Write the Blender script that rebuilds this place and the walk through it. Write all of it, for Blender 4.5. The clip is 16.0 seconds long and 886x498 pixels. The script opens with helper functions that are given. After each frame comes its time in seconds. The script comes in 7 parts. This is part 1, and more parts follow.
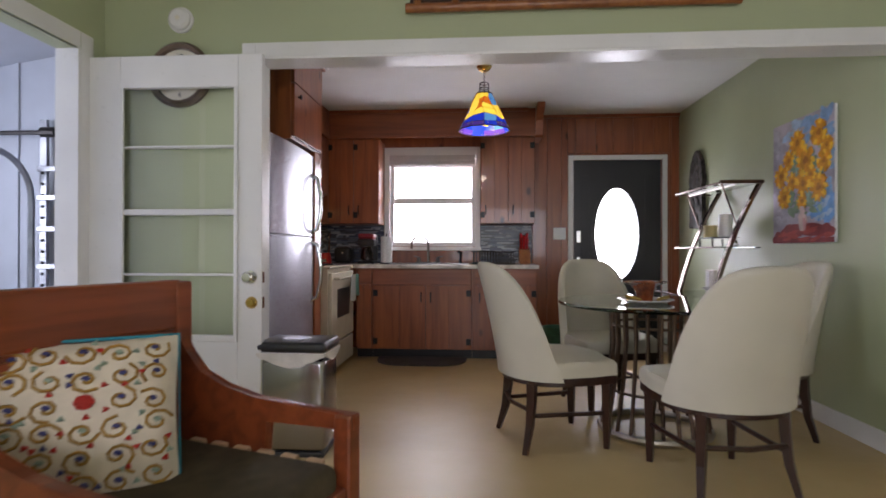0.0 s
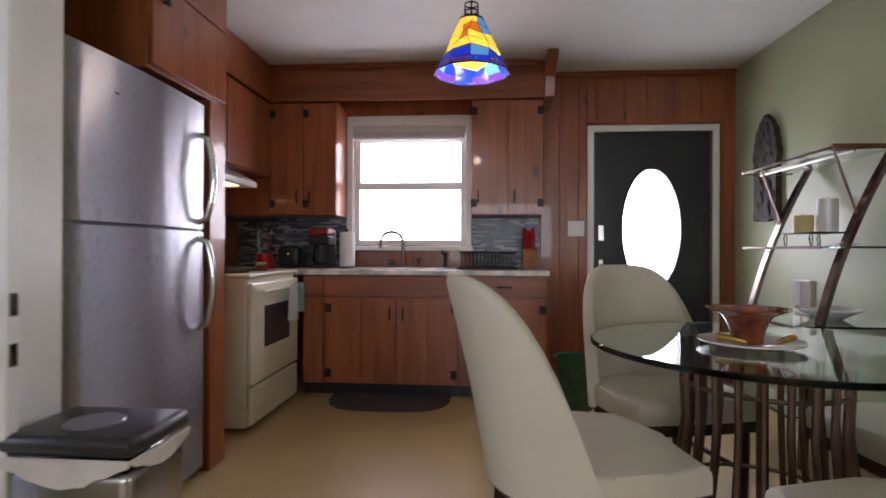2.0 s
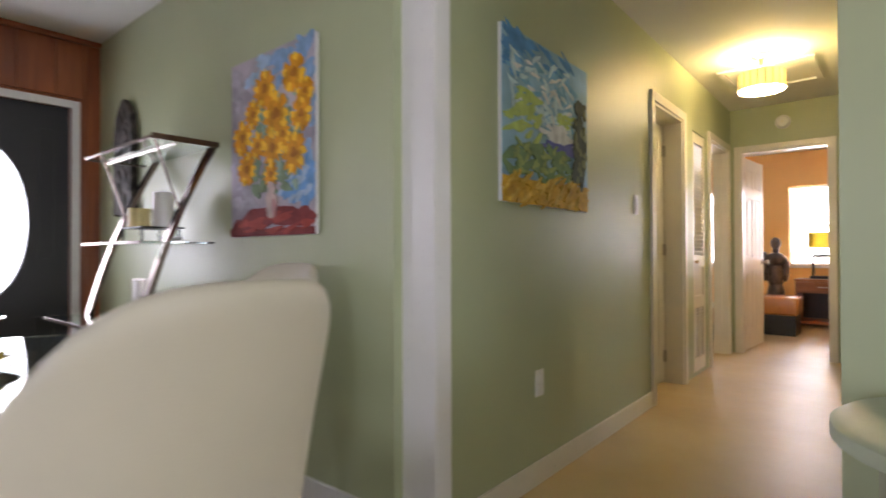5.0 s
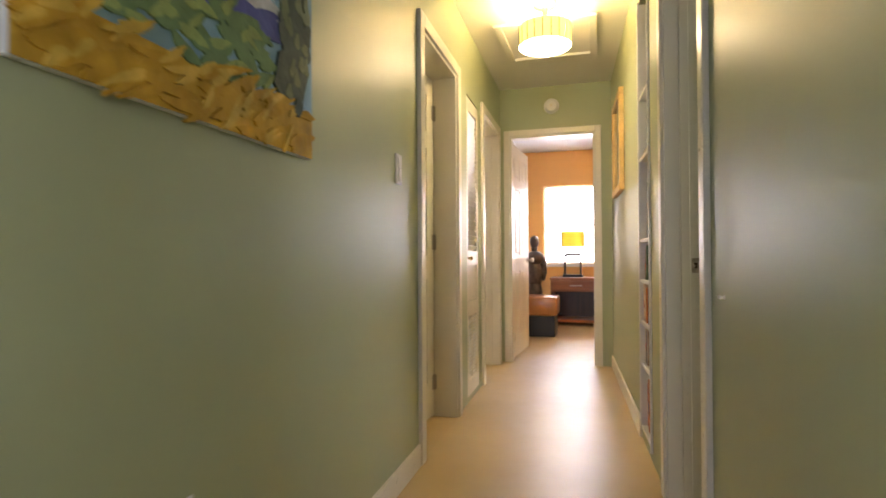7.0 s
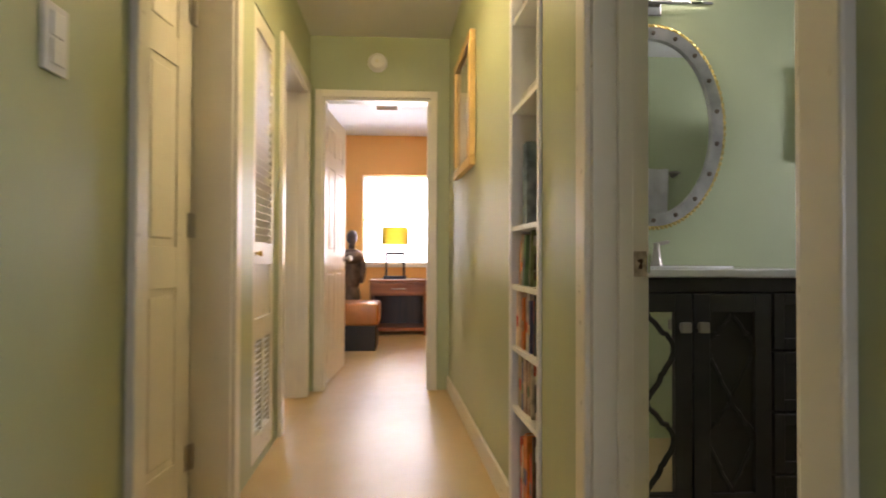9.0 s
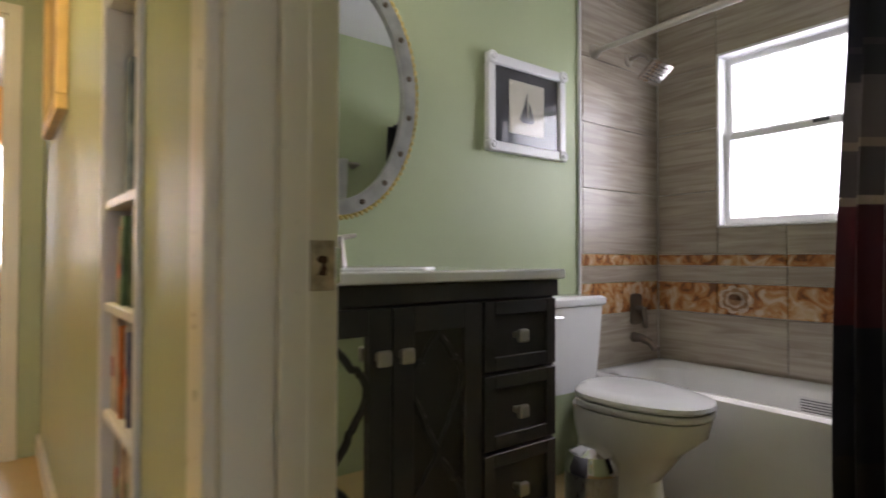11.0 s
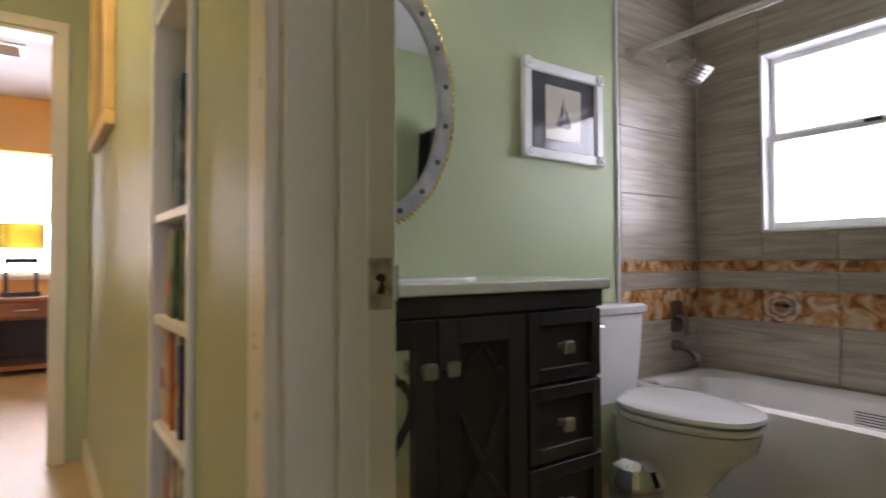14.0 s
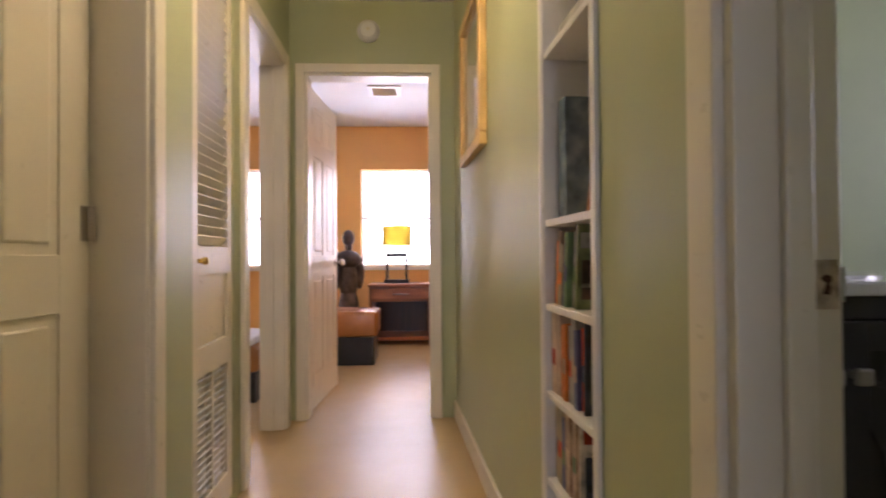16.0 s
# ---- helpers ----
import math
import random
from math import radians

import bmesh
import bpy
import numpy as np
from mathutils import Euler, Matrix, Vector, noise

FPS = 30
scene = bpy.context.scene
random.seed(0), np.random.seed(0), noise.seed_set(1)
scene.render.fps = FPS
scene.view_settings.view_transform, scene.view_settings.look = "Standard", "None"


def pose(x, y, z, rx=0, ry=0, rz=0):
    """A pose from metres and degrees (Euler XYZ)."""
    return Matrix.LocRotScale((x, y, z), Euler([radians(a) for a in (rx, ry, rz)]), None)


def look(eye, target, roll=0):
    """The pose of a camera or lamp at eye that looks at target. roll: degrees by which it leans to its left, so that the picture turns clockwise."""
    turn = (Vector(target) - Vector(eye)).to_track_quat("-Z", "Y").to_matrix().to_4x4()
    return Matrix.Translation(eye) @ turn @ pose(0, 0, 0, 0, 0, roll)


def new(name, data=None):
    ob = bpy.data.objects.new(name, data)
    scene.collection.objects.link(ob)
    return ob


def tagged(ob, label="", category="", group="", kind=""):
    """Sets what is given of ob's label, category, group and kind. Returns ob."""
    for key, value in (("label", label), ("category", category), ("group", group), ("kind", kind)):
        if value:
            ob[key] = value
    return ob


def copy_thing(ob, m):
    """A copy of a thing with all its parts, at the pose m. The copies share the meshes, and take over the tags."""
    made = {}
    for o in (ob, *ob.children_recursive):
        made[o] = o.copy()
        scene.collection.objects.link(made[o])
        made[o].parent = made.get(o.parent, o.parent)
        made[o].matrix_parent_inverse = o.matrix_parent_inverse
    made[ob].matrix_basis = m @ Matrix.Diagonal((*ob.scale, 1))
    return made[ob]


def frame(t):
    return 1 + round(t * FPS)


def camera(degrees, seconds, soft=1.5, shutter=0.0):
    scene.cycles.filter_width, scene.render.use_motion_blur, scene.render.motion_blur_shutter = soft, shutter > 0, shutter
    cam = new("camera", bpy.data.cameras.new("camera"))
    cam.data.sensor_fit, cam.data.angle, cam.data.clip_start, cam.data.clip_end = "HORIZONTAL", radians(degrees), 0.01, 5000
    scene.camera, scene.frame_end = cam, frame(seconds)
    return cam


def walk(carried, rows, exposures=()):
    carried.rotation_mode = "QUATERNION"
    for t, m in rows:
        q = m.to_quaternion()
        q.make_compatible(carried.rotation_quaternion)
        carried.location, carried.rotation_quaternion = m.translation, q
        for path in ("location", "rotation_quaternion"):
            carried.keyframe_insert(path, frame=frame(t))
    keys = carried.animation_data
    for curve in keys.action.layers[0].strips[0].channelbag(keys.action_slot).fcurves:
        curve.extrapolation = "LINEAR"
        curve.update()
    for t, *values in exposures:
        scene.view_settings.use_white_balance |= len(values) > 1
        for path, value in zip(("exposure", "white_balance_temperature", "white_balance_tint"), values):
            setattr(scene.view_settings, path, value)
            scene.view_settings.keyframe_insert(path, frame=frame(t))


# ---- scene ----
cam = camera(78.9, 16.0, 1.7, 0.5)
PATH = [
    (0, (2.085, 1.139, 1.046), (1.945, 3.134, 1.055), 0.1),
    (0.5, (2.098, 1.529, 1.06), (1.928, 3.522, 1.065), 0.1),
    (1, (2.101, 1.9, 1.073), (1.911, 3.891, 1.076), 0.2),
    (1.5, (2.112, 2.223, 1.078), (1.941, 4.216, 1.078), 0.2),
    (2, (2.181, 2.519, 1.057), (2.029, 4.513, 1.063), 0.2),
    (2.5, (2.234, 2.638, 1.035), (2.405, 4.63, 1.041), 0.3),
    (3, (2.226, 2.649, 1.033), (2.798, 4.565, 1.04), 0.2),
    (3.5, (2.247, 2.64, 1.01), (3.135, 4.432, 1.032), 0.4),
    (4, (2.36, 2.588, 1.009), (3.546, 4.199, 1.027), 0.1),
    (4.5, (2.577, 2.615, 1.007), (3.962, 4.057, 1.028), -0.1),
    (5, (2.852, 2.669, 1.023), (4.373, 3.967, 1.041), -0.2),
    (7.3, (4.321, 3.199, 0.959), (6.255, 3.709, 0.983), -0.2),
    (7.5, (4.446, 3.227, 0.955), (6.383, 3.722, 0.977), -0.1),
    (8, (4.743, 3.273, 0.941), (6.703, 3.67, 0.968), 0.3),
    (8.5, (4.98, 3.303, 0.934), (6.977, 3.407, 0.962), 0.3),
    (9, (5.223, 3.302, 0.94), (7.22, 3.187, 0.968), 0.2),
    (9.5, (5.41, 3.286, 0.939), (7.362, 2.854, 0.968), 0.3),
    (10, (5.579, 3.228, 0.932), (7.418, 2.443, 0.967), 0.2),
    (10.2, (5.639, 3.203, 0.934), (7.442, 2.338, 0.968), 0.2),
    (12.3, (6.082, 2.84, 0.927), (7.401, 1.338, 0.966), -0.1),
    (12.5, (6.104, 2.844, 0.916), (7.473, 1.386, 0.96), -0.3),
    (13, (6.072, 2.888, 0.921), (7.538, 1.529, 0.965), 0.1),
    (13.5, (5.962, 2.97, 0.946), (7.497, 1.689, 0.982), -0.0),
    (14, (5.872, 3.065, 0.949), (7.533, 1.952, 0.998), -0.2),
    (14.5, (5.803, 3.139, 0.955), (7.61, 2.282, 0.999), 0.0),
    (15, (5.77, 3.2, 0.959), (7.663, 2.555, 1.0), 0.2),
    (15.5, (5.775, 3.251, 0.953), (7.738, 2.872, 0.992), 0.2),
    (16, (5.812, 3.256, 0.961), (7.81, 3.168, 0.987), -0.4),
]
walk(cam, [(t, look(eye, target, roll)) for t, eye, target, roll in PATH], [(0.0, -0.57, 6500, 24), (2.2, -0.46, 6500, 24), (3.2, -0.40, 6500, 24), (5.0, -0.20, 6500, 24), (7.5, 0.03, 6500, 24), (9.0, -0.15, 6500, 24), (12.5, -0.2, 6500, 24), (14.5, -0.27, 6250, 29), (16.0, -0.40, 6050, 36)])

# ---- light ----
world = bpy.data.worlds.new("world")
scene.world = world
world.use_nodes = True
wn = world.node_tree.nodes
sky = wn.new("ShaderNodeTexSky")
sky.sky_type, sky.sun_disc = "NISHITA", False
sky.sun_elevation, sky.sun_rotation = radians(50), radians(200)
wn["Background"].inputs["Strength"].default_value = 0.12
world.node_tree.links.new(sky.outputs[0], wn["Background"].inputs["Color"])
sun = new("sun", bpy.data.lights.new("sun", "SUN"))
sun.data.energy, sun.data.angle, sun.data.color = 2.5, radians(0.5), (1, 0.95, 0.88)
sun.matrix_world = look((0, -6, 20), (2, 4, 0))


def window_light(name, eye, target, w, h, watts, color=(0.86, 0.93, 1.0)):
    """Daylight from an area lamp, in a window's opening or as fill."""
    lamp = new(name, bpy.data.lights.new(name, "AREA"))
    lamp.data.shape, lamp.data.size, lamp.data.size_y = "RECTANGLE", w, h
    lamp.data.energy, lamp.data.color = watts, color
    lamp.matrix_world = look(eye, target)


window_light("kitchen_window_light", (1.57, 7.16, 1.6), (1.57, 6, 1.6), 1.0, 1.0, 32)
window_light("front_door_light", (3.53, 7.13, 1.24), (3.53, 6, 1.24), 0.5, 1.0, 29)
# Living room windows are unseen; the side one is added to brighten the hall.
window_light("living_window_light", (2.6, -2.62, 1.5), (2.6, 0, 1.5), 2.6, 1.4, 86)
window_light("living_side_window_light", (0.0, -0.8, 1.45), (2, -0.8, 1.45), 1.7, 1.2, 34)
# Porch fill hangs inside closed walls without a window, raised to light the hall.
window_light("porch_light", (-2.6, 3.2, 1.5), (0, 3.2, 1.5), 2.2, 1.4, 130, (0.8, 0.88, 1.0))
window_light("bath_window_light", (6.66, 0.3, 1.5), (6.66, 2, 1.5), 0.9, 0.84, 16)
window_light("bedroom_window_light", (12.37, 3.5, 1.42), (11, 3.5, 1.42), 1.0, 1.2, 130)
window_light("side_room_light", (12.37, 5.45, 1.42), (11, 5.45, 1.42), 1.0, 1.2, 90)


def bulb(name, place, watts, color, radius=0.04):
    lamp = new(name, bpy.data.lights.new(name, "POINT"))
    lamp.data.energy, lamp.data.color, lamp.data.shadow_soft_size = watts, color, radius
    lamp.location = place


bulb("hall_bulb", (7.4, 3.45, 2.37), 26, (1.0, 0.78, 0.34), 0.06)
bulb("pendant_bulb", (2.11, 5.38, 1.95), 4, (1.0, 0.85, 0.6), 0.04)
bulb("vanity_bulb", (7.28, 2.34, 2.09), 5, (1.0, 0.93, 0.8), 0.05)


# ---- materials ----
def mat(name, color, rough=0.5, metal=0.0, var=0.06, scale=6.0, bump=0.0, bump_scale=60.0, coat=0.0, second=None, stretch=(1, 1, 1), spec=0.5):
    """A surface with colour variation at two scales and fine relief."""
    m = bpy.data.materials.new(name)
    m.use_nodes = True
    n, l = m.node_tree.nodes, m.node_tree.links
    b = n["Principled BSDF"]
    b.inputs["Metallic"].default_value, b.inputs["Coat Weight"].default_value = metal, coat
    b.inputs["Specular IOR Level"].default_value = spec
    co = n.new("ShaderNodeTexCoord")
    mp = n.new("ShaderNodeMapping")
    mp.inputs["Scale"].default_value = stretch
    l.new(co.outputs["Object"], mp.inputs[0])
    big, fine = n.new("ShaderNodeTexNoise"), n.new("ShaderNodeTexNoise")
    big.inputs["Scale"].default_value, fine.inputs["Scale"].default_value = scale, bump_scale
    big.inputs["Detail"].default_value, fine.inputs["Detail"].default_value = 5, 3
    l.new(mp.outputs[0], big.inputs["Vector"]), l.new(mp.outputs[0], fine.inputs["Vector"])
    info = n.new("ShaderNodeObjectInfo")
    add = n.new("ShaderNodeMath")
    add.operation = "MULTIPLY_ADD"
    add.inputs[1].default_value = 0.25
    l.new(info.outputs["Random"], add.inputs[0]), l.new(big.outputs[0], add.inputs[2])
    ramp = n.new("ShaderNodeValToRGB")
    lo = [max(0, c * (1 - 2.2 * var)) for c in color]
    hi = [min(1, c * (1 + 1.6 * var)) for c in (second or color)]
    ramp.color_ramp.elements[0].color, ramp.color_ramp.elements[1].color = (*lo, 1), (*hi, 1)
    ramp.color_ramp.elements[0].position, ramp.color_ramp.elements[1].position = 0.35, 0.85
    l.new(add.outputs[0], ramp.inputs[0]), l.new(ramp.outputs[0], b.inputs["Base Color"])
    mr = n.new("ShaderNodeMapRange")
    mr.inputs[3].default_value, mr.inputs[4].default_value = max(0.02, rough - 0.07), min(1, rough + 0.07)
    l.new(fine.outputs[0], mr.inputs[0]), l.new(mr.outputs[0], b.inputs["Roughness"])
    if bump:
        bp = n.new("ShaderNodeBump")
        bp.inputs["Strength"].default_value, bp.inputs["Distance"].default_value = bump, 0.004
        l.new(fine.outputs[0], bp.inputs["Height"]), l.new(bp.outputs[0], b.inputs["Normal"])
    return m


def wood(name, color, dark, rough=0.35, along="Z", scale=3.0, knots=True, coat=0.15):
    """Wood with long grain and, in pine, knots."""
    m = bpy.data.materials.new(name)
    m.use_nodes = True
    n, l = m.node_tree.nodes, m.node_tree.links
    b = n["Principled BSDF"]
    b.inputs["Coat Weight"].default_value = coat
    co, mp, info = n.new("ShaderNodeTexCoord"), n.new("ShaderNodeMapping"), n.new("ShaderNodeObjectInfo")
    mp.inputs["Scale"].default_value = {"Z": (6, 6, 0.5), "X": (0.5, 6, 6), "Y": (6, 0.5, 6)}[along]
    shift = n.new("ShaderNodeVectorMath")
    l.new(info.outputs["Random"], shift.inputs[1])
    shift.operation = "MULTIPLY_ADD"
    shift.inputs[0].default_value, shift.inputs[1].default_value = (7, 13, 19), (0, 0, 0)
    l.new(info.outputs["Random"], shift.inputs[1]), l.new(co.outputs["Object"], shift.inputs[2])
    l.new(shift.outputs[0], mp.inputs[0])
    grain, blot = n.new("ShaderNodeTexNoise"), n.new("ShaderNodeTexNoise")
    grain.inputs["Scale"].default_value, grain.inputs["Detail"].default_value, grain.inputs["Distortion"].default_value = scale, 8, 0.6
    blot.inputs["Scale"].default_value = 1.3
    l.new(mp.outputs[0], grain.inputs["Vector"]), l.new(shift.outputs[0], blot.inputs["Vector"])
    mix = n.new("ShaderNodeMath")
    mix.operation, mix.inputs[1].default_value = "MULTIPLY_ADD", 0.45
    l.new(blot.outputs[0], mix.inputs[0]), l.new(grain.outputs[0], mix.inputs[2])
    ramp = n.new("ShaderNodeValToRGB")
    ramp.color_ramp.elements[0].color, ramp.color_ramp.elements[1].color = (*dark, 1), (*color, 1)
    ramp.color_ramp.elements[0].position, ramp.color_ramp.elements[1].position = 0.5, 0.88
    l.new(mix.outputs[0], ramp.inputs[0])
    out = ramp.outputs[0]
    if knots:
        vor = n.new("ShaderNodeTexVoronoi")
        kp = n.new("ShaderNodeMapping")
        kp.inputs["Scale"].default_value = (1, 1, 0.55)
        l.new(shift.outputs[0], kp.inputs[0]), l.new(kp.outputs[0], vor.inputs["Vector"])
        vor.inputs["Scale"].default_value = 4.2
        kr = n.new("ShaderNodeMapRange")
        kr.inputs[1].default_value, kr.inputs[2].default_value = 0.05, 0.13
        l.new(vor.outputs["Distance"], kr.inputs[0])
        mx = n.new("ShaderNodeMixRGB")
        mx.inputs[1].default_value = (dark[0] * 0.35, dark[1] * 0.3, dark[2] * 0.3, 1)
        l.new(kr.outputs[0], mx.inputs[0]), l.new(out, mx.inputs[2])
        out = mx.outputs[0]
    l.new(out, b.inputs["Base Color"])
    b.inputs["Roughness"].default_value = rough
    bp = n.new("ShaderNodeBump")
    bp.inputs["Strength"].default_value, bp.inputs["Distance"].default_value = 0.25, 0.002
    l.new(grain.outputs[0], bp.inputs["Height"]), l.new(bp.outputs[0], b.inputs["Normal"])
    return m


def glass(name, color=(1, 1, 1), rough=0.0):
    m = bpy.data.materials.new(name)
    m.use_nodes = True
    b = m.node_tree.nodes["Principled BSDF"]
    b.inputs["Base Color"].default_value = (*color, 1)
    b.inputs["Transmission Weight"].default_value, b.inputs["Roughness"].default_value = 1, rough
    b.inputs["IOR"].default_value = 1.45
    return m


def glow(name, color, strength):
    m = bpy.data.materials.new(name)
    m.use_nodes = True
    b = m.node_tree.nodes["Principled BSDF"]
    b.inputs["Base Color"].default_value = (*color, 1)
    b.inputs["Emission Color"].default_value, b.inputs["Emission Strength"].default_value = (*color, 1), strength
    return m


green = mat("sage_green_paint", (0.41, 0.455, 0.285), 0.40, spec=0.42, var=0.03, scale=1.5, bump=0.06, bump_scale=140)
mint = mat("mint_green_paint", (0.42, 0.48, 0.29), 0.5, spec=0.35, var=0.03, scale=1.5, bump=0.06, bump_scale=140)
orange = mat("orange_paint", (0.88, 0.51, 0.17), 0.5, var=0.03, scale=1.5, bump=0.05, bump_scale=140)
white = mat("white_semi_gloss_paint", (0.76, 0.76, 0.76), 0.3, var=0.03, scale=3, bump=0.04, bump_scale=40)
cream = mat("cream_trim_paint", (0.74, 0.70, 0.60), 0.3, var=0.03, scale=3, bump=0.04, bump_scale=40)
ceiling_white = mat("flat_white_ceiling_paint", (0.72, 0.72, 0.70), 0.8, var=0.03, scale=2, bump=0.1, bump_scale=90)
vinyl = mat("tan_vinyl_floor", (0.50, 0.35, 0.15), 0.37, var=0.06, scale=1.2, bump=0.03, bump_scale=9, second=(0.54, 0.40, 0.20))
bath_floor = mat("grey_bath_floor", (0.25, 0.22, 0.19), 0.4, var=0.1, scale=4)
pine = wood("red_stained_knotty_pine", (0.34, 0.096, 0.032), (0.19, 0.048, 0.018), rough=0.3, coat=0.3)
pine_x = wood("red_stained_pine_rail", (0.32, 0.09, 0.032), (0.19, 0.05, 0.019), along="X", knots=False)
dark_wood = wood("espresso_wood", (0.045, 0.016, 0.010), (0.018, 0.007, 0.005), knots=False, rough=0.3)
chair_wood = wood("red_brown_wood", (0.27, 0.062, 0.020), (0.14, 0.028, 0.011), knots=False, along="X", rough=0.3, coat=0.4)
desk_wood = wood("warm_brown_wood", (0.35, 0.13, 0.04), (0.2, 0.065, 0.02), knots=False, along="Y")
steel = mat("brushed_stainless_steel", (0.37, 0.375, 0.41), 0.29, 1.0, var=0.0, scale=1.5, bump=0.0, bump_scale=25, stretch=(1, 30, 1))
steel_b = steel.node_tree.nodes["Principled BSDF"]
steel_b.inputs["Anisotropic"].default_value, steel_b.inputs["Anisotropic Rotation"].default_value = 0.85, 0.25
steel_t = steel.node_tree.nodes.new("ShaderNodeTangent")
steel_t.direction_type, steel_t.axis = "RADIAL", "Z"
steel.node_tree.links.new(steel_t.outputs[0], steel_b.inputs["Tangent"])
sn, sl = steel.node_tree.nodes, steel.node_tree.links
wave_map, wave, wave_bump = sn.new("ShaderNodeMapping"), sn.new("ShaderNodeTexNoise"), sn.new("ShaderNodeBump")
wave_map.inputs["Scale"].default_value = (5, 5, 0.35)
wave.inputs["Scale"].default_value, wave.inputs["Detail"].default_value = 1.6, 1
wave_bump.inputs["Strength"].default_value, wave_bump.inputs["Distance"].default_value = 0.22, 0.02
sl.new(next(q for q in sn if q.bl_idname == "ShaderNodeTexCoord").outputs["Object"], wave_map.inputs[0]), sl.new(wave_map.outputs[0], wave.inputs["Vector"])
sl.new(wave.outputs[0], wave_bump.inputs["Height"]), sl.new(wave_bump.outputs[0], steel_b.inputs["Normal"])
bin_steel = mat("polished_bin_steel", (0.36, 0.35, 0.36), 0.2, 1.0, var=0.0)
chrome = mat("chrome", (0.75, 0.75, 0.76), 0.08, 1.0, var=0.02)
nickel = mat("brushed_nickel", (0.46, 0.42, 0.37), 0.34, 1.0, var=0.0)
dark_nickel = mat("dark_brushed_nickel", (0.20, 0.17, 0.15), 0.36, 1.0, var=0.0)
brass = mat("brass", (0.62, 0.42, 0.12), 0.22, 1.0, var=0.08)
black_metal = mat("black_iron", (0.02, 0.018, 0.018), 0.4, 0.6, var=0.1)
black = mat("black_plastic", (0.015, 0.015, 0.017), 0.35, var=0.1)
black_door = mat("black_painted_door", (0.014, 0.013, 0.016), 0.35, var=0.1, scale=3, bump=0.04)
leather = mat("ivory_leather", (0.56, 0.525, 0.43), 0.48, var=0.05, scale=2.5, bump=0.12, bump_scale=220)
enamel = mat("bisque_enamel", (0.62, 0.57, 0.45), 0.2, var=0.03)
porcelain = mat("white_porcelain", (0.80, 0.80, 0.80), 0.08, var=0.02, coat=0.3)
vanity_paint = mat("espresso_vanity_paint", (0.030, 0.026, 0.023), 0.4, var=0.12, scale=5, bump=0.03)
pane_glass = glass("clear_glass")
table_glass = glass("green_edged_glass", (0.80, 0.93, 0.88))
mirror_mat = mat("mirror_silver", (0.86, 0.88, 0.88), 0.01, 1.0, var=0.0)
mirror_mat.node_tree.nodes["Principled BSDF"].inputs["Roughness"].default_value = 0.0
for link in list(mirror_mat.node_tree.nodes["Principled BSDF"].inputs["Roughness"].links):
    mirror_mat.node_tree.links.remove(link)
laminate = mat("marbled_laminate", (0.50, 0.44, 0.38), 0.25, var=0.25, scale=9, second=(0.62, 0.58, 0.53))
cotton = mat("white_terry_cotton", (0.78, 0.78, 0.77), 0.95, var=0.04, scale=12, bump=0.6, bump_scale=400)


# ---- building helpers ----
def part(name, bm, material, parent=None, label="", smooth=False):
    """Links a bmesh as one mesh object, under a thing or a part."""
    me = bpy.data.meshes.new(name)
    bmesh.ops.recalc_face_normals(bm, faces=bm.faces)
    bm.to_mesh(me)
    bm.free()
    me.materials.append(material)
    if smooth:
        me.polygons.foreach_set("use_smooth", [True] * len(me.polygons))
        try:
            me.set_sharp_from_angle(angle=radians(38))
        except AttributeError:
            pass
    ob = new(name, me)
    if parent is not None:
        ob.parent = parent
    if label:
        ob["label"] = label
    return ob


def thing(name, m, label, category, group=""):
    """An Empty at the base of a thing."""
    ob = new(name)
    ob.matrix_basis = m
    return tagged(ob, label, category, group)


def structure(ob, label="", category=""):
    return tagged(ob, label, category, "", "structure")


def box(x0, x1, y0, y1, z0, z1, bevel=0.0, bm=None, seg=2):
    own = bmesh.new()
    r = bmesh.ops.create_cube(own, size=1)
    for v in r["verts"]:
        v.co = Vector(((x0 + x1) / 2 + v.co.x * (x1 - x0), (y0 + y1) / 2 + v.co.y * (y1 - y0), (z0 + z1) / 2 + v.co.z * (z1 - z0)))
    if bevel:
        bmesh.ops.bevel(own, geom=own.edges[:], offset=min(bevel, 0.45 * min(abs(x1 - x0), abs(y1 - y0), abs(z1 - z0))), segments=seg, affect="EDGES", profile=0.5)
    if bm is None:
        return own
    return join(bm, own)


def join(bm, other):
    """Moves the faces of other into bm."""
    vmap = {v: bm.verts.new(v.co) for v in other.verts}
    for fc in other.faces:
        bm.faces.new([vmap[v] for v in fc.verts])
    other.free()
    return bm


def moved(bm, m):
    bmesh.ops.transform(bm, matrix=m, verts=bm.verts)
    return bm


def lathe(profile, seg=32, bm=None, center=(0, 0)):
    """A body of revolution about z, from (radius, z) pairs."""
    own = bmesh.new()
    rings = []
    for r, z in profile:
        if r < 1e-5:
            rings.append([own.verts.new((center[0], center[1], z))])
        else:
            rings.append([own.verts.new((center[0] + r * math.cos(2 * math.pi * i / seg), center[1] + r * math.sin(2 * math.pi * i / seg), z)) for i in range(seg)])
    for a, b in zip(rings, rings[1:]):
        for i in range(seg):
            j = (i + 1) % seg
            if len(a) == 1 and len(b) > 1:
                own.faces.new((a[0], b[i], b[j]))
            elif len(b) == 1 and len(a) > 1:
                own.faces.new((a[i], a[j], b[0]))
            elif len(a) > 1:
                own.faces.new((a[i], a[j], b[j], b[i]))
    return own if bm is None else join(bm, own)


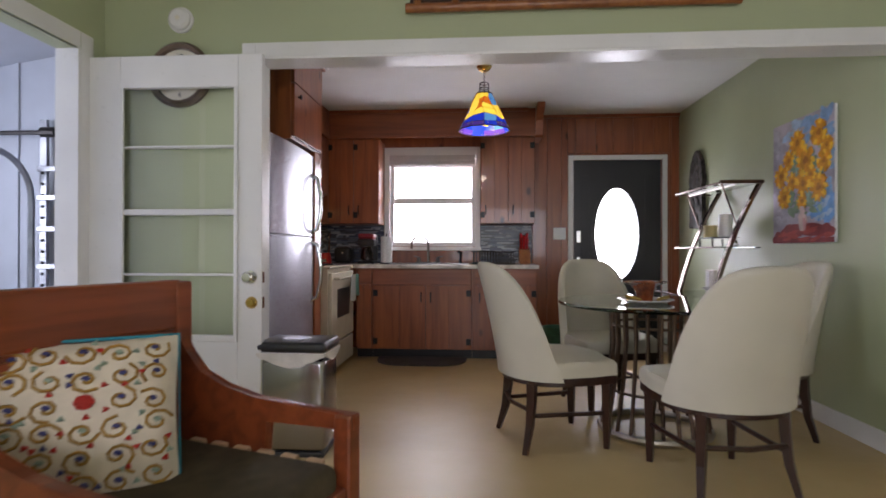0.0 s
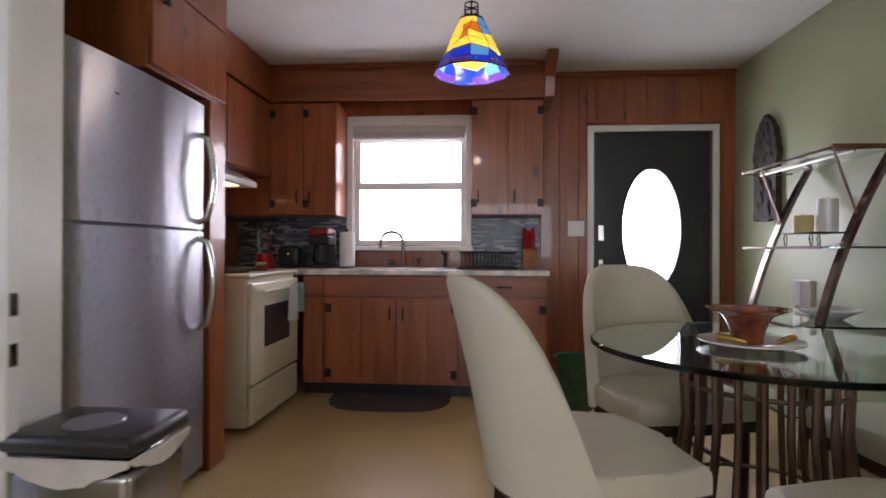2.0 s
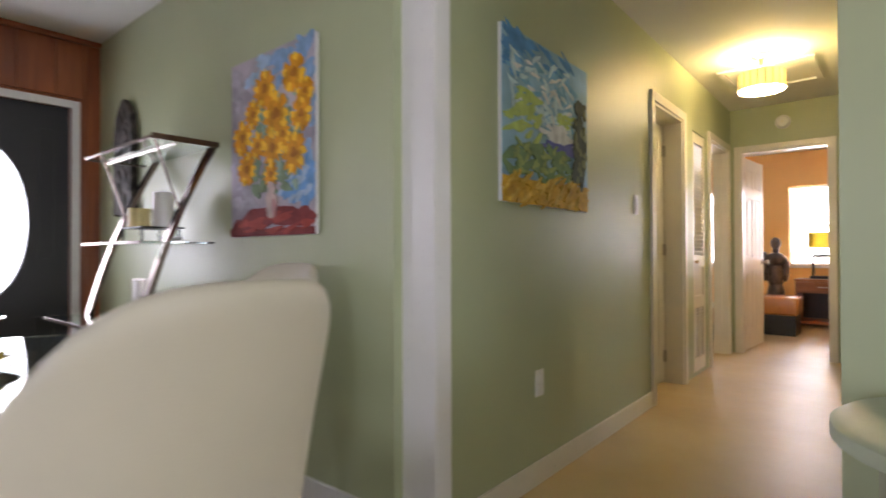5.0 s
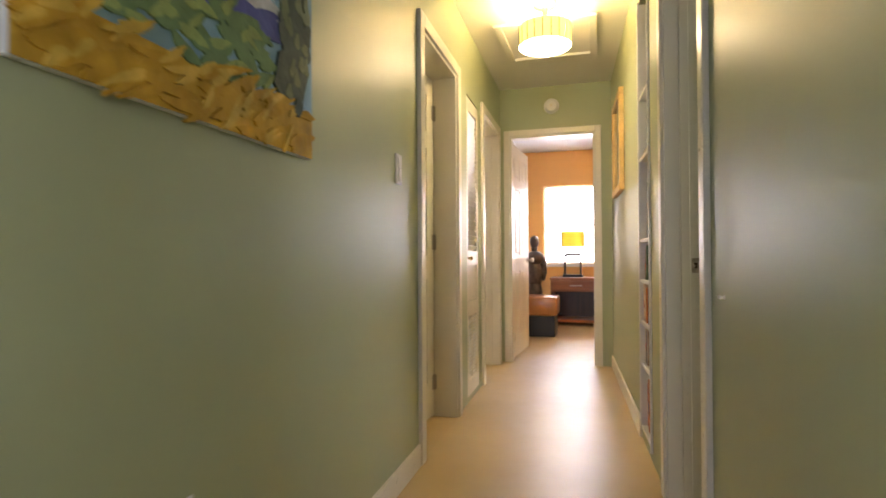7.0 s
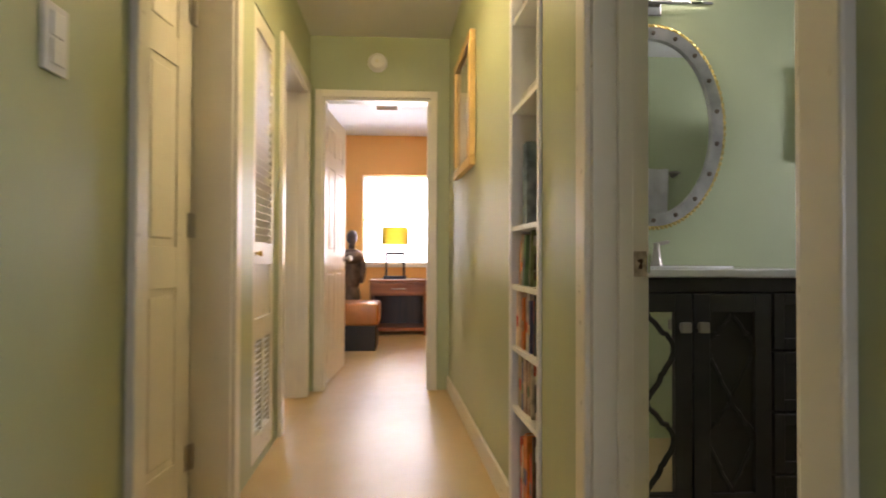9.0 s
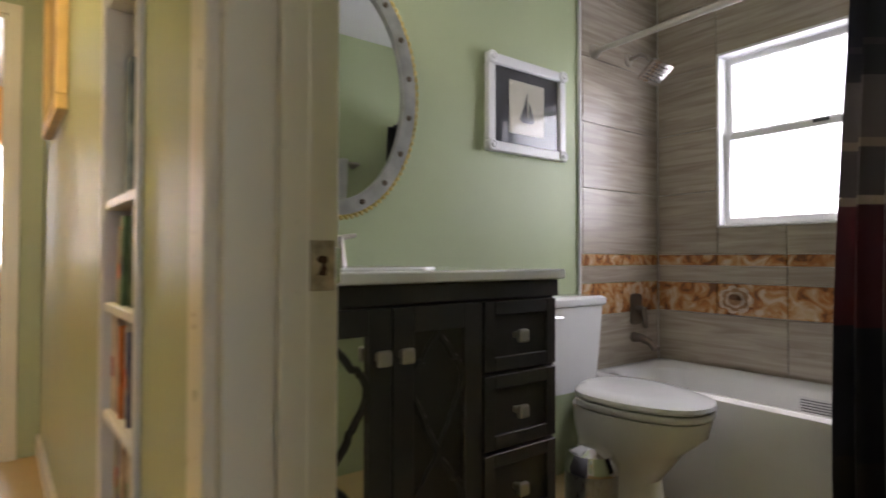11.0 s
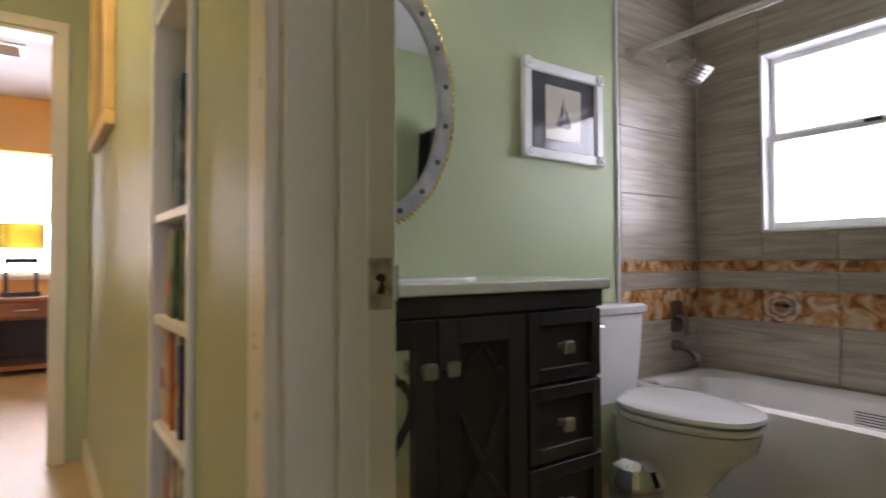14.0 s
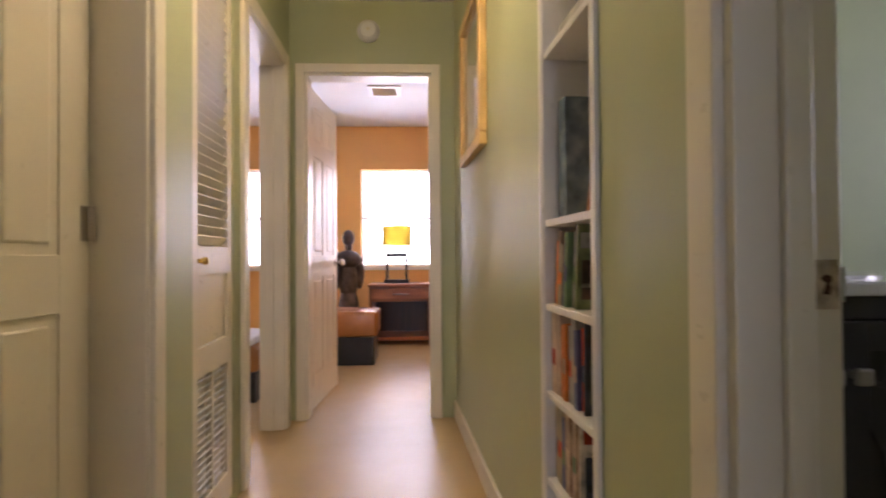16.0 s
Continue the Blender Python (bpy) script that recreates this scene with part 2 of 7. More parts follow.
def tube(points, radius, seg=8, bm=None, flat=1.0):
    """A round bar along points; radius is one number or one for each point."""
    own = bmesh.new()
    pts = [Vector(p) for p in points]
    rad = radius if isinstance(radius, (list, tuple)) else [radius] * len(pts)
    rings, ref = [], None
    for i, p in enumerate(pts):
        d = (pts[min(i + 1, len(pts) - 1)] - pts[max(i - 1, 0)]).normalized()
        if ref is None:
            ref = Vector((0, 0, 1)) if abs(d.z) < 0.9 else Vector((1, 0, 0))
        side = d.cross(ref).normalized()
        ref = side.cross(d).normalized()
        rings.append([own.verts.new(p + side * (rad[i] * math.cos(2 * math.pi * k / seg)) + ref * (flat * rad[i] * math.sin(2 * math.pi * k / seg))) for k in range(seg)])
    for a, b in zip(rings, rings[1:]):
        for k in range(seg):
            own.faces.new((a[k], a[(k + 1) % seg], b[(k + 1) % seg], b[k]))
    own.faces.new(rings[0][::-1]), own.faces.new(rings[-1])
    return own if bm is None else join(bm, own)


def prism(outline, depth, m=None, bevel=0.0):
    """An outline of (u, v) pairs in x and z, given thickness along y."""
    bm = bmesh.new()
    front = [bm.verts.new((u, 0, v)) for u, v in outline]
    back = [bm.verts.new((u, depth, v)) for u, v in outline]
    bm.faces.new(front), bm.faces.new(back[::-1])
    for i in range(len(outline)):
        j = (i + 1) % len(outline)
        bm.faces.new((front[i], back[i], back[j], front[j]))
    if bevel:
        bmesh.ops.bevel(bm, geom=bm.edges[:], offset=bevel, segments=2, affect="EDGES")
    return moved(bm, m) if m is not None else bm


def arc(cx, cz, rx, rz, a0, a1, n):
    return [(cx + rx * math.cos(radians(a0 + (a1 - a0) * i / n)), cz + rz * math.sin(radians(a0 + (a1 - a0) * i / n))) for i in range(n + 1)]


def wall_frame(p0, p1):
    """The pose in which x runs along the wall from p0 to p1 and y to its left."""
    return pose(p0[0], p0[1], 0, 0, 0, math.degrees(math.atan2(p1[1] - p0[1], p1[0] - p0[0])))


def wall(name, p0, p1, thick, z1, openings, material, label, z0=0.0):
    """A wall from p0 to p1 with its faces at y = 0 and y = thick in its own frame, and openings (s0, s1, bottom, top)."""
    length = math.hypot(p1[0] - p0[0], p1[1] - p0[1])
    bm = bmesh.new()
    s = 0.0
    for a, b, lo, hi in sorted(openings):
        if a > s:
            box(s, a, 0, thick, z0, z1, 0, bm)
        if lo > z0:
            box(a, b, 0, thick, z0, lo, 0, bm)
        if hi < z1:
            box(a, b, 0, thick, hi, z1, 0, bm)
        s = b
    if s < length:
        box(s, length, 0, thick, z0, z1, 0, bm)
    ob = part(name, bm, material)
    ob.matrix_basis = wall_frame(p0, p1)
    return structure(ob, label, "wall")


def casing(name, m, s0, s1, top, width, proud, material, label, bottom=0.0, sill=False):
    """Trim round an opening on the face y = 0 of a wall, standing proud of it."""
    t = thing(name, m, label, "trim")
    t["kind"] = "structure"
    part("side_casing", box(s0 - width, s0, -proud, 0.001, bottom, top + width, 0.004), material, t)
    part("side_casing", box(s1, s1 + width, -proud, 0.001, bottom, top + width, 0.004), material, t)
    part("head_casing", box(s0, s1, -proud, 0.001, top, top + width, 0.004), material, t)
    if sill:
        part("sill", box(s0 - width, s1 + width, -proud - 0.03, 0.001, bottom - 0.03, bottom, 0.004), material, t)
    return t


# ---- large structure ----
X_BED, HALL_END = 12.2, 9.03
structure(part("floor_kitchen", box(0.0, 4.4, 3.96, 7.2, -0.1, 0), vinyl), "tan speckled sheet vinyl kitchen floor", "floor")
structure(part("floor_hall", box(-0.4, X_BED + 0.2, -2.7, 3.96, -0.1, 0), vinyl), "cream sheet vinyl floor with a soft shine", "floor")
structure(part("floor_side_room", box(4.4, X_BED + 0.2, 3.96, 7.2, -0.1, 0), vinyl), "cream sheet vinyl floor in the side room", "floor")
structure(part("ceiling_kitchen", box(-0.1, 4.4, 3.97, 7.2, 2.50, 2.6), ceiling_white), "flat white painted kitchen ceiling", "ceiling")
structure(part("ceiling_living", box(-0.5, 4.3, -2.8, 3.97, 3.0, 3.1), ceiling_white), "flat white living room ceiling", "ceiling")
structure(part("ceiling_hall", box(4.2, HALL_END + 0.1, 2.6, 4.3, 2.49, 2.6), ceiling_white), "flat white hall ceiling", "ceiling")
structure(part("ceiling_bath", box(5.5, 7.6, 0.3, 2.75, 2.44, 2.55), ceiling_white), "flat white bathroom ceiling", "ceiling")
structure(part("ceiling_bedroom", box(HALL_END + 0.1, X_BED + 0.2, 1.4, 7.2, 2.50, 2.6), ceiling_white), "flat white bedroom ceiling", "ceiling")
structure(part("ceiling_side_room", box(4.4, HALL_END + 0.1, 4.3, 7.2, 2.50, 2.6), ceiling_white), "flat white side room ceiling", "ceiling")

wall("wall_kitchen_back", (0.0, 6.95), (4.35, 6.95), 0.13, 2.5, [(1.09, 2.03, 1.10, 2.08), (3.06, 3.99, 0, 2.02)], pine, "red-stained knotty pine panelled kitchen wall")
wall("wall_kitchen_left", (0.08, 7.05), (0.08, 4.04), -0.12, 2.5, [], pine, "pine kitchen side wall behind the cabinets")
K0, K1 = (4.19, 4.04), (4.155, 6.95)
wall("wall_kitchen_right", K0, K1, -0.14, 2.5, [], green, "sage green painted kitchen wall")
H0, H1 = (-0.06, 3.905), (4.27, 3.905)
wall("wall_header", H0, H1, 0.135, 3.0, [(0.965, 4.305, 0, 2.065)], green, "sage green wall with a wide cased opening to the kitchen")
L0, L1 = (4.272, 3.897), (HALL_END, 4.02)
wall("wall_hall_left", L0, L1, 0.13, 2.5, [(2.29, 3.0, 0, 2.06), (3.30, 3.71, 0.03, 2.04), (3.87, 4.60, 0, 2.05)], green, "sage green hall wall with three doorways")
R0, R1 = (HALL_END, 3.04), (4.2, 2.765)
wall("wall_hall_right", R0, R1, 0.115, 2.5, [(1.86, 2.20, 0.06, 2.3), (2.605, 3.235, 0, 2.05)], green, "sage green hall wall with a shelf niche and the bathroom doorway")
wall("wall_hall_end", (HALL_END, 4.15), (HALL_END, 2.9), 0.11, 2.5, [(0.22, 0.972, 0, 2.055)], green, "sage green end wall of the hall")
wall("wall_living_return", (4.2, 2.765), (4.2, -2.7), 0.12, 3.0, [], green, "sage green living room wall")
wall("wall_living_back", (4.3, -2.6), (-0.4, -2.6), 0.12, 3.0, [(0.4, 3.0, 0.8, 2.2)], green, "sage green living room wall with a wide window")
# The first opening is unseen, added only to let fill light in.
wall("wall_living_left", (0.06, -2.6), (0.06, 4.03), 0.12, 3.0, [(0.9, 2.7, 0.8, 2.1), (5.35, 6.33, 0, 2.07)], green, "sage green living room wall with an added opening for light and the porch doorway")
structure(part("wall_over_hall", box(4.2, 4.3, 2.6, 3.9, 2.49, 3.0), green), "sage green wall above the hall entrance", "wall")
wall("wall_bath_mirror", (7.415, 2.78), (7.415, 0.3), 0.12, 2.44, [], mint, "mint green painted bathroom wall")
wall("wall_bath_window", (7.53, 0.48), (5.5, 0.48), 0.14, 2.44, [(0.43, 1.33, 1.08, 1.90)], white, "tiled bathroom wall with a sliding window")
wall("wall_bath_left", (5.66, 0.3), (5.66, 2.72), 0.12, 2.44, [], mint, "mint green bathroom wall with a towel bar")
wall("wall_bedroom_far", (X_BED, 7.2), (X_BED, 1.4), 0.12, 2.5, [(1.25, 2.25, 0.84, 1.99), (3.26, 4.17, 0.84, 1.99)], orange, "orange painted bedroom wall with two windows")
wall("wall_bedroom_side", (X_BED, 1.5), (HALL_END, 1.5), 0.1, 2.5, [], orange, "orange bedroom side wall")
wall("wall_side_room", (4.5, 7.1), (X_BED, 7.1), 0.1, 2.5, [], orange, "orange side room wall")
wall("wall_bedroom_near", (HALL_END + 0.112, 2.9), (HALL_END + 0.112, 1.4), -0.1, 2.5, [], orange, "orange bedroom wall beside the door")
structure(part("wall_closet", box(4.36, 4.46, 4.05, 7.1, 0, 2.5), white), "white wall closing the side room", "wall")
structure(part("wall_closet_divider", box(6.3, 6.36, 4.12, 7.1, 0, 2.5), white), "white wall between closet and side room", "wall")


# ---- windows, doors and trim ----
daylight = glow("bright_overcast_sky", (0.97, 0.985, 1.0), 2.2)


def backdrop(x0, x1, y0, y1, z0, z1):
    structure(part("backdrop", box(x0, x1, y0, y1, z0, z1), daylight), "bright white daylight outside the window", "backdrop")


backdrop(-0.2, 3.0, 7.75, 7.8, 0.2, 2.9)
backdrop(3.02, 4.6, 7.75, 7.8, 0.2, 2.9)
backdrop(5.6, 7.6, -0.4, -0.35, 0.4, 2.6)
backdrop(12.9, 12.95, 2.0, 7.0, 0.2, 2.7)
backdrop(-0.5, 5.0, -3.5, -3.45, 0.0, 3.0)
# Glowing sheet outside the added side opening of the living room.
backdrop(-0.75, -0.7, -2.4, 0.8, 0.2, 2.8)


def wpart(name, bm, material, parent, label="", smooth=False):
    """A part given in world coordinates."""
    root = parent
    while root.parent is not None:
        root = root.parent
    return part(name, moved(bm, root.matrix_basis.inverted()), material, parent, label, smooth)


def ellipse_ring(cx, cz, rx, rz, width, depth, n=56):
    """A flat oval ring in x and z with thickness along y."""
    bm = bmesh.new()
    rows = []
    for i in range(n):
        a = 2 * math.pi * i / n
        c, s = math.cos(a), math.sin(a)
        rows.append([bm.verts.new((cx + r1 * c, y, cz + r2 * s)) for r1, r2, y in ((rx, rz, 0), (rx + width, rz + width, 0), (rx + width, rz + width, depth), (rx, rz, depth))])
    for i in range(n):
        a, b = rows[i], rows[(i + 1) % n]
        for k in range(4):
            bm.faces.new((a[k], a[(k + 1) % 4], b[(k + 1) % 4], b[k]))
    return bm


# kitchen window
kw = thing("window_kitchen", pose(1.56, 6.95, 1.06), "white double-hung kitchen window with a rolled-up shade", "window")
kw["kind"] = "structure"
wpart("side_casing", box(1.04, 1.092, 6.925, 6.95, 1.09, 2.17, 0.004), white, kw)
wpart("side_casing", box(2.028, 2.078, 6.925, 6.95, 1.09, 2.17, 0.004), white, kw)
wpart("valance", box(1.092, 2.028, 6.915, 6.95, 2.085, 2.17, 0.006), white, kw)
fold = prism([(6.922, 2.084), (6.918, 2.05), (6.914, 2.03), (6.93, 2.018), (6.918, 2.005), (6.915, 1.985), (6.935, 1.972), (6.975, 1.975), (6.98, 2.084)], 0.93, pose(2.025, 0, 0, 0, 0, 90), 0.003)
wpart("folded_shade", fold, mat("pale_shade_cloth", (0.62, 0.60, 0.60), 0.85, var=0.05, bump=0.3, bump_scale=300), kw, "folded pale fabric shade", True)
wpart("window_sill", box(1.03, 2.09, 6.88, 7.02, 1.055, 1.095, 0.005), white, kw)
for name, zz0, zz1, yy in (("upper_sash", 1.585, 2.0, 7.02), ("lower_sash", 1.10, 1.60, 6.985)):
    bm = box(1.093, 1.135, yy, yy + 0.03, zz0, zz1, 0.003)
    box(1.985, 2.027, yy, yy + 0.03, zz0, zz1, 0.003, bm)
    box(1.135, 1.985, yy, yy + 0.03, zz1 - 0.035, zz1, 0.003, bm)
    box(1.135, 1.985, yy, yy + 0.03, zz0, zz0 + 0.045, 0.003, bm)
    sash = wpart(name, bm, white, kw)
    pane = wpart("pane", box(1.135, 1.985, yy + 0.012, yy + 0.017, zz0 + 0.045, zz1 - 0.035), pane_glass, sash)
    pane.visible_shadow = False

# front door
fd = thing("door_front", pose(3.53, 6.985, 0), "black panelled front door with an oval glass", "door")
fd["kind"] = "structure"
DX0, DX1 = 3.075, 3.985


def door_with_oval(x0, x1, z1, cx, cz, rx, rz, y0, y1, n=64):
    """A slab with an oval hole."""
    bm = bmesh.new()
    inner, outer = [], []
    for y in (y0, y1):
        ri, ro = [], []
        for i in range(n):
            a = 2 * math.pi * i / n
            c, s = math.cos(a), math.sin(a)
            ri.append(bm.verts.new((cx + rx * c, y, cz + rz * s)))
            k = min(((x1 - cx) / c if c > 1e-6 else (x0 - cx) / c if c < -1e-6 else 1e9), ((z1 - cz) / s if s > 1e-6 else (0.01 - cz) / s if s < -1e-6 else 1e9))
            ro.append(bm.verts.new((cx + k * c, y, cz + k * s)))
        for px_, pz_ in ((x0, 0.01), (x1, 0.01), (x0, z1), (x1, z1)):
            near = min(ro, key=lambda v: (v.co.x - px_) ** 2 + (v.co.z - pz_) ** 2)
            near.co.x, near.co.z = px_, pz_
        inner.append(ri), outer.append(ro)
        for i in range(n):
            j = (i + 1) % n
            bm.faces.new((ri[i], ri[j], ro[j], ro[i]))
    for i in range(n):
        j = (i + 1) % n
        bm.faces.new((inner[0][i], inner[1][i], inner[1][j], inner[0][j]))
        bm.faces.new((outer[0][i], outer[0][j], outer[1][j], outer[1][i]))
    return bm


wpart("leaf", door_with_oval(DX0, DX1, 2.02, 3.528, 1.235, 0.232, 0.49, 6.985, 7.03), black_door, fd)
wpart("oval_frame", moved(ellipse_ring(3.528, 1.235, 0.228, 0.486, 0.035, 0.02), pose(0, 6.972, 0)), black_door, fd)
bm = bmesh.new()
vs = [bm.verts.new((3.528 + 0.235 * math.cos(2 * math.pi * i / 48), 7.005, 1.235 + 0.493 * math.sin(2 * math.pi * i / 48))) for i in range(48)]
bm.faces.new(vs)
oval = wpart("oval_glass", bm, glass("bevelled_oval_glass", (1, 1, 1), 0.25), fd, "bright etched oval glass")
oval.visible_shadow = False
lead = bmesh.new()
for i in range(13):
    a = 0.6 + i * 0.43
    cx, cz = 3.528 + 0.11 * math.cos(a * 2.3), 1.08 + 0.27 * math.sin(a)
    tube([(cx + 0.06 * math.cos(a + t), 7.0, cz + 0.09 * math.sin(a * 1.7 + t)) for t in (0, 0.4, 0.8, 1.2)], 0.0016, 5, lead)
wpart("lead_came", lead, nickel, fd)
for x0, x1, zz0, zz1 in ((3.16, 3.27, 0.18, 0.62), (3.79, 3.90, 0.18, 0.62), (3.16, 3.24, 1.0, 1.86), (3.82, 3.90, 1.0, 1.86)):
    wpart("moulding", box(x0, x1, 6.979, 6.985, zz0, zz1, 0.004), black_door, fd)
hd = wpart("lever_handle", box(3.105, 3.145, 6.962, 6.985, 0.90, 0.99, 0.006), chrome, fd, "chrome lever handle")
wpart("lever", tube([(3.125, 6.94, 0.945), (3.20, 6.935, 0.945), (3.235, 6.945, 0.94)], 0.008), chrome, hd, "", True)
wpart("deadbolt", box(3.10, 3.15, 6.96, 6.985, 1.14, 1.27, 0.006), chrome, fd, "chrome keypad deadbolt")
casing("casing_front_door", pose(0, 6.95, 0), 3.06, 3.988, 2.018, 0.05, 0.02, white, "white painted front door casing")
sw = thing("switch_plate_kitchen", pose(2.92, 6.95, 1.17), "white double switch plate on the pine wall", "switch")
wpart("plate", box(2.853, 2.985, 6.92, 6.926, 1.175, 1.30, 0.002), white, sw)
wpart("toggle", box(2.888, 2.898, 6.912, 6.92, 1.225, 1.25, 0.002), white, sw)
wpart("toggle", box(2.94, 2.95, 6.912, 6.92, 1.225, 1.25, 0.002), white, sw)
# opening to the kitchen
casing("casing_opening", wall_frame(H0, H1), 0.965, 4.305, 2.065, 0.075, 0.022, white, "white painted casing of the kitchen opening")
structure(part("opening_jamb_left", box(0.905, 0.917, 3.885, 4.045, 0, 2.065), white), "white jamb of the kitchen opening", "trim")
structure(part("opening_jamb_right", box(4.233, 4.245, 3.885, 4.045, 0, 2.065), white), "white jamb of the kitchen opening", "trim")
structure(part("opening_jamb_head", box(0.917, 4.233, 3.885, 4.045, 2.053, 2.066), white), "white head of the kitchen opening", "trim")
structure(part("baseboard_kitchen", moved(box(0.01, 2.91, -0.001, 0.015, 0, 0.11, 0.004), wall_frame(K0, K1)), white), "white baseboard on the green kitchen wall", "baseboard")

# ---- kitchen cabinets ----
def plank_door(cab, x0, x1, y0, y1, z0, z1, n, axis=0):
    """A door of upright boards on a thin backing."""
    if axis == 0:
        d = wpart("door", box(x0, x1, y1 - 0.008, y1, z0, z1), pine, cab)
        w = (x1 - x0) / n
        spans = [(x0 + i * w + 0.0003, x0 + (i + 1) * w - 0.0003, y0, y1 - 0.0085) for i in range(n)]
    else:
        d = wpart("door", box(x0, x0 + 0.008, y0, y1, z0, z1), pine, cab)
        w = (y1 - y0) / n
        spans = [(x0 + 0.0085, x1, y0 + i * w + 0.0003, y0 + (i + 1) * w - 0.0003) for i in range(n)]
    for a, b, c, e in spans:
        wpart("plank", box(a, b, c, e, z0, z1, 0.0015, None, 1), pine, d)
    return d


def iron_pull(door, x, y, z):
    bm = tube([(x, y, z - 0.045), (x, y - 0.022, z - 0.03), (x, y - 0.026, z), (x, y - 0.022, z + 0.03), (x, y, z + 0.045)], 0.006, 6)
    wpart("handle", bm, black_metal, door, "black iron pull", True)


def iron_hinge(door, x, y, z, side):
    bm = box(x - 0.02, x + 0.02, y - 0.005, y, z - 0.03, z + 0.03, 0.003)
    tube([(x + side * 0.02, y - 0.006, z - 0.032), (x + side * 0.02, y - 0.006, z + 0.032)], 0.005, 6, bm)
    wpart("hinge", bm, black_metal, door, "black iron hinge")


def wall_cabinet(x0, x1, split, pull, hinge):
    c = thing("wall_cabinet", pose(x0, 6.95, 1.33), "red-stained knotty pine wall cabinet over the counter", "cabinet", "kitchen wall cabinets")
    wpart("body", box(x0, x1, 6.64, 6.948, 1.33, 2.21, 0.003), pine, c)
    for (a, b) in ((x0, split), (split, x1)):
        d = plank_door(c, a + 0.004, b - 0.004, 6.618, 6.64, 1.335, 2.195, 2)
        if abs(a - pull) < abs(b - pull):
            iron_pull(d, a + 0.05, 6.618, 1.47)
        else:
            iron_pull(d, b - 0.05, 6.618, 1.47)
        hx, side = (a + 0.025, -1) if b == split and hinge < 0 else (b - 0.03, 1) if a == split and hinge > 0 else (a + 0.02, -1)
        iron_hinge(d, hx, 6.618, 1.42, side), iron_hinge(d, hx, 6.618, 2.12, side)
    return c


wall_cabinet(0.505, 1.038, 0.775, 0.9, -1)
wall_cabinet(2.085, 2.63, 2.36, 2.2, 1)
side_cab = thing("wall_cabinet", pose(0.08, 5.9, 1.62), "red-stained pine wall cabinet over the stove", "cabinet", "kitchen wall cabinets")
wpart("body", box(0.082, 0.493, 5.16, 6.62, 1.62, 2.21, 0.003), pine, side_cab)
for a, b in ((5.17, 5.9), (5.9, 6.6)):
    d = plank_door(side_cab, 0.493, 0.515, a + 0.004, b - 0.004, 1.63, 2.19, 3, 1)
corner = thing("corner_cabinet", pose(0.2, 6.8, 1.33), "red-stained pine corner cabinet", "cabinet", "kitchen wall cabinets")
wpart("body", box(0.082, 0.503, 6.622, 6.948, 1.33, 2.21, 0.003), pine, corner)
soffit = thing("cabinet_soffit", pose(1.3, 6.8, 2.21), "red-stained pine soffit above the wall cabinets", "cabinet")
wpart("front_board", box(0.082, 2.632, 6.61, 6.63, 2.215, 2.495, 0.003), pine_x, soffit)
wpart("side_board", box(0.50, 0.52, 5.16, 6.61, 2.215, 2.495, 0.003), pine_x, soffit)
wpart("rail", box(0.52, 2.632, 6.598, 6.612, 2.21, 2.235, 0.003), pine_x, soffit)
wpart("end_board", box(2.612, 2.634, 6.631, 6.948, 2.215, 2.495, 0.003), pine_x, soffit)
wpart("crown", box(0.52, 2.56, 6.585, 6.612, 2.46, 2.497, 0.006), pine_x, soffit)
wpart("bracket", prism([(6.63, 2.20), (6.60, 2.22), (6.57, 2.36), (6.40, 2.45), (6.38, 2.495), (6.95, 2.495), (6.95, 2.20)], 0.075, pose(2.706, 0, 0, 0, 0, 90), 0.003), pine_x, soffit)

counter = thing("countertop", pose(1.4, 6.6, 0.88), "marbled laminate countertop with a wooden edge", "countertop")
wpart("slab", box(0.10, 2.64, 6.32, 6.945, 0.88, 0.918, 0.006), laminate, counter)
wpart("slab_side", box(0.10, 0.84, 6.285, 6.318, 0.88, 0.918, 0.006), laminate, counter)


def base_cabinet(x0, x1, doors, drawer, label):
    c = thing("base_cabinet", pose(x0, 6.6, 0), label, "cabinet", "kitchen base cabinets")
    wpart("body", box(x0, x1, 6.37, 6.94, 0.09, 0.878, 0.002), pine, c)
    wpart("toe_kick", box(x0, x1, 6.43, 6.45, 0, 0.09), black, c, "black toe kick")
    if drawer:
        for a, b in drawer:
            d = wpart("drawer_front", box(a, b, 6.348, 6.37, 0.735, 0.865, 0.004), pine_x, c)
            wpart("handle", tube([((a + b) / 2 - 0.05, 6.348, 0.80), ((a + b) / 2 - 0.03, 6.325, 0.80), ((a + b) / 2 + 0.03, 6.325, 0.80), ((a + b) / 2 + 0.05, 6.348, 0.80)], 0.006, 6), black_metal, d, "", True)
    else:
        wpart("false_front", box(x0 + 0.005, x1 - 0.005, 6.35, 6.37, 0.725, 0.872, 0.004), pine_x, c)
    for a, b, pull in doors:
        d = plank_door(c, a + 0.003, b - 0.003, 6.346, 6.37, 0.10, 0.715, 2)
        if pull < 0:
            iron_pull(d, a + 0.045, 6.346, 0.60)
            hx, sd = b - 0.03, 1
        elif pull > 0:
            iron_pull(d, b - 0.045, 6.346, 0.60)
            hx, sd = a + 0.03, -1
        else:
            continue
        iron_hinge(d, hx, 6.346, 0.64, sd), iron_hinge(d, hx, 6.346, 0.17, sd)


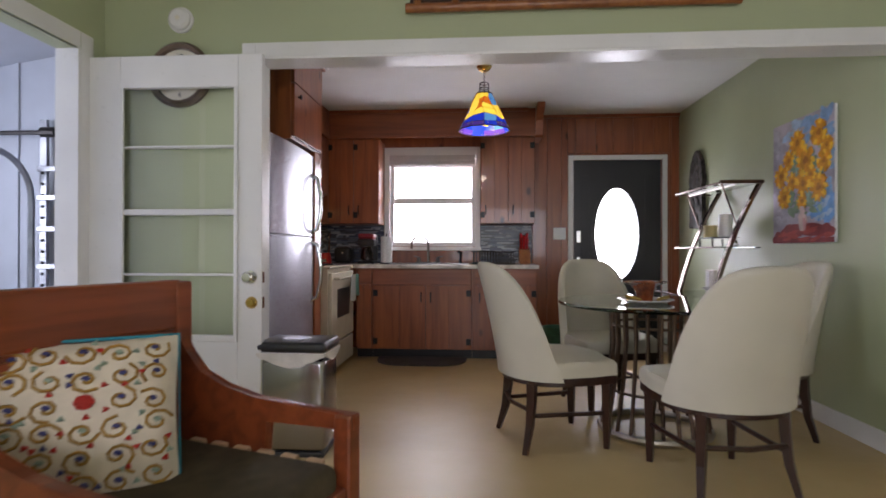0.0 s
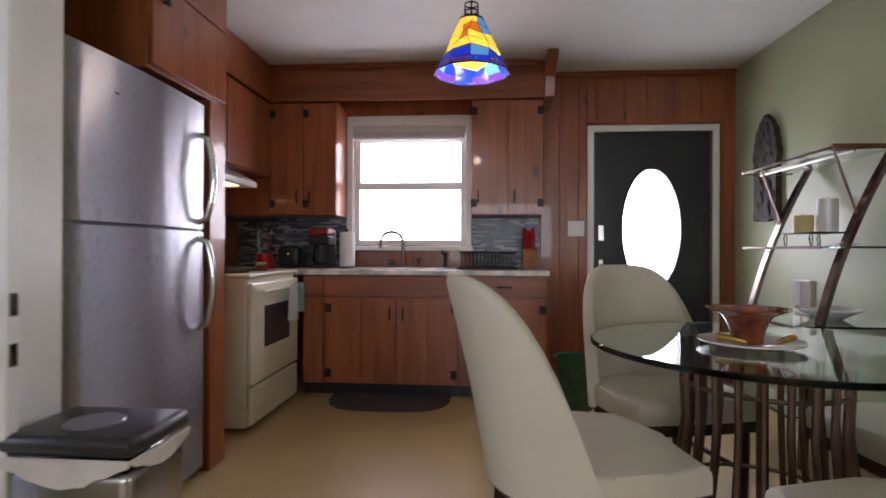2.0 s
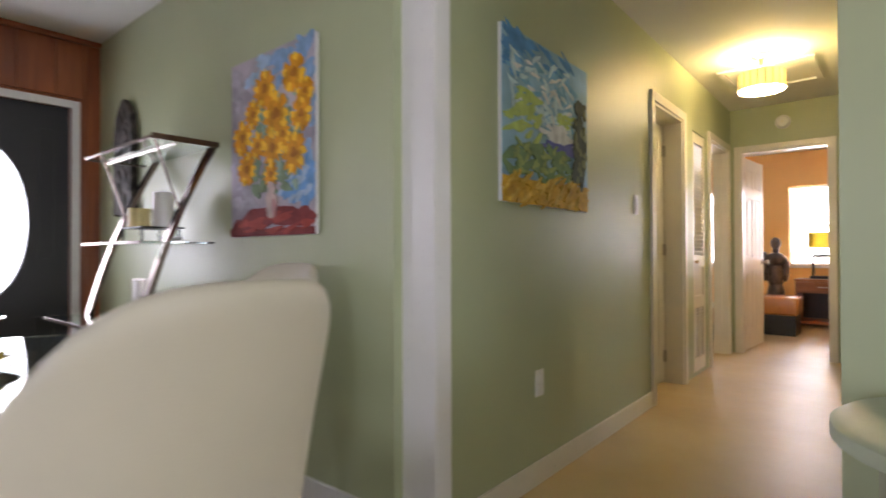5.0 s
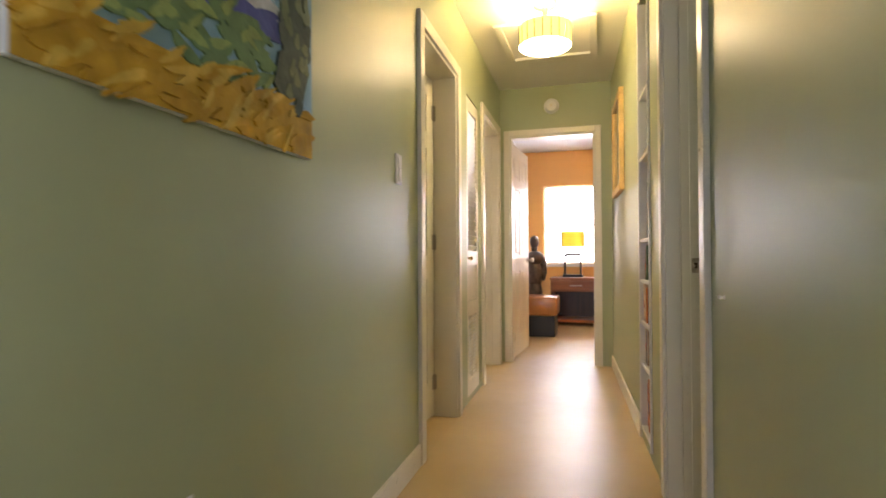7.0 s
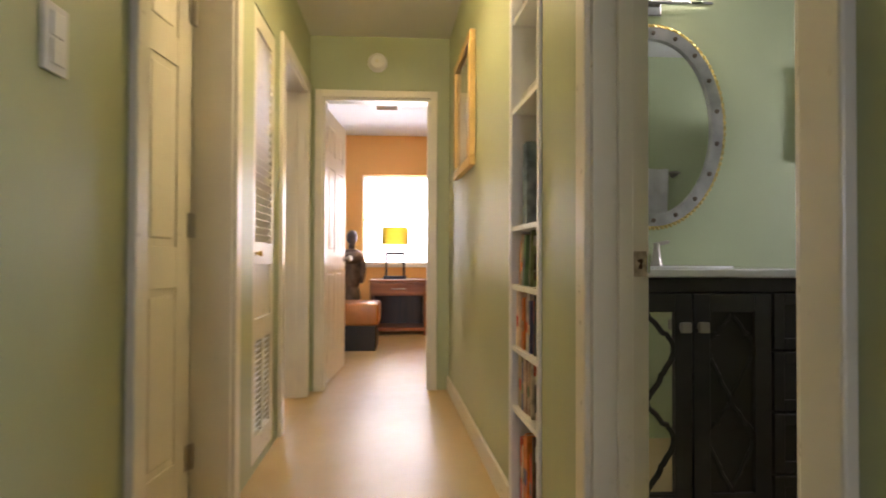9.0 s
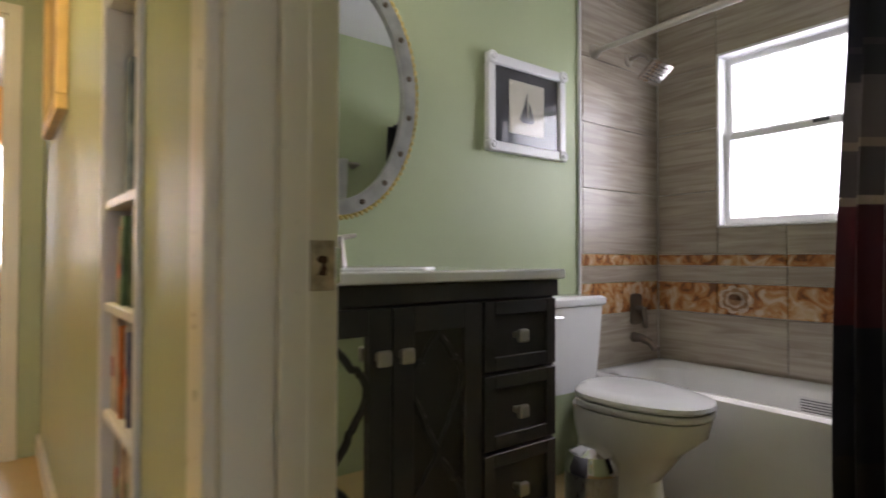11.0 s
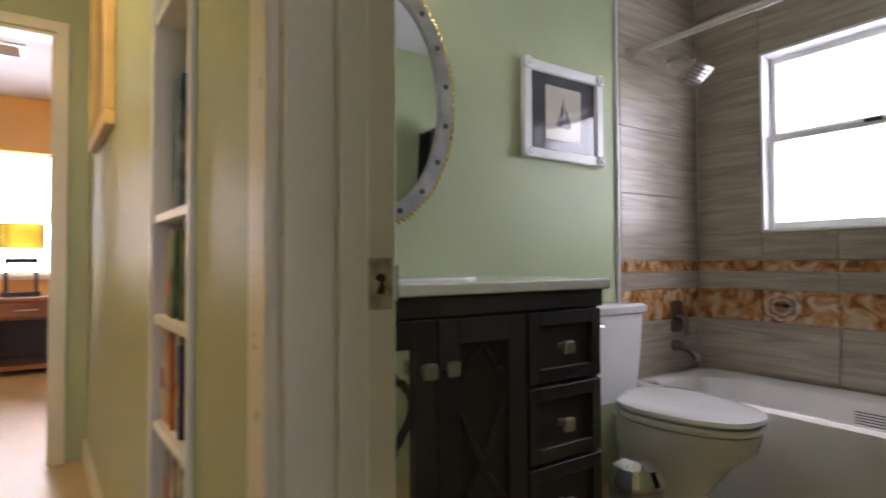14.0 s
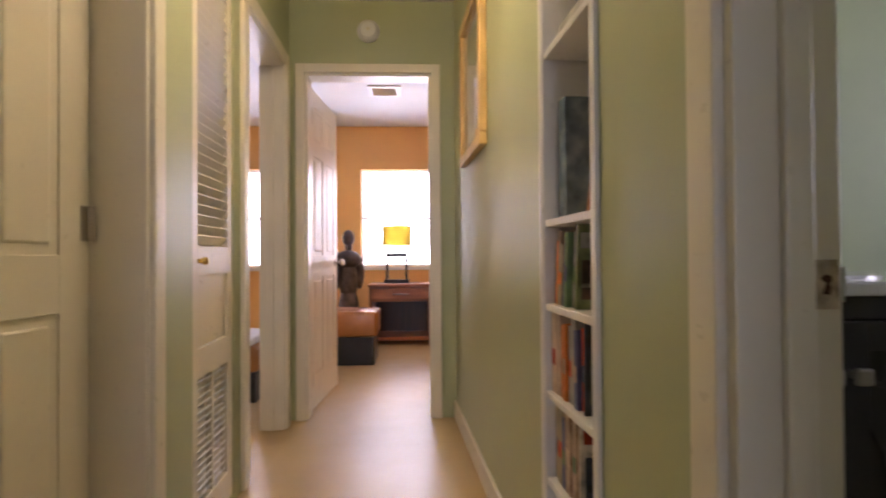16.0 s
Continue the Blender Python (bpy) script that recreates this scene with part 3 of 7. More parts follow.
base_cabinet(0.865, 1.02, [(0.87, 1.02, 0)], None, "narrow red-stained pine corner filler cabinet")
base_cabinet(1.022, 2.0, [(1.03, 1.553, 1), (1.556, 1.995, -1)], None, "red-stained knotty pine sink cabinet with iron pulls")
base_cabinet(2.002, 2.63, [(2.03, 2.62, -1)], [(2.03, 2.62)], "red-stained knotty pine base cabinet with a drawer")
gap = thing("base_cabinet", pose(0.4, 5.3, 0), "red-stained pine base cabinet beside the stove", "cabinet", "kitchen base cabinets")
wpart("body", box(0.10, 0.66, 5.16, 5.49, 0, 0.878, 0.003), pine, gap)
wpart("top", box(0.10, 0.68, 5.16, 5.495, 0.88, 0.915, 0.004), laminate, gap)

# cabinet over the refrigerator and tall panel
over = thing("tall_cabinet", pose(0.4, 4.85, 0), "red-stained knotty pine cabinet over the refrigerator with a crown", "cabinet")
wpart("body", box(0.09, 0.86, 4.53, 5.148, 1.775, 2.41, 0.003), pine, over)
wpart("end_panel", box(0.09, 0.875, 5.0, 5.148, 0.0, 1.773, 0.003), pine, over)
d = wpart("door", box(0.86, 0.884, 4.535, 5.14, 1.79, 2.135, 0.003), pine, over)
wpart("upper_panel", box(0.86, 0.884, 4.535, 5.14, 2.142, 2.41, 0.003), pine, over)
wpart("knob", moved(lathe([(0, 0), (0.016, 0.004), (0.016, 0.012), (0.007, 0.02), (0.007, 0.03)], 12), pose(0.912, 4.61, 2.06, 0, -90, 0)), black_metal, d, "", True)
for i in range(4):
    wpart("crown", box(0.09, 0.885 + 0.018 * (i + 1), 4.53 - 0.018 * (i + 1), 5.148 + 0.018 * (i + 1), 2.412 + 0.021 * i, 2.432 + 0.021 * i, 0.003), white if i % 2 else pine_x, over)

# ---- refrigerator ----
fr = thing("refrigerator", pose(0.5, 4.51, 0), "stainless steel top-freezer refrigerator with curved handles", "refrigerator")
wpart("body", box(0.13, 0.80, 4.08, 4.94, 0.02, 1.715, 0.008), black, fr)
for nm, zz0, zz1 in (("freezer_door", 1.152, 1.725), ("fridge_door", 0.06, 1.138)):
    bm = bmesh.new()
    outline = [(0.805, 4.078), (0.875, 4.078), (0.886, 4.10)] + [(0.886 + 0.016 * math.sin(math.pi * k / 12), 4.10 + 0.82 * k / 12) for k in range(1, 12)] + [(0.886, 4.92), (0.875, 4.942), (0.805, 4.942)]
    lo = [bm.verts.new((x, y, zz0)) for x, y in outline]
    hi = [bm.verts.new((x, y, zz1)) for x, y in outline]
    bm.faces.new(lo), bm.faces.new(hi)
    for i in range(len(outline)):
        j = (i + 1) % len(outline)
        bm.faces.new((lo[i], lo[j], hi[j], hi[i]))
    d = wpart(nm, bm, steel, fr, "", True)
    a, b = (1.58, 1.18) if nm == "freezer_door" else (1.11, 0.70)
    pts = [(0.885, 4.87, a), (0.93, 4.87, a - 0.02)] + [(0.93 + 0.03 * math.sin(math.pi * k / 8), 4.87, a - 0.02 + (b - a + 0.04) * k / 8) for k in range(1, 8)] + [(0.93, 4.87, b + 0.02), (0.885, 4.87, b)]
    wpart("handle", tube(pts, 0.014, 10), chrome, d, "polished curved handle", True)
wpart("seal", box(0.80, 0.872, 4.09, 4.93, 1.138, 1.152), black, fr)
wpart("badge", box(0.892, 0.898, 4.30, 4.335, 1.60, 1.607), chrome, fr)

# ---- stove and hood ----
st = thing("stove", pose(0.5, 5.9, 0), "bisque enamel electric range with an oven window", "stove")
wpart("body", box(0.13, 0.825, 5.51, 6.275, 0.03, 0.895, 0.006), enamel, st)
wpart("cooktop", box(0.12, 0.845, 5.505, 6.28, 0.897, 0.918, 0.006), enamel, st)
for cx, cy, r in ((0.33, 5.72, 0.075), (0.33, 6.08, 0.1), (0.64, 5.72, 0.1), (0.64, 6.08, 0.075)):
    b = wpart("burner", lathe([(r, 0), (r, 0.008), (r * 0.9, 0.012), (r * 0.5, 0.006), (0, 0.006)], 24, None, (cx, cy)), black_metal, st, "", True)
    b.location.z += 0.918
wpart("backguard", box(0.10, 0.17, 5.51, 6.275, 0.92, 1.10, 0.01), enamel, st)
od = wpart("oven_door", box(0.826, 0.86, 5.515, 6.27, 0.275, 0.865, 0.01), enamel, st)
wpart("oven_window", box(0.859, 0.8625, 5.68, 6.10, 0.47, 0.72, 0.002), black, od, "dark oven window")
hb = tube([(0.86, 5.56, 0.815), (0.90, 5.57, 0.815), (0.90, 6.21, 0.815), (0.86, 6.22, 0.815)], 0.012, 8)
wpart("handle", hb, enamel, od, "", True)
wpart("drawer", box(0.826, 0.856, 5.515, 6.27, 0.045, 0.262, 0.01), enamel, st)
hood = thing("range_hood", pose(0.3, 5.9, 1.50), "white range hood under the wall cabinet", "range hood")
wpart("body", prism([(0.084, 1.50), (0.56, 1.50), (0.56, 1.535), (0.42, 1.615), (0.084, 1.615)], 0.76, pose(0, 5.5, 0), 0.004), white, hood)
wpart("light_lens", box(0.30, 0.5, 5.9, 6.1, 1.494, 1.499), glow("warm_hood_light", (1.0, 0.75, 0.35), 4.0), hood, "small lit warm lens")


def cloth(name, m, w, h, material, label, folds=3, amp=0.012, thick=0.008, parent=None, flare=0.0):
    """Hanging cloth in x and z with soft folds, its top at z = 0."""
    bm = bmesh.new()
    nx, nz = 18, 14
    rows = []
    for j in range(nz + 1):
        v = j / nz
        rows.append([bm.verts.new(((i / nx - 0.5) * w * (1 + flare * v), amp * (0.3 + 0.7 * v) * math.sin(folds * 2 * math.pi * i / nx + 0.8 * v), -v * h + 0.006 * math.sin(7 * i / nx))) for i in range(nx + 1)])
    for j in range(nz):
        for i in range(nx):
            bm.faces.new((rows[j][i], rows[j][i + 1], rows[j + 1][i + 1], rows[j + 1][i]))
    bmesh.ops.solidify(bm, geom=bm.faces[:], thickness=thick)
    ob = part(name, bm, material, parent, "", True)
    ob.matrix_basis = m
    return tagged(ob, label, "towel") if parent is None else ob


teal_cloth = mat("pale_teal_cotton", (0.30, 0.55, 0.50), 0.95, var=0.1, bump=0.5, bump_scale=300)
cloth("dish_towel", pose(0.918, 6.02, 0.832, 0, 0, 90), 0.16, 0.24, cotton, "white dish towel over the oven handle")
cloth("dish_towel", pose(0.922, 6.16, 0.832, 0, 0, 90), 0.10, 0.20, teal_cloth, "pale teal dish towel over the oven handle")

# ---- backsplash ----
tile_mats = [mat("mosaic_" + n, c, 0.3, var=0.15) for n, c in (("slate", (0.05, 0.06, 0.075)), ("blue_grey", (0.12, 0.16, 0.22)), ("pale_glass", (0.32, 0.36, 0.40)), ("navy", (0.03, 0.045, 0.09)))]
bs = thing("backsplash", pose(1.3, 6.94, 0.92), "dark blue and grey glass strip mosaic backsplash", "backsplash")
bs["kind"] = "structure"
wpart("grout", box(0.10, 1.04, 6.942, 6.949, 0.92, 1.33), mat("grey_grout", (0.12, 0.12, 0.13), 0.9), bs)
wpart("grout", box(2.078, 2.63, 6.942, 6.949, 0.92, 1.33), mat("dark_grout", (0.12, 0.12, 0.13), 0.9), bs)
rng = random.Random(4)
strips = [[] for _ in tile_mats]
for xa, xb in ((0.105, 1.035), (2.083, 2.625)):
    for r in range(27):
        z, x = 0.924 + r * 0.0148, xa
        while x < xb - 0.01:
            w = min(rng.choice((0.03, 0.05, 0.075, 0.10, 0.15)), xb - x)
            strips[rng.randrange(4)].append((x, x + w - 0.0015, z, z + 0.0132, rng.uniform(0.0, 0.0015)))
            x += w
for m_, group_ in zip(tile_mats, strips):
    verts, faces = [], []
    for a, b, lo, hi, e in group_:
        k = len(verts)
        y = 6.9385 - e
        verts += [(a, y, lo), (b, y, lo), (b, y, hi), (a, y, hi), (a, 6.942, lo), (b, 6.942, lo), (b, 6.942, hi), (a, 6.942, hi)]
        faces += [(k, k + 1, k + 2, k + 3), (k, k + 4, k + 5, k + 1), (k + 1, k + 5, k + 6, k + 2), (k + 2, k + 6, k + 7, k + 3), (k + 3, k + 7, k + 4, k)]
    me = bpy.data.meshes.new("mosaic_tiles")
    me.from_pydata(verts, [], faces)
    me.materials.append(m_)
    o = new("mosaic_tiles", me)
    o.parent = bs
    o.matrix_parent_inverse = bs.matrix_basis.inverted()
    tagged(o, kind="stuff")

# ---- things on the counter ----
sk = thing("kitchen_sink", pose(1.56, 6.62, 0.918), "stainless steel drop-in sink", "sink")
bm = bmesh.new()
for a in ((1.16, 1.96, 6.40, 6.43), (1.16, 1.96, 6.80, 6.84), (1.16, 1.19, 6.43, 6.80), (1.93, 1.96, 6.43, 6.80), (1.54, 1.57, 6.43, 6.80)):
    box(a[0], a[1], a[2], a[3], 0.9185, 0.924, 0.001, bm, 1)
wpart("rim", bm, steel, sk)
fc = thing("kitchen_faucet", pose(1.53, 6.82, 0.918), "dark nickel gooseneck faucet with two lever handles", "faucet")
pts = [(1.53, 6.82, 0.925), (1.53, 6.82, 1.10)] + [(1.53 - 0.08 + 0.08 * math.cos(a), 6.82 - 0.06 + 0.06 * math.cos(a), 1.12 + 0.085 * math.sin(a)) for a in [k * math.pi / 10 for k in range(0, 11)]] + [(1.368, 6.70, 1.075)]
wpart("spout", tube(pts, [0.013] * 2 + [0.011] * 11 + [0.014], 10), dark_nickel, fc, "", True)
wpart("base_plate", box(1.40, 1.66, 6.79, 6.85, 0.9245, 0.936, 0.005), dark_nickel, fc)
for hx in (1.43, 1.63):
    h = wpart("handle", lathe([(0.024, 0.936), (0.02, 0.96), (0.012, 0.985), (0, 0.99)], 14, None, (hx, 6.82)), dark_nickel, fc, "", True)
    wpart("lever", tube([(hx, 6.82, 0.982), (hx + (0.055 if hx > 1.5 else -0.055), 6.81, 0.995)], [0.008, 0.005], 8), dark_nickel, h, "", True)
sp = thing("side_sprayer", pose(1.87, 6.82, 0.918), "black side sprayer beside the sink", "faucet")
wpart("body", tube([(1.87, 6.82, 0.92), (1.87, 6.82, 0.98), (1.875, 6.80, 1.03), (1.85, 6.77, 1.045)], [0.018, 0.012, 0.015, 0.018], 10), black, sp, "", True)
pt = thing("paper_towel_roll", pose(1.10, 6.72, 0.918), "white paper towel roll on an upright holder", "paper towel")
wpart("roll", lathe([(0.018, 0.93), (0.06, 0.93), (0.06, 1.20), (0.018, 1.20)], 24, None, (1.10, 6.72)), cotton, pt, "", True)
wpart("holder", lathe([(0, 0.919), (0.07, 0.919), (0.07, 0.929), (0.008, 0.93), (0.008, 1.22), (0, 1.235)], 16, None, (1.10, 6.72)), black_metal, pt)
red_plastic = mat("red_plastic", (0.45, 0.015, 0.02), 0.3, var=0.1)
dark_glass = glass("smoky_glass", (0.25, 0.22, 0.22))
cm = thing("coffee_maker", pose(0.92, 6.66, 0.918), "black and red drip coffee maker", "coffee maker")
wpart("base", box(0.83, 1.0, 6.55, 6.76, 0.919, 0.95, 0.01), black, cm)
wpart("tower", box(0.83, 1.0, 6.70, 6.76, 0.95, 1.22, 0.01), black, cm)
wpart("brew_head", box(0.83, 1.0, 6.56, 6.70, 1.10, 1.17, 0.012), black, cm)
wpart("brew_lid", box(0.835, 0.995, 6.555, 6.74, 1.171, 1.228, 0.016), mat("dark_red_plastic", (0.20, 0.012, 0.016), 0.3, var=0.1), cm, "dark red lid")
wpart("carafe", lathe([(0.05, 0.952), (0.066, 0.97), (0.062, 1.03), (0.045, 1.08), (0.048, 1.10)], 24, None, (0.915, 6.62)), dark_glass, cm, "", True)
wpart("carafe_handle", tube([(0.915, 6.56, 1.07), (0.915, 6.52, 1.05), (0.915, 6.525, 0.99), (0.915, 6.56, 0.97)], 0.009, 8), black, cm, "", True)
to = thing("toaster", pose(0.66, 6.68, 0.918), "black two-slice toaster on the counter", "toaster")
wpart("body", box(0.57, 0.75, 6.60, 6.76, 0.925, 1.09, 0.035, None, 4), black, to, "", True)
wpart("lever", box(0.655, 0.675, 6.588, 6.60, 1.02, 1.035, 0.003), chrome, to)
wpart("slot", box(0.60, 0.72, 6.64, 6.66, 1.088, 1.0915), chrome, to)
bl = thing("blender", pose(0.47, 6.62, 0.918), "red blender with a clear jar", "blender")
wpart("motor_base", lathe([(0.075, 0.919), (0.075, 0.95), (0.055, 1.03), (0, 1.03)], 20, None, (0.47, 6.62)), red_plastic, bl, "red motor base", True)
wpart("control_panel", box(0.43, 0.51, 6.543, 6.552, 0.935, 0.965, 0.003), chrome, bl)
wpart("jar", lathe([(0.048, 1.03), (0.062, 1.20), (0.066, 1.24)], 20, None, (0.47, 6.62)), pane_glass, bl, "", True)
wpart("lid", lathe([(0.068, 1.24), (0.068, 1.255), (0.03, 1.26), (0.03, 1.275), (0, 1.275)], 20, None, (0.47, 6.62)), black, bl, "", True)
dr = thing("dish_rack", pose(2.2, 6.62, 0.918), "black dish drying rack", "dish rack")
bm = bmesh.new()
for z in (0.93, 1.045):
    tube([(2.0, 6.47, z), (2.42, 6.47, z), (2.42, 6.78, z), (2.0, 6.78, z), (2.0, 6.47, z)], 0.007, 6, bm)
wpart("wire_frame", bm, black_metal, dr)
for i in range(15):
    x = 2.015 + i * 0.028
    wpart("wire", tube([(x, 6.47, 1.045), (x, 6.475, 0.932), (x, 6.775, 0.932), (x, 6.78, 1.045)], 0.004, 5), black_metal, dr)
wpart("tray", box(1.99, 2.43, 6.46, 6.79, 0.9185, 0.927, 0.003), black, dr)
kb = thing("knife_block", pose(2.53, 6.7, 0.918), "wooden knife block with red-handled knives", "knife block")
wpart("block", prism([(6.60, 0.919), (6.74, 0.919), (6.76, 1.10), (6.64, 1.06)], 0.11, pose(2.585, 0, 0, 0, 0, 90), 0.005), desk_wood, kb)
for i in range(6):
    x, z = 2.495 + 0.03 * (i % 3), 1.07 + 0.03 * (i // 3)
    wpart("knife_handle", tube([(x, 6.69 + 0.03 * (i // 3), z), (x, 6.65 + 0.03 * (i // 3), z + 0.11 + 0.02 * (i % 2))], [0.012, 0.014], 8), red_plastic, kb, "", True)
mat_ = thing("kitchen_mat", pose(1.52, 6.2, 0), "dark grey half-round mat before the sink", "floor mat")
bm = bmesh.new()
out = [(1.09, 6.42), (1.95, 6.42)] + [(1.52 + 0.43 * math.copysign(abs(math.cos(a)) ** 0.55, math.cos(a)), 6.40 - 0.40 * abs(math.sin(a)) ** 0.7) for a in [k * math.pi / 20 for k in range(0, 21)]]
lo = [bm.verts.new((x, y, 0.002)) for x, y in out]
hi = [bm.verts.new((x, y, 0.012)) for x, y in out]
bm.faces.new(hi), bm.faces.new(lo[::-1])
for i in range(len(out)):
    j = (i + 1) % len(out)
    bm.faces.new((lo[i], lo[j], hi[j], hi[i]))
wpart("pad", bm, mat("charcoal_rubber", (0.06, 0.05, 0.05), 0.85, var=0.15, bump=0.5, bump_scale=250), mat_)

# ---- step bin and green basket ----
tb = thing("step_bin", pose(1.13, 4.02, 0), "stainless steel bin with black lid and white bag", "bin")
wpart("body", box(0.955, 1.30, 3.80, 4.06, 0.03, 0.50, 0.03, None, 3), bin_steel, tb, "", True)
wpart("base", box(0.96, 1.295, 3.805, 4.055, 0.0, 0.03, 0.008), black, tb)
drape = [(-0.5, 0.531)] + [(0.5 - k / 12, 0.512 - 0.055 * math.sin(math.pi * k / 12) ** 1.4 + 0.006 * math.sin(9 * k)) for k in range(13)][::-1] + [(0.5, 0.531)]
bag = prism([(1.128 + 0.355 * u, z) for u, z in drape], 0.012, pose(0, 3.786, 0), 0.003)
join(bag, prism([(3.93 + 0.27 * u, 0.531 - (0.531 - z) * 0.7) for u, z in drape], 0.012, pose(1.313, 0, 0, 0, 0, 90), 0.003))
wpart("bag_edge", bag, mat("white_plastic_bag", (0.66, 0.62, 0.58), 0.45, var=0.1, scale=9, bump=0.8, bump_scale=35), tb, "crumpled white bag edge", True)
ld = wpart("lid", box(0.945, 1.31, 3.79, 4.07, 0.532, 0.585, 0.02, None, 3), black, tb, "glossy black lid", True)
wpart("lid_panel", lathe([(0, 0.59), (0.07, 0.59), (0.075, 0.586), (0.075, 0.583)], 24, None, (1.12, 3.92)), steel, ld, "", True)
gb = thing("waste_basket", pose(2.78, 6.1, 0), "dark green plastic waste basket", "bin")
wpart("body", lathe([(0, 0.003), (0.11, 0.003), (0.145, 0.34), (0.152, 0.35), (0.138, 0.345), (0.10, 0.01)], 24, None, (2.80, 6.2)), mat("green_plastic", (0.03, 0.10, 0.06), 0.35, var=0.2, scale=20), gb, "", True)

# ---- pendant lamp ----
px, py = 2.11, 5.38
pl = thing("pendant_lamp", pose(px, py, 2.5), "stained glass cone pendant lamp in blue, yellow and orange, lit", "pendant lamp")
wpart("canopy", lathe([(0, 2.455), (0.02, 2.46), (0.045, 2.475), (0.062, 2.498), (0.062, 2.4995)], 24, None, (px, py)), brass, pl, "", True)
for i in range(6):
    z = 2.447 - 0.013 * i
    ring = tube([(px + 0.007 * math.cos(a) * (i % 2), py + 0.007 * math.cos(a) * ((i + 1) % 2), z + 0.009 * math.sin(a)) for a in [k * math.pi / 5 for k in range(11)]], 0.002, 5)
    wpart("chain_link", ring, black_metal, pl)
cage = bmesh.new()
for k in range(4):
    a = k * math.pi / 2
    tube([(px + 0.034 * math.cos(a), py + 0.034 * math.sin(a), 2.365), (px + 0.036 * math.cos(a), py + 0.036 * math.sin(a), 2.29)], 0.004, 6, cage)
for z in (2.365, 2.328, 2.29):
    tube([(px + 0.035 * math.cos(a), py + 0.035 * math.sin(a), z) for a in [k * math.pi / 8 for k in range(17)]], 0.004, 6, cage)
wpart("iron_cage", cage, black_metal, pl)


def shade_glass(name, color, strength):
    m = glow(name, color, strength)
    m.node_tree.nodes["Principled BSDF"].inputs["Roughness"].default_value = 0.2
    return m


glass_cols = [shade_glass("lit_yellow_glass", (1.0, 0.72, 0.06), 1.4), shade_glass("lit_orange_glass", (0.9, 0.20, 0.01), 0.9), shade_glass("lit_blue_glass", (0.01, 0.05, 0.75), 0.6), shade_glass("lit_sky_glass", (0.10, 0.38, 0.85), 0.7), shade_glass("lit_violet_glass", (0.13, 0.06, 0.5), 0.28)]
rows_ = [(2.285, 0.062), (2.235, 0.086), (2.185, 0.110), (2.135, 0.134), (2.085, 0.158), (2.035, 0.182), (1.995, 0.202)]
COLS = 12


def shade_point(k, r, inset=0.0):
    """A corner of the stained glass, its joints bowed and slanted."""
    z, rad = rows_[r]
    a = 2 * math.pi * k / COLS + 0.16 * math.sin(1.1 * r + 2.3 * k) * (0 < r < 5)
    dz = (0.016 * math.sin(2 * math.pi * k / 3 + r) if 0 < r < 3 else 0.020 * math.cos(2 * math.pi * k / 4 - 1.57) if r in (3, 4) else 0.0)
    rad -= dz * 0.47 + inset
    return (px + rad * math.cos(a), py + rad * math.sin(a), z + dz)


motif = {(8, 1): 1, (8, 2): 1, (9, 1): 1, (10, 0): 3, (10, 1): 3, (9, 3): 0, (2, 1): 1, (2, 2): 1, (3, 2): 1, (5, 0): 3, (5, 1): 3, (0, 2): 1, (6, 2): 3}
for r in range(6):
    for k in range(COLS):
        col = motif.get((k, r), 0) if r < 4 else (3 if r == 4 and k % 4 == 1 else 2 if r == 4 else 4 if k % 3 else 2)
        bm = bmesh.new()
        q = [[bm.verts.new(shade_point(kk, rr, inset)) for kk, rr in ((k, r), (k + 1, r), (k + 1, r + 1), (k, r + 1))] for inset in (0.0, 0.003)]
        bm.faces.new(q[0]), bm.faces.new(q[1][::-1])
        for i in range(4):
            bm.faces.new((q[0][i], q[0][(i + 1) % 4], q[1][(i + 1) % 4], q[1][i]))
        wpart("glass_piece", bm, glass_cols[col], pl)
lead = bmesh.new()
for r in range(7):
    tube([shade_point(k, r) for k in range(COLS + 1)], 0.005 if r in (0, 6) else 0.002, 5, lead)
for k in range(COLS):
    tube([shade_point(k, r) for r in range(7)], 0.002, 5, lead)
tagged(wpart("lead_came", lead, black_metal, pl), kind="stuff")
scroll = bmesh.new()
for k in range(10):
    a = 2 * math.pi * (k + 0.5) / 10
    cx_, cy_ = px + 0.188 * math.cos(a), py + 0.188 * math.sin(a)
    tube([(cx_ - (0.006 + 0.0035 * t) * math.sin(a) * math.cos(t * 0.9), cy_ + (0.006 + 0.0035 * t) * math.cos(a) * math.cos(t * 0.9), 2.016 + (0.004 + 0.0022 * t) * math.sin(t * 0.9)) for t in range(9)], 0.0018, 5, scroll)
tagged(wpart("scroll_wire", scroll, nickel, pl, "curled wire scrolls round the rim"), kind="stuff")
wpart("collar", lathe([(0.030, 2.29), (0.066, 2.282), (0.068, 2.276), (0.03, 2.284)], 20, None, (px, py)), black_metal, pl, "", True)
wpart("bulb_globe", lathe([(0, 2.065), (0.025, 2.07), (0.035, 2.095), (0.028, 2.13), (0.014, 2.16), (0.014, 2.2)], 16, None, (px, py)), glow("lit_bulb_glass", (1.0, 0.85, 0.6), 6.0), pl, "", True)

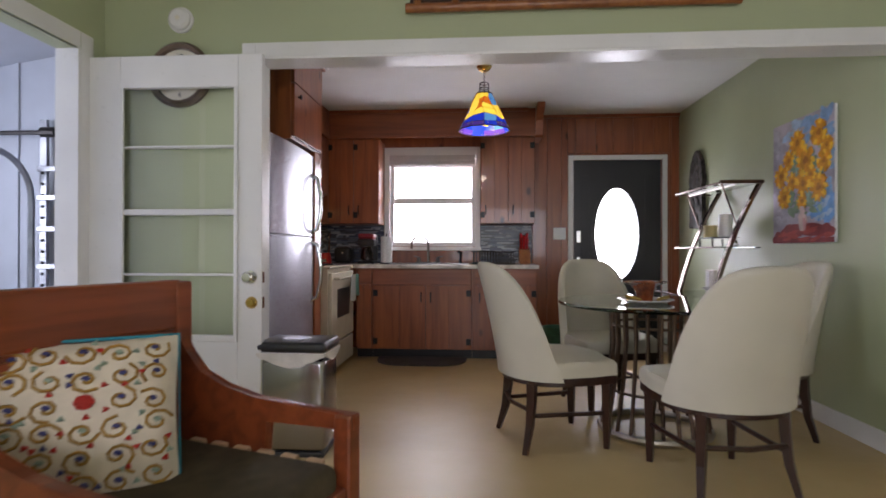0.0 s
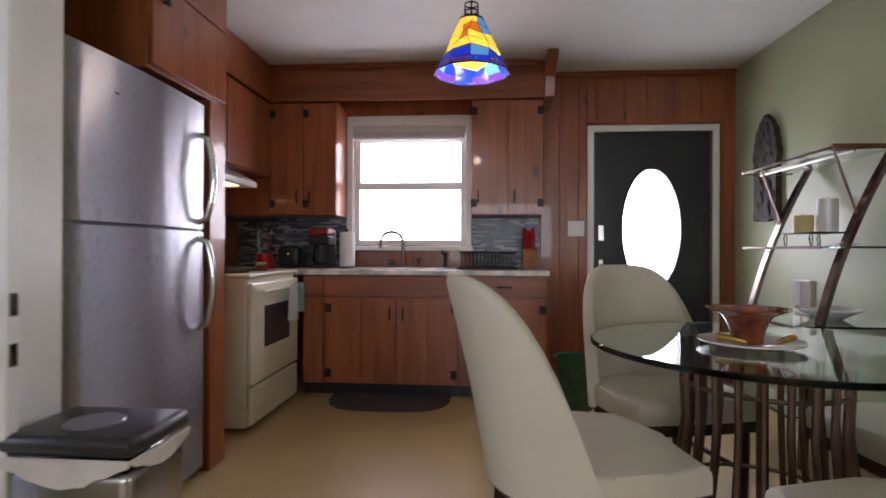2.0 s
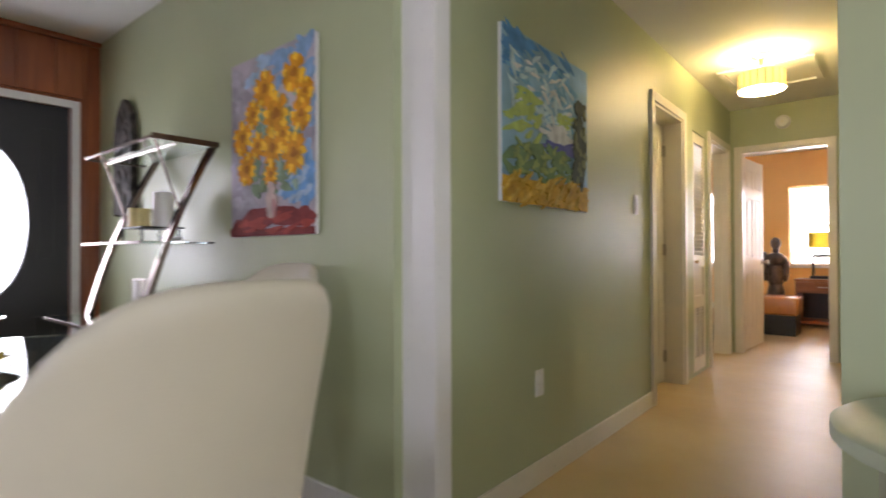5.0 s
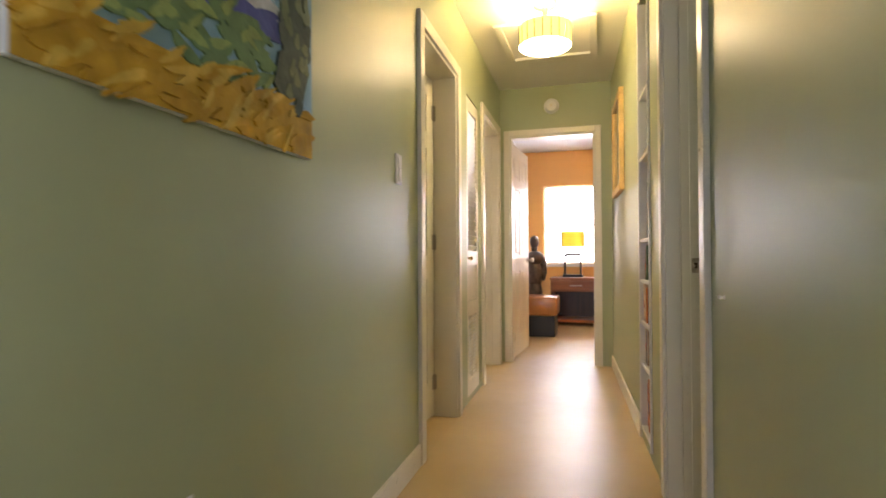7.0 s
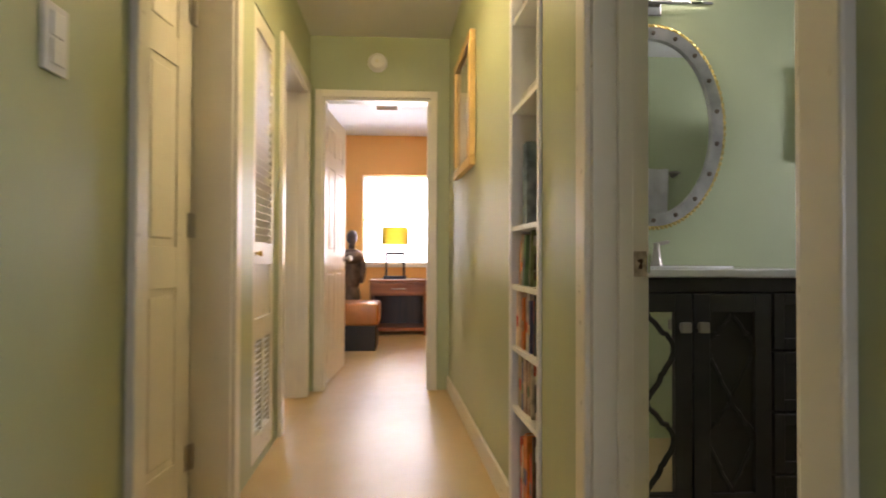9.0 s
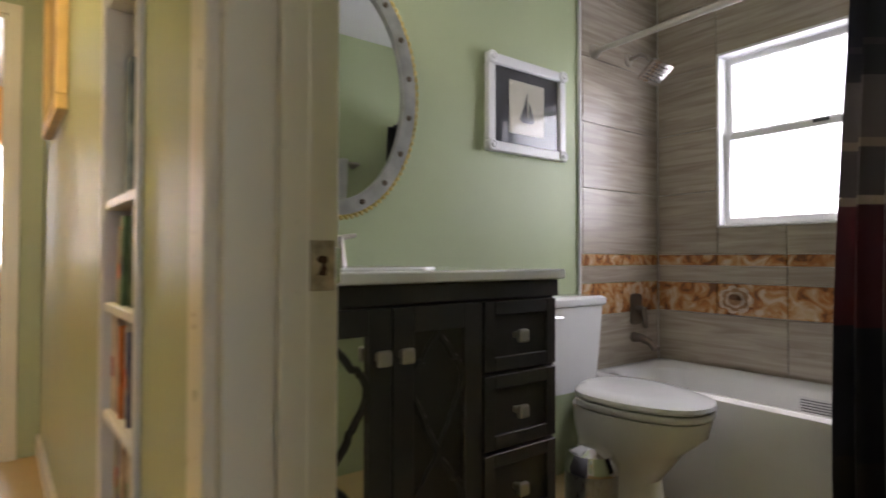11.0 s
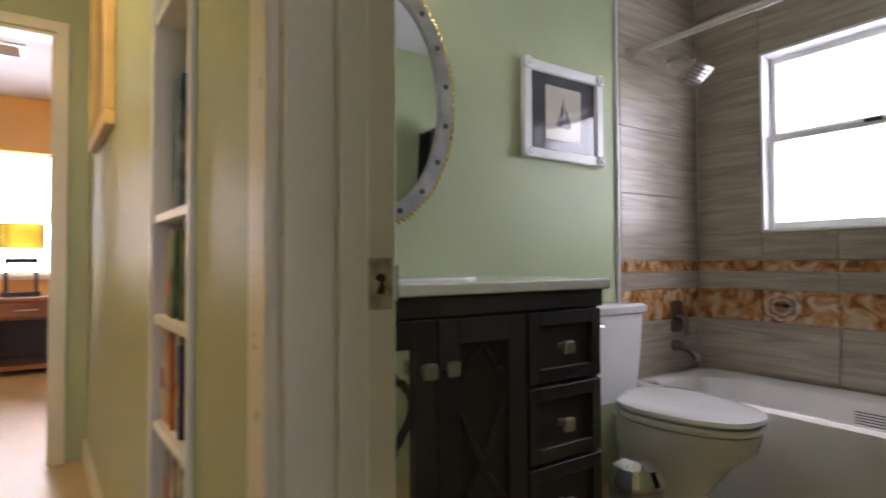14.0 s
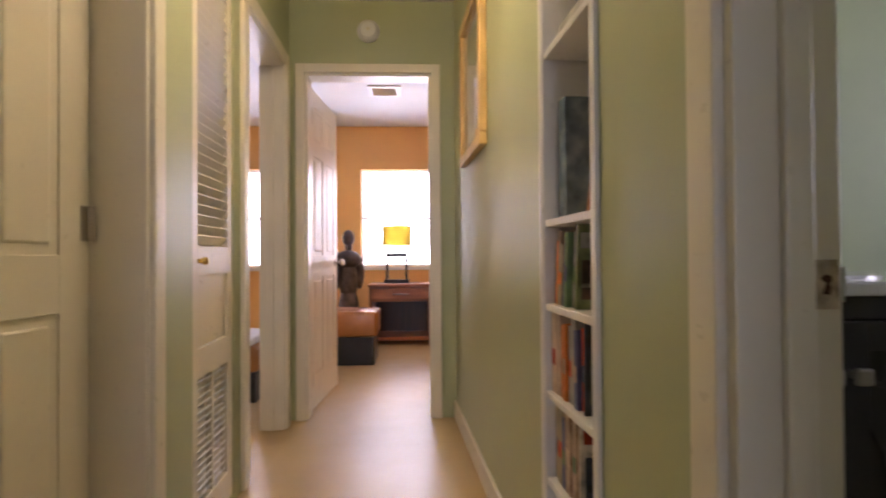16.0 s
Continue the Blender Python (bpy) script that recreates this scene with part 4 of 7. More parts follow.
# ---- dining table and chairs ----
tx, ty = 3.10, 4.38
dt = thing("dining_table", pose(tx, ty, 0), "round glass dining table on a cage of bronze rods", "dining table")
wpart("glass_top", lathe([(0, 0.735), (0.543, 0.735), (0.548, 0.739), (0.548, 0.75), (0.543, 0.754), (0, 0.754)], 72, None, (tx, ty)), table_glass, dt, "clear glass top with a green edge", True)
bronze = mat("dark_bronze_metal", (0.16, 0.11, 0.085), 0.3, 0.9, var=0.15)
for i in range(22):
    a = 2 * math.pi * i / 22
    wpart("rod", tube([(tx + r * math.cos(a), ty + r * math.sin(a), z) for r, z in ((0.30, 0.03), (0.262, 0.25), (0.235, 0.5), (0.245, 0.732))], 0.011, 6), bronze, dt, "", True)
for r, z, rr in ((0.30, 0.022, 0.022), (0.262, 0.25, 0.008), (0.238, 0.62, 0.008)):
    wpart("ring", tube([(tx + r * math.cos(k * math.pi / 24), ty + r * math.sin(k * math.pi / 24), z) for k in range(49)], rr, 8), bronze if rr < 0.02 else nickel, dt, "", True)


def dining_chair(m, label):
    """A barrel-back chair that faces +y."""
    c = thing("dining_chair", m, label, "chair", "chairs round the table")
    # seat cushion, rounded at the back
    out = [(-0.225, 0.285), (0.0, 0.297), (0.225, 0.285), (0.25, 0.12)] + [(0.25 * math.cos(a), -0.02 - 0.235 * math.sin(a)) for a in [k * math.pi / 14 for k in range(0, 15)]] + [(-0.25, 0.12)]

    def slab(z0, z1, grow, bevel, seg=3):
        bm = bmesh.new()
        lo = [bm.verts.new((1.12 * x * grow, y * grow, z0)) for x, y in out]
        hi = [bm.verts.new((1.12 * x * grow, y * grow, z1)) for x, y in out]
        bm.faces.new(lo[::-1]), bm.faces.new(hi)
        for i in range(len(out)):
            j = (i + 1) % len(out)
            bm.faces.new((lo[i], lo[j], hi[j], hi[i]))
        top = [e for e in bm.edges if all(abs(v.co.z - z1) < 1e-6 for v in e.verts)]
        bmesh.ops.bevel(bm, geom=top, offset=bevel, segments=seg, affect="EDGES", profile=0.5)
        return bm
    part("seat", slab(0.396, 0.478, 1.0, 0.035, 4), leather, c, "", True)
    part("seat_frame", slab(0.352, 0.395, 0.985, 0.004, 1), dark_wood, c, "dark wooden seat frame", True)
    # wrapped back
    bm = bmesh.new()
    nu, nv, th = 26, 16, 0.045
    grid = {}
    for side in (0, 1):
        for j in range(nv + 1):
            v = 0.92 * j / 10 if j <= 10 else (0.945, 0.965, 0.98, 0.991, 0.998, 1.0)[j - 11]
            rim = max(0.0, (v - 0.92) / 0.08)
            pinch = (th * 0.5 - 0.001) * (1 - math.sqrt(max(0, 1 - rim * rim)))
            for i in range(nu + 1):
                u = -1 + 2 * i / nu
                half = 122 - 14 * v
                a = radians(270 + u * half * 0.70)
                top = 0.99 - 0.485 * abs(u) ** 3.6
                z = 0.38 + (top - 0.38) * v
                lean = 0.12 * ((z - 0.38) / 0.6) ** 1.3
                r = 0.258 - (th - pinch if side else pinch) + 0.018 * (z - 0.38)
                grid[side, i, j] = bm.verts.new((r * 1.17 * math.cos(a), -0.015 + r * math.sin(a) - lean * (1 - 0.35 * abs(u) ** 2), z))
    for side in (0, 1):
        for j in range(nv):
            for i in range(nu):
                q = [grid[side, i, j], grid[side, i + 1, j], grid[side, i + 1, j + 1], grid[side, i, j + 1]]
                bm.faces.new(q if side == 0 else q[::-1])
    for j in range(nv):
        for i in (0, nu):
            q = [grid[0, i, j], grid[0, i, j + 1], grid[1, i, j + 1], grid[1, i, j]]
            bm.faces.new(q if i == nu else q[::-1])
    for i in range(nu):
        bm.faces.new((grid[0, i, nv], grid[0, i + 1, nv], grid[1, i + 1, nv], grid[1, i, nv]))
        bm.faces.new((grid[0, i, 0], grid[1, i, 0], grid[1, i + 1, 0], grid[0, i + 1, 0]))
    back = part("backrest", bm, leather, c, "curved ivory leather backrest", True)
    for x, y, sx, sy in ((-0.215, 0.245, 0, 0.0), (0.215, 0.245, 0, 0.0), (-0.185, -0.165, -0.035, -0.05), (0.185, -0.165, 0.035, -0.05)):
        part("leg", tube([(x, y, 0.36), (x + sx * 0.1, y + sy * 0.05, 0.27), (x + sx * 0.35, y + sy * 0.3, 0.14), (x + sx, y + sy, 0.0)], [0.031, 0.029, 0.025, 0.018], 4), dark_wood, c)
    for xs in (-1, 1):
        part("stretcher", tube([(xs * 0.19, -0.175, 0.19), (xs * 0.215, 0.245, 0.19)], 0.012, 6), dark_wood, c)
    part("stretcher", tube([(-0.19, -0.18, 0.22), (0, -0.215, 0.22), (0.19, -0.18, 0.22)], 0.012, 6), dark_wood, c)
    return c


ca = dining_chair(pose(2.46, 4.20, 0, 0, 0, 16 - 90), "ivory leather barrel-back dining chair with dark legs")
copy_thing(ca, pose(3.18, 3.69, 0, 0, 0, 99 - 90))
copy_thing(ca, pose(3.70, 4.44, 0, 0, 0, 183 - 90))
copy_thing(ca, pose(2.945, 4.93, 0, 0, 0, -77 - 90))

pb = thing("serving_plate", pose(3.03, 4.31, 0.754), "white oval plate with gilt figures", "plate")
wpart("plate", lathe([(0, 0.755), (0.10, 0.755), (0.155, 0.772), (0.155, 0.776), (0.10, 0.762), (0, 0.762)], 36, None, (3.03, 4.31)), porcelain, pb, "", True)
for sx in (-0.105, 0.10):
    wpart("gilt_figure", tube([(3.03 + sx, 4.28, 0.775), (3.03 + sx * 1.1, 4.27, 0.79), (3.03 + sx * 0.8, 4.25, 0.786), (3.03 + sx * 0.5, 4.235, 0.78), (3.03 + sx * 0.4, 4.24, 0.776)], [0.006, 0.012, 0.011, 0.009, 0.004], 7), brass, pb, "", True)
amber = mat("red_brown_glazed_glass", (0.20, 0.035, 0.015), 0.1, var=0.3, scale=15, coat=0.6, second=(0.30, 0.07, 0.02))
bo = thing("flared_bowl", pose(3.03, 4.33, 0.762), "red-brown flared glass bowl with an orange rim", "bowl")
wpart("bowl", lathe([(0, 0.763), (0.046, 0.763), (0.048, 0.78), (0.058, 0.825), (0.076, 0.853), (0.124, 0.872), (0.124, 0.876), (0.074, 0.860), (0.053, 0.83), (0.042, 0.785), (0, 0.775)], 36, None, (3.03, 4.33)), amber, bo, "", True)


# ---- dining wall: shelf unit, paintings, carved figure ----
et = thing("shelf_unit", pose(3.98, 5.5, 0), "glass shelf unit on curved dark metal legs", "shelf")
for z, y0, y1, x0, x1 in ((1.553, 5.24, 6.12, 3.84, 4.15), (1.075, 5.21, 6.0, 3.79, 4.12), (0.70, 5.14, 6.0, 3.62, 4.12), (0.28, 5.14, 6.0, 3.60, 4.12)):
    shelf_ = wpart("glass_shelf", box(x0, x1, y0, y1, z, z + 0.010, 0.003), table_glass, et)
    wpart("shelf_edge", box(x0 - 0.006, x0 - 0.0005, y0, y1, z - 0.003, z + 0.012, 0.002), bronze, shelf_, "thin metal shelf edge")
wpart("top_rim", box(3.84, 4.15, 5.22, 5.239, 1.549, 1.575, 0.003), bronze, et)
wpart("top_rim", box(3.84, 4.15, 6.121, 6.14, 1.549, 1.575, 0.003), bronze, et)
wpart("top_rail", tube([(3.95, 5.24, 1.545), (3.95, 6.12, 1.545)], 0.007, 6), nickel, et)
leg_metal = mat("polished_bronze", (0.20, 0.15, 0.13), 0.16, 1.0, var=0.1)
for yl in (5.25, 5.92):
    pts = [(3.72 + 0.41 * (k / 14) ** 2.1, yl, 1.55 * k / 14) for k in range(15)]
    bm = bmesh.new()
    rows_l = [[bm.verts.new((x + dx, y + dy, z)) for dx, dy in ((-0.012, -0.026), (0.012, -0.026), (0.012, 0.026), (-0.012, 0.026))] for x, y, z in pts]
    for a, b in zip(rows_l, rows_l[1:]):
        for q in range(4):
            bm.faces.new((a[q], a[(q + 1) % 4], b[(q + 1) % 4], b[q]))
    bm.faces.new(rows_l[0][::-1]), bm.faces.new(rows_l[-1])
    wpart("curved_leg", bm, leg_metal, et)
    wpart("brace", tube([(3.86, yl, 1.55), (3.975, yl, 1.22)], 0.006, 6), bronze, et)
wax = mat("cream_wax", (0.66, 0.55, 0.26), 0.5, var=0.05)
for x, y, r, h, m_, lb in ((3.94, 5.64, 0.052, 0.095, wax, "cream pillar candle on the wire tray"), (4.03, 5.575, 0.05, 0.18, porcelain, "white pillar candle on the wire tray")):
    c = thing("candle", pose(x, y, 1.164), lb, "candle")
    wpart("wax_body", lathe([(0, 1.1645), (r, 1.1645), (r, 1.164 + h), (r * 0.8, 1.164 + h - 0.004), (0, 1.164 + h - 0.008)], 20, None, (x, y)), m_, c, "", True)
    wpart("wick", tube([(x, y, 1.164 + h - 0.01), (x, y + 0.002, 1.164 + h + 0.012)], 0.0015, 5), black, c)
trv = thing("wire_tray", pose(3.97, 5.56, 1.085), "black wire tray with scrolled feet", "tray")
wpart("tray", box(3.88, 4.09, 5.46, 5.74, 1.156, 1.163, 0.003), black_metal, trv)
for x in (3.89, 4.07):
    for y in (5.48, 5.72):
        wpart("scroll_foot", tube([(x, y + 0.018 * math.cos(a) * (1 - a / 12), 1.1205 + 0.0335 * math.sin(a)) for a in [k * 0.6 for k in range(12)]], 0.003, 5), black_metal, trv)
for x, y, z, r, lb in ((3.96, 5.45, 0.711, 0.15, "shallow white bowl on the glass shelf"), (3.95, 5.28, 1.086, 0.05, "small white dish on the glass shelf")):
    b = thing("shallow_bowl", pose(x, y, z), lb, "bowl")
    wpart("bowl", lathe([(0, z), (r * 0.4, z), (r, z + r * 0.33), (r, z + r * 0.37), (r * 0.4, z + 0.012), (0, z + 0.01)], 32, None, (x, y)), porcelain, b, "", True)
for x, y, w in ((3.96, 5.66, 0.08),):
    b = thing("photo_block", pose(x, y, 0.711), "silver photo block on the glass shelf", "ornament")
    wpart("block", box(x - 0.02, x + 0.02, y - w, y + w, 0.712, 0.90, 0.006), nickel, b)
    wpart("white_panel", box(x - 0.024, x - 0.021, y, y + w - 0.01, 0.725, 0.89, 0.001), white, b)

relief = thing("carved_figure", pose(4.155, 6.42, 1.28), "dark carved figure hung on the green wall", "carving")
bm = bmesh.new()
half = [(0.03, 1.245), (0.06, 1.27), (0.105, 1.25), (0.118, 1.29), (0.10, 1.32), (0.104, 1.50), (0.10, 1.66), (0.118, 1.68), (0.122, 1.73), (0.10, 1.755), (0.106, 1.80), (0.085, 1.84), (0.092, 1.88), (0.062, 1.90), (0.055, 1.945), (0.025, 1.955), (0.012, 1.99)]
outl = half + [(-a, b) for a, b in half[::-1]]
face = prism([(a * 1.4, b + 0.02) for a, b in outl], 0.04, pose(4.162, 6.42, 0, 0, 0, 90), 0.006)
rr = random.Random(3)
for i in range(40):
    a, z = rr.uniform(-0.085, 0.085), rr.uniform(1.31, 1.90)
    if z > 1.75:
        a *= 0.6
    own = bmesh.new()
    bmesh.ops.create_icosphere(own, subdivisions=1, radius=rr.uniform(0.018, 0.04))
    moved(own, pose(4.123, 6.42 + a * 1.4, z + 0.02) @ Matrix.Diagonal((0.55, 1, 1.5, 1)))
    join(face, own)
wpart("carving", face, mat("weathered_dark_wood", (0.07, 0.055, 0.045), 0.7, var=0.35, scale=14, bump=0.8, bump_scale=60), relief, "", True)


def blob(u, v, ru, rv, a, depth, n=14):
    """A flat dab of paint in x and z, thickness along -y."""
    own = bmesh.new()
    pts = []
    for i in range(n):
        t = 2 * math.pi * i / n
        k = 1 + 0.16 * math.sin(3 * t + 7 * u + 5 * v) + 0.08 * math.sin(5 * t + 11 * v)
        x, z = ru * k * math.cos(t), rv * k * math.sin(t)
        c, s = math.cos(a), math.sin(a)
        pts.append((u + c * x - s * z, v + s * x + c * z))
    f = [own.verts.new((x, -depth, z)) for x, z in pts]
    b = [own.verts.new((x, 0, z)) for x, z in pts]
    own.faces.new(f)
    for i in range(n):
        own.faces.new((f[i], f[(i + 1) % n], b[(i + 1) % n], b[i]))
    return own


paint_cache = {}


def paint(color):
    key = tuple(color)
    if key not in paint_cache:
        paint_cache[key] = mat("oil_paint", color, 0.65, var=0.14, scale=14, bump=0.7, bump_scale=50, spec=0.15, second=[min(1, c * 1.2 + 0.005) for c in color])
    return paint_cache[key]


def painting(name, m, w, h, ground, dabs, label, bands=()):
    """A stretched canvas on the face y = 0, centred at its foot; dabs: colour, then (u, v, ru, rv, angle) in a unit frame, stepped in height."""
    t = thing(name, m, label, "painting")
    part("canvas", box(-w / 2, w / 2, -0.018, -0.001, 0, h, 0.003), white, t)
    part("ground", box(-w / 2 + 0.001, w / 2 - 0.001, -0.0195, -0.018, 0.001, h - 0.001), ground, t)
    for color, z0, z1 in bands:
        part("paint_band", box(-w / 2 + 0.001, w / 2 - 0.001, -0.0203, -0.0196, z0 * h + 0.001, z1 * h), paint(color), t)
    for k, (color, items) in enumerate(dabs):
        bm = bmesh.new()
        for n_, (u, v, ru, rv, a) in enumerate(items):
            ru, rv = min(ru, 0.49), min(rv, 0.49)
            uu = min(max(u, ru * 0.8), 1 - ru * 0.8)
            vv = min(max(v, rv * 0.8), 1 - rv * 0.8)
            join(bm, blob((uu - 0.5) * w, vv * h, ru * w * 0.85, rv * h * 0.85, a, 0.0006 * (k + 1) + 0.0005 * n_ / len(items)))
        o = part("paint_layer", bm, paint(color), t)
        o.location = (0, -0.0196, 0)
        tagged(o, kind="stuff")
    return t


pr = random.Random(21)


def strokes(n, u0, u1, v0, v1, ru, rv, a0=-0.6, a1=0.6):
    """Short brush strokes strewn over a patch of the canvas."""
    return [(pr.uniform(u0, u1), pr.uniform(v0, v1), ru * pr.uniform(0.7, 1.3), rv * pr.uniform(0.7, 1.3), pr.uniform(a0, a1)) for _ in range(n)]


flowers = [(0.44, 0.80, 0.115), (0.78, 0.83, 0.115), (0.16, 0.56, 0.11), (0.58, 0.645, 0.135), (0.86, 0.61, 0.10), (0.22, 0.38, 0.105), (0.54, 0.47, 0.11), (0.78, 0.42, 0.12), (0.52, 0.33, 0.075), (0.30, 0.68, 0.09), (0.36, 0.50, 0.085), (0.90, 0.72, 0.08), (0.66, 0.53, 0.08)]
petals, tips, hearts, seeds = [], [], [], []
for u, v, r in flowers:
    for i in range(13):
        a = i * 0.483 + pr.uniform(-0.15, 0.15)
        (petals if i % 3 else tips).append((u + 0.78 * r * math.cos(a), v + 0.64 * r * math.sin(a), r * 0.42, r * 0.20, a))
    hearts.append((u, v, r * 0.72, r * 0.60, 0.3))
    seeds += [(u + 0.01, v, r * 0.36, r * 0.28, 0.2)]
table_edge = [(0.08, 0.05, 0.10, 0.05, 0.4), (0.24, 0.09, 0.16, 0.06, 0.35), (0.45, 0.11, 0.2, 0.06, 0.0), (0.72, 0.10, 0.26, 0.06, -0.05), (0.9, 0.09, 0.12, 0.06, 0)]
painting("sunflower_painting", pose(4.181, 4.79, 1.105, 0, 0, -90), 0.665, 0.82, mat("lilac_blue_ground", (0.26, 0.29, 0.42), 0.65, var=0.3, scale=4, bump=0.5, bump_scale=40, spec=0.15, second=(0.40, 0.36, 0.42)), [
    ((0.42, 0.40, 0.48), strokes(40, 0.02, 0.45, 0.14, 0.98, 0.08, 0.035)),
    ((0.22, 0.36, 0.58), strokes(26, 0.55, 0.98, 0.80, 0.98, 0.09, 0.03) + strokes(16, 0.9, 0.99, 0.2, 0.98, 0.05, 0.04)),
    ((0.12, 0.27, 0.52), strokes(34, 0.68, 0.98, 0.16, 0.36, 0.08, 0.03, 0.2, 1.0)),
    ((0.30, 0.42, 0.56), strokes(22, 0.60, 0.95, 0.18, 0.40, 0.05, 0.02, 0.2, 1.0) + strokes(10, 0.1, 0.5, 0.85, 0.98, 0.07, 0.03)),
    ((0.17, 0.028, 0.03), table_edge), ((0.30, 0.05, 0.04), strokes(14, 0.1, 0.95, 0.02, 0.11, 0.09, 0.018, -0.1, 0.3)),
    ((0.16, 0.23, 0.15), strokes(44, 0.28, 0.82, 0.28, 0.72, 0.06, 0.035, -1.5, 1.5) + strokes(14, 0.3, 0.7, 0.22, 0.36, 0.06, 0.03, -1.2, 1.2)),
    ((0.22, 0.32, 0.26), strokes(26, 0.28, 0.82, 0.26, 0.74, 0.04, 0.022, -1.5, 1.5)),
    ((0.64, 0.28, 0.015), petals), ((0.78, 0.42, 0.03), tips), ((0.70, 0.31, 0.018), hearts), ((0.42, 0.16, 0.012), seeds),
    ((0.58, 0.46, 0.44), [(0.53, 0.17, 0.075, 0.085, 0), (0.53, 0.25, 0.05, 0.05, 0)]), ((0.42, 0.22, 0.22), [(0.57, 0.15, 0.03, 0.06, 0)]),
], "canvas painting of sunflowers in a pale vase", [((0.17, 0.028, 0.03), 0, 0.04)])
LF = wall_frame(L0, L1)
painting("wheat_field_painting", LF @ pose(0.78, 0, 1.235), 0.815, 0.725, mat("pale_blue_ground", (0.25, 0.42, 0.54), 0.65, var=0.3, scale=4, bump=0.5, bump_scale=40, spec=0.15), [
    ((0.08, 0.24, 0.48), strokes(30, 0.02, 0.75, 0.86, 0.98, 0.10, 0.02, -0.6, 0.0) + strokes(8, 0.02, 0.12, 0.7, 0.95, 0.06, 0.02)),
    ((0.16, 0.36, 0.52), strokes(40, 0.03, 0.8, 0.5, 0.9, 0.07, 0.018, -1.0, 0.6)),
    ((0.50, 0.64, 0.68), strokes(46, 0.05, 0.8, 0.52, 0.9, 0.06, 0.016, -1.2, 0.9)),
    ((0.68, 0.74, 0.74), strokes(22, 0.1, 0.75, 0.55, 0.85, 0.05, 0.013, -1.2, 0.9)),
    ((0.36, 0.46, 0.14), strokes(26, 0.03, 0.38, 0.40, 0.68, 0.07, 0.022, -0.2, 0.8) + strokes(8, 0.55, 0.78, 0.52, 0.62, 0.06, 0.02)),
    ((0.64, 0.66, 0.70), strokes(22, 0.42, 0.78, 0.42, 0.54, 0.08, 0.022, -0.2, 0.5)),
    ((0.08, 0.10, 0.32), strokes(18, 0.42, 0.76, 0.33, 0.42, 0.08, 0.022, -0.2, 0.4)),
    ((0.12, 0.20, 0.09), strokes(44, 0.03, 0.75, 0.17, 0.36, 0.07, 0.028, -0.6, 0.8)),
    ((0.26, 0.34, 0.12), strokes(30, 0.03, 0.75, 0.17, 0.36, 0.045, 0.018, -0.6, 1.0)),
    ((0.52, 0.30, 0.03), strokes(40, 0.02, 0.98, 0.02, 0.18, 0.08, 0.02, 0.0, 0.7)), ((0.68, 0.45, 0.08), strokes(30, 0.02, 0.98, 0.02, 0.18, 0.05, 0.013, 0.2, 1.1)),
    ((0.055, 0.08, 0.06), [(0.88, 0.42, 0.08, 0.28, 0.05), (0.83, 0.26, 0.08, 0.10, 0)] + strokes(16, 0.80, 0.95, 0.18, 0.72, 0.035, 0.05, -0.3, 0.3)),
    ((0.15, 0.18, 0.10), strokes(18, 0.80, 0.96, 0.2, 0.7, 0.02, 0.035, -0.3, 0.3)),
], "canvas painting of a wheat field under a swirling sky", [((0.50, 0.30, 0.04), 0, 0.15)])

# ---- living room ----
carved = thing("bamboo_wall_art", pose(2.5, 3.905, 2.27), "long carved bamboo panel hung above the opening", "wall panel")
wpart("frame_rail", tube([(1.70, 3.87, 2.29), (3.36, 3.87, 2.29)], 0.024, 10), desk_wood, carved, "", True)
wpart("frame_rail", tube([(1.70, 3.87, 2.73), (3.36, 3.87, 2.73)], 0.024, 10), desk_wood, carved, "", True)
wpart("backing", box(1.72, 3.34, 3.885, 3.902, 2.28, 2.74), dark_wood, carved)
for i in range(9):
    wpart("bamboo_slat", tube([(1.76 + i * 0.195, 3.868, 2.30), (1.76 + i * 0.195, 3.868, 2.72)], 0.02, 8), desk_wood, carved, "", True)
fan = bmesh.new()
for i in range(26):
    a = math.pi * i / 25
    tube([(2.5 + 0.08 * math.cos(a), 3.87, 2.30 + 0.06 * math.sin(a)), (2.5 + 0.28 * math.cos(a), 3.865, 2.30 + 0.22 * math.sin(a))], [0.006, 0.003], 5, fan)
wpart("palm_fan", fan, mat("dried_grass", (0.55, 0.48, 0.30), 0.8), carved)
ck = thing("wall_clock", pose(0.49, 3.905, 1.98), "round wall clock with a dark bronze rim", "clock")
wpart("rim", moved(lathe([(0.138, 0.0), (0.172, 0.0), (0.175, 0.02), (0.16, 0.04), (0.14, 0.035), (0.136, 0.01)], 40), pose(0.49, 3.903, 1.98, 90, 0, 0)), bronze, ck, "", True)
wpart("face", moved(lathe([(0, 0.012), (0.14, 0.012), (0.14, 0.0)], 40), pose(0.49, 3.903, 1.98, 90, 0, 0)), mat("ivory_dial", (0.72, 0.68, 0.58), 0.5), ck)
for nm, txt, ux, uz in (("numeral", "12", 0, 0.10), ("numeral", "11", -0.055, 0.088), ("numeral", "1", 0.055, 0.088), ("numeral", "10", -0.09, 0.05), ("numeral", "2", 0.09, 0.05), ("numeral", "6", 0, -0.105), ("numeral", "9", -0.105, 0), ("numeral", "3", 0.105, 0)):
    cu = bpy.data.curves.new(nm, "FONT")
    cu.body, cu.size, cu.align_x, cu.align_y, cu.extrude = txt, 0.034, "CENTER", "CENTER", 0.0006
    cu.materials.append(black)
    o = new(nm, cu)
    o.parent, o.matrix_parent_inverse = ck, ck.matrix_basis.inverted()
    o.matrix_basis = pose(0.49 + ux, 3.889, 1.98 + uz, 90, 0, 0)
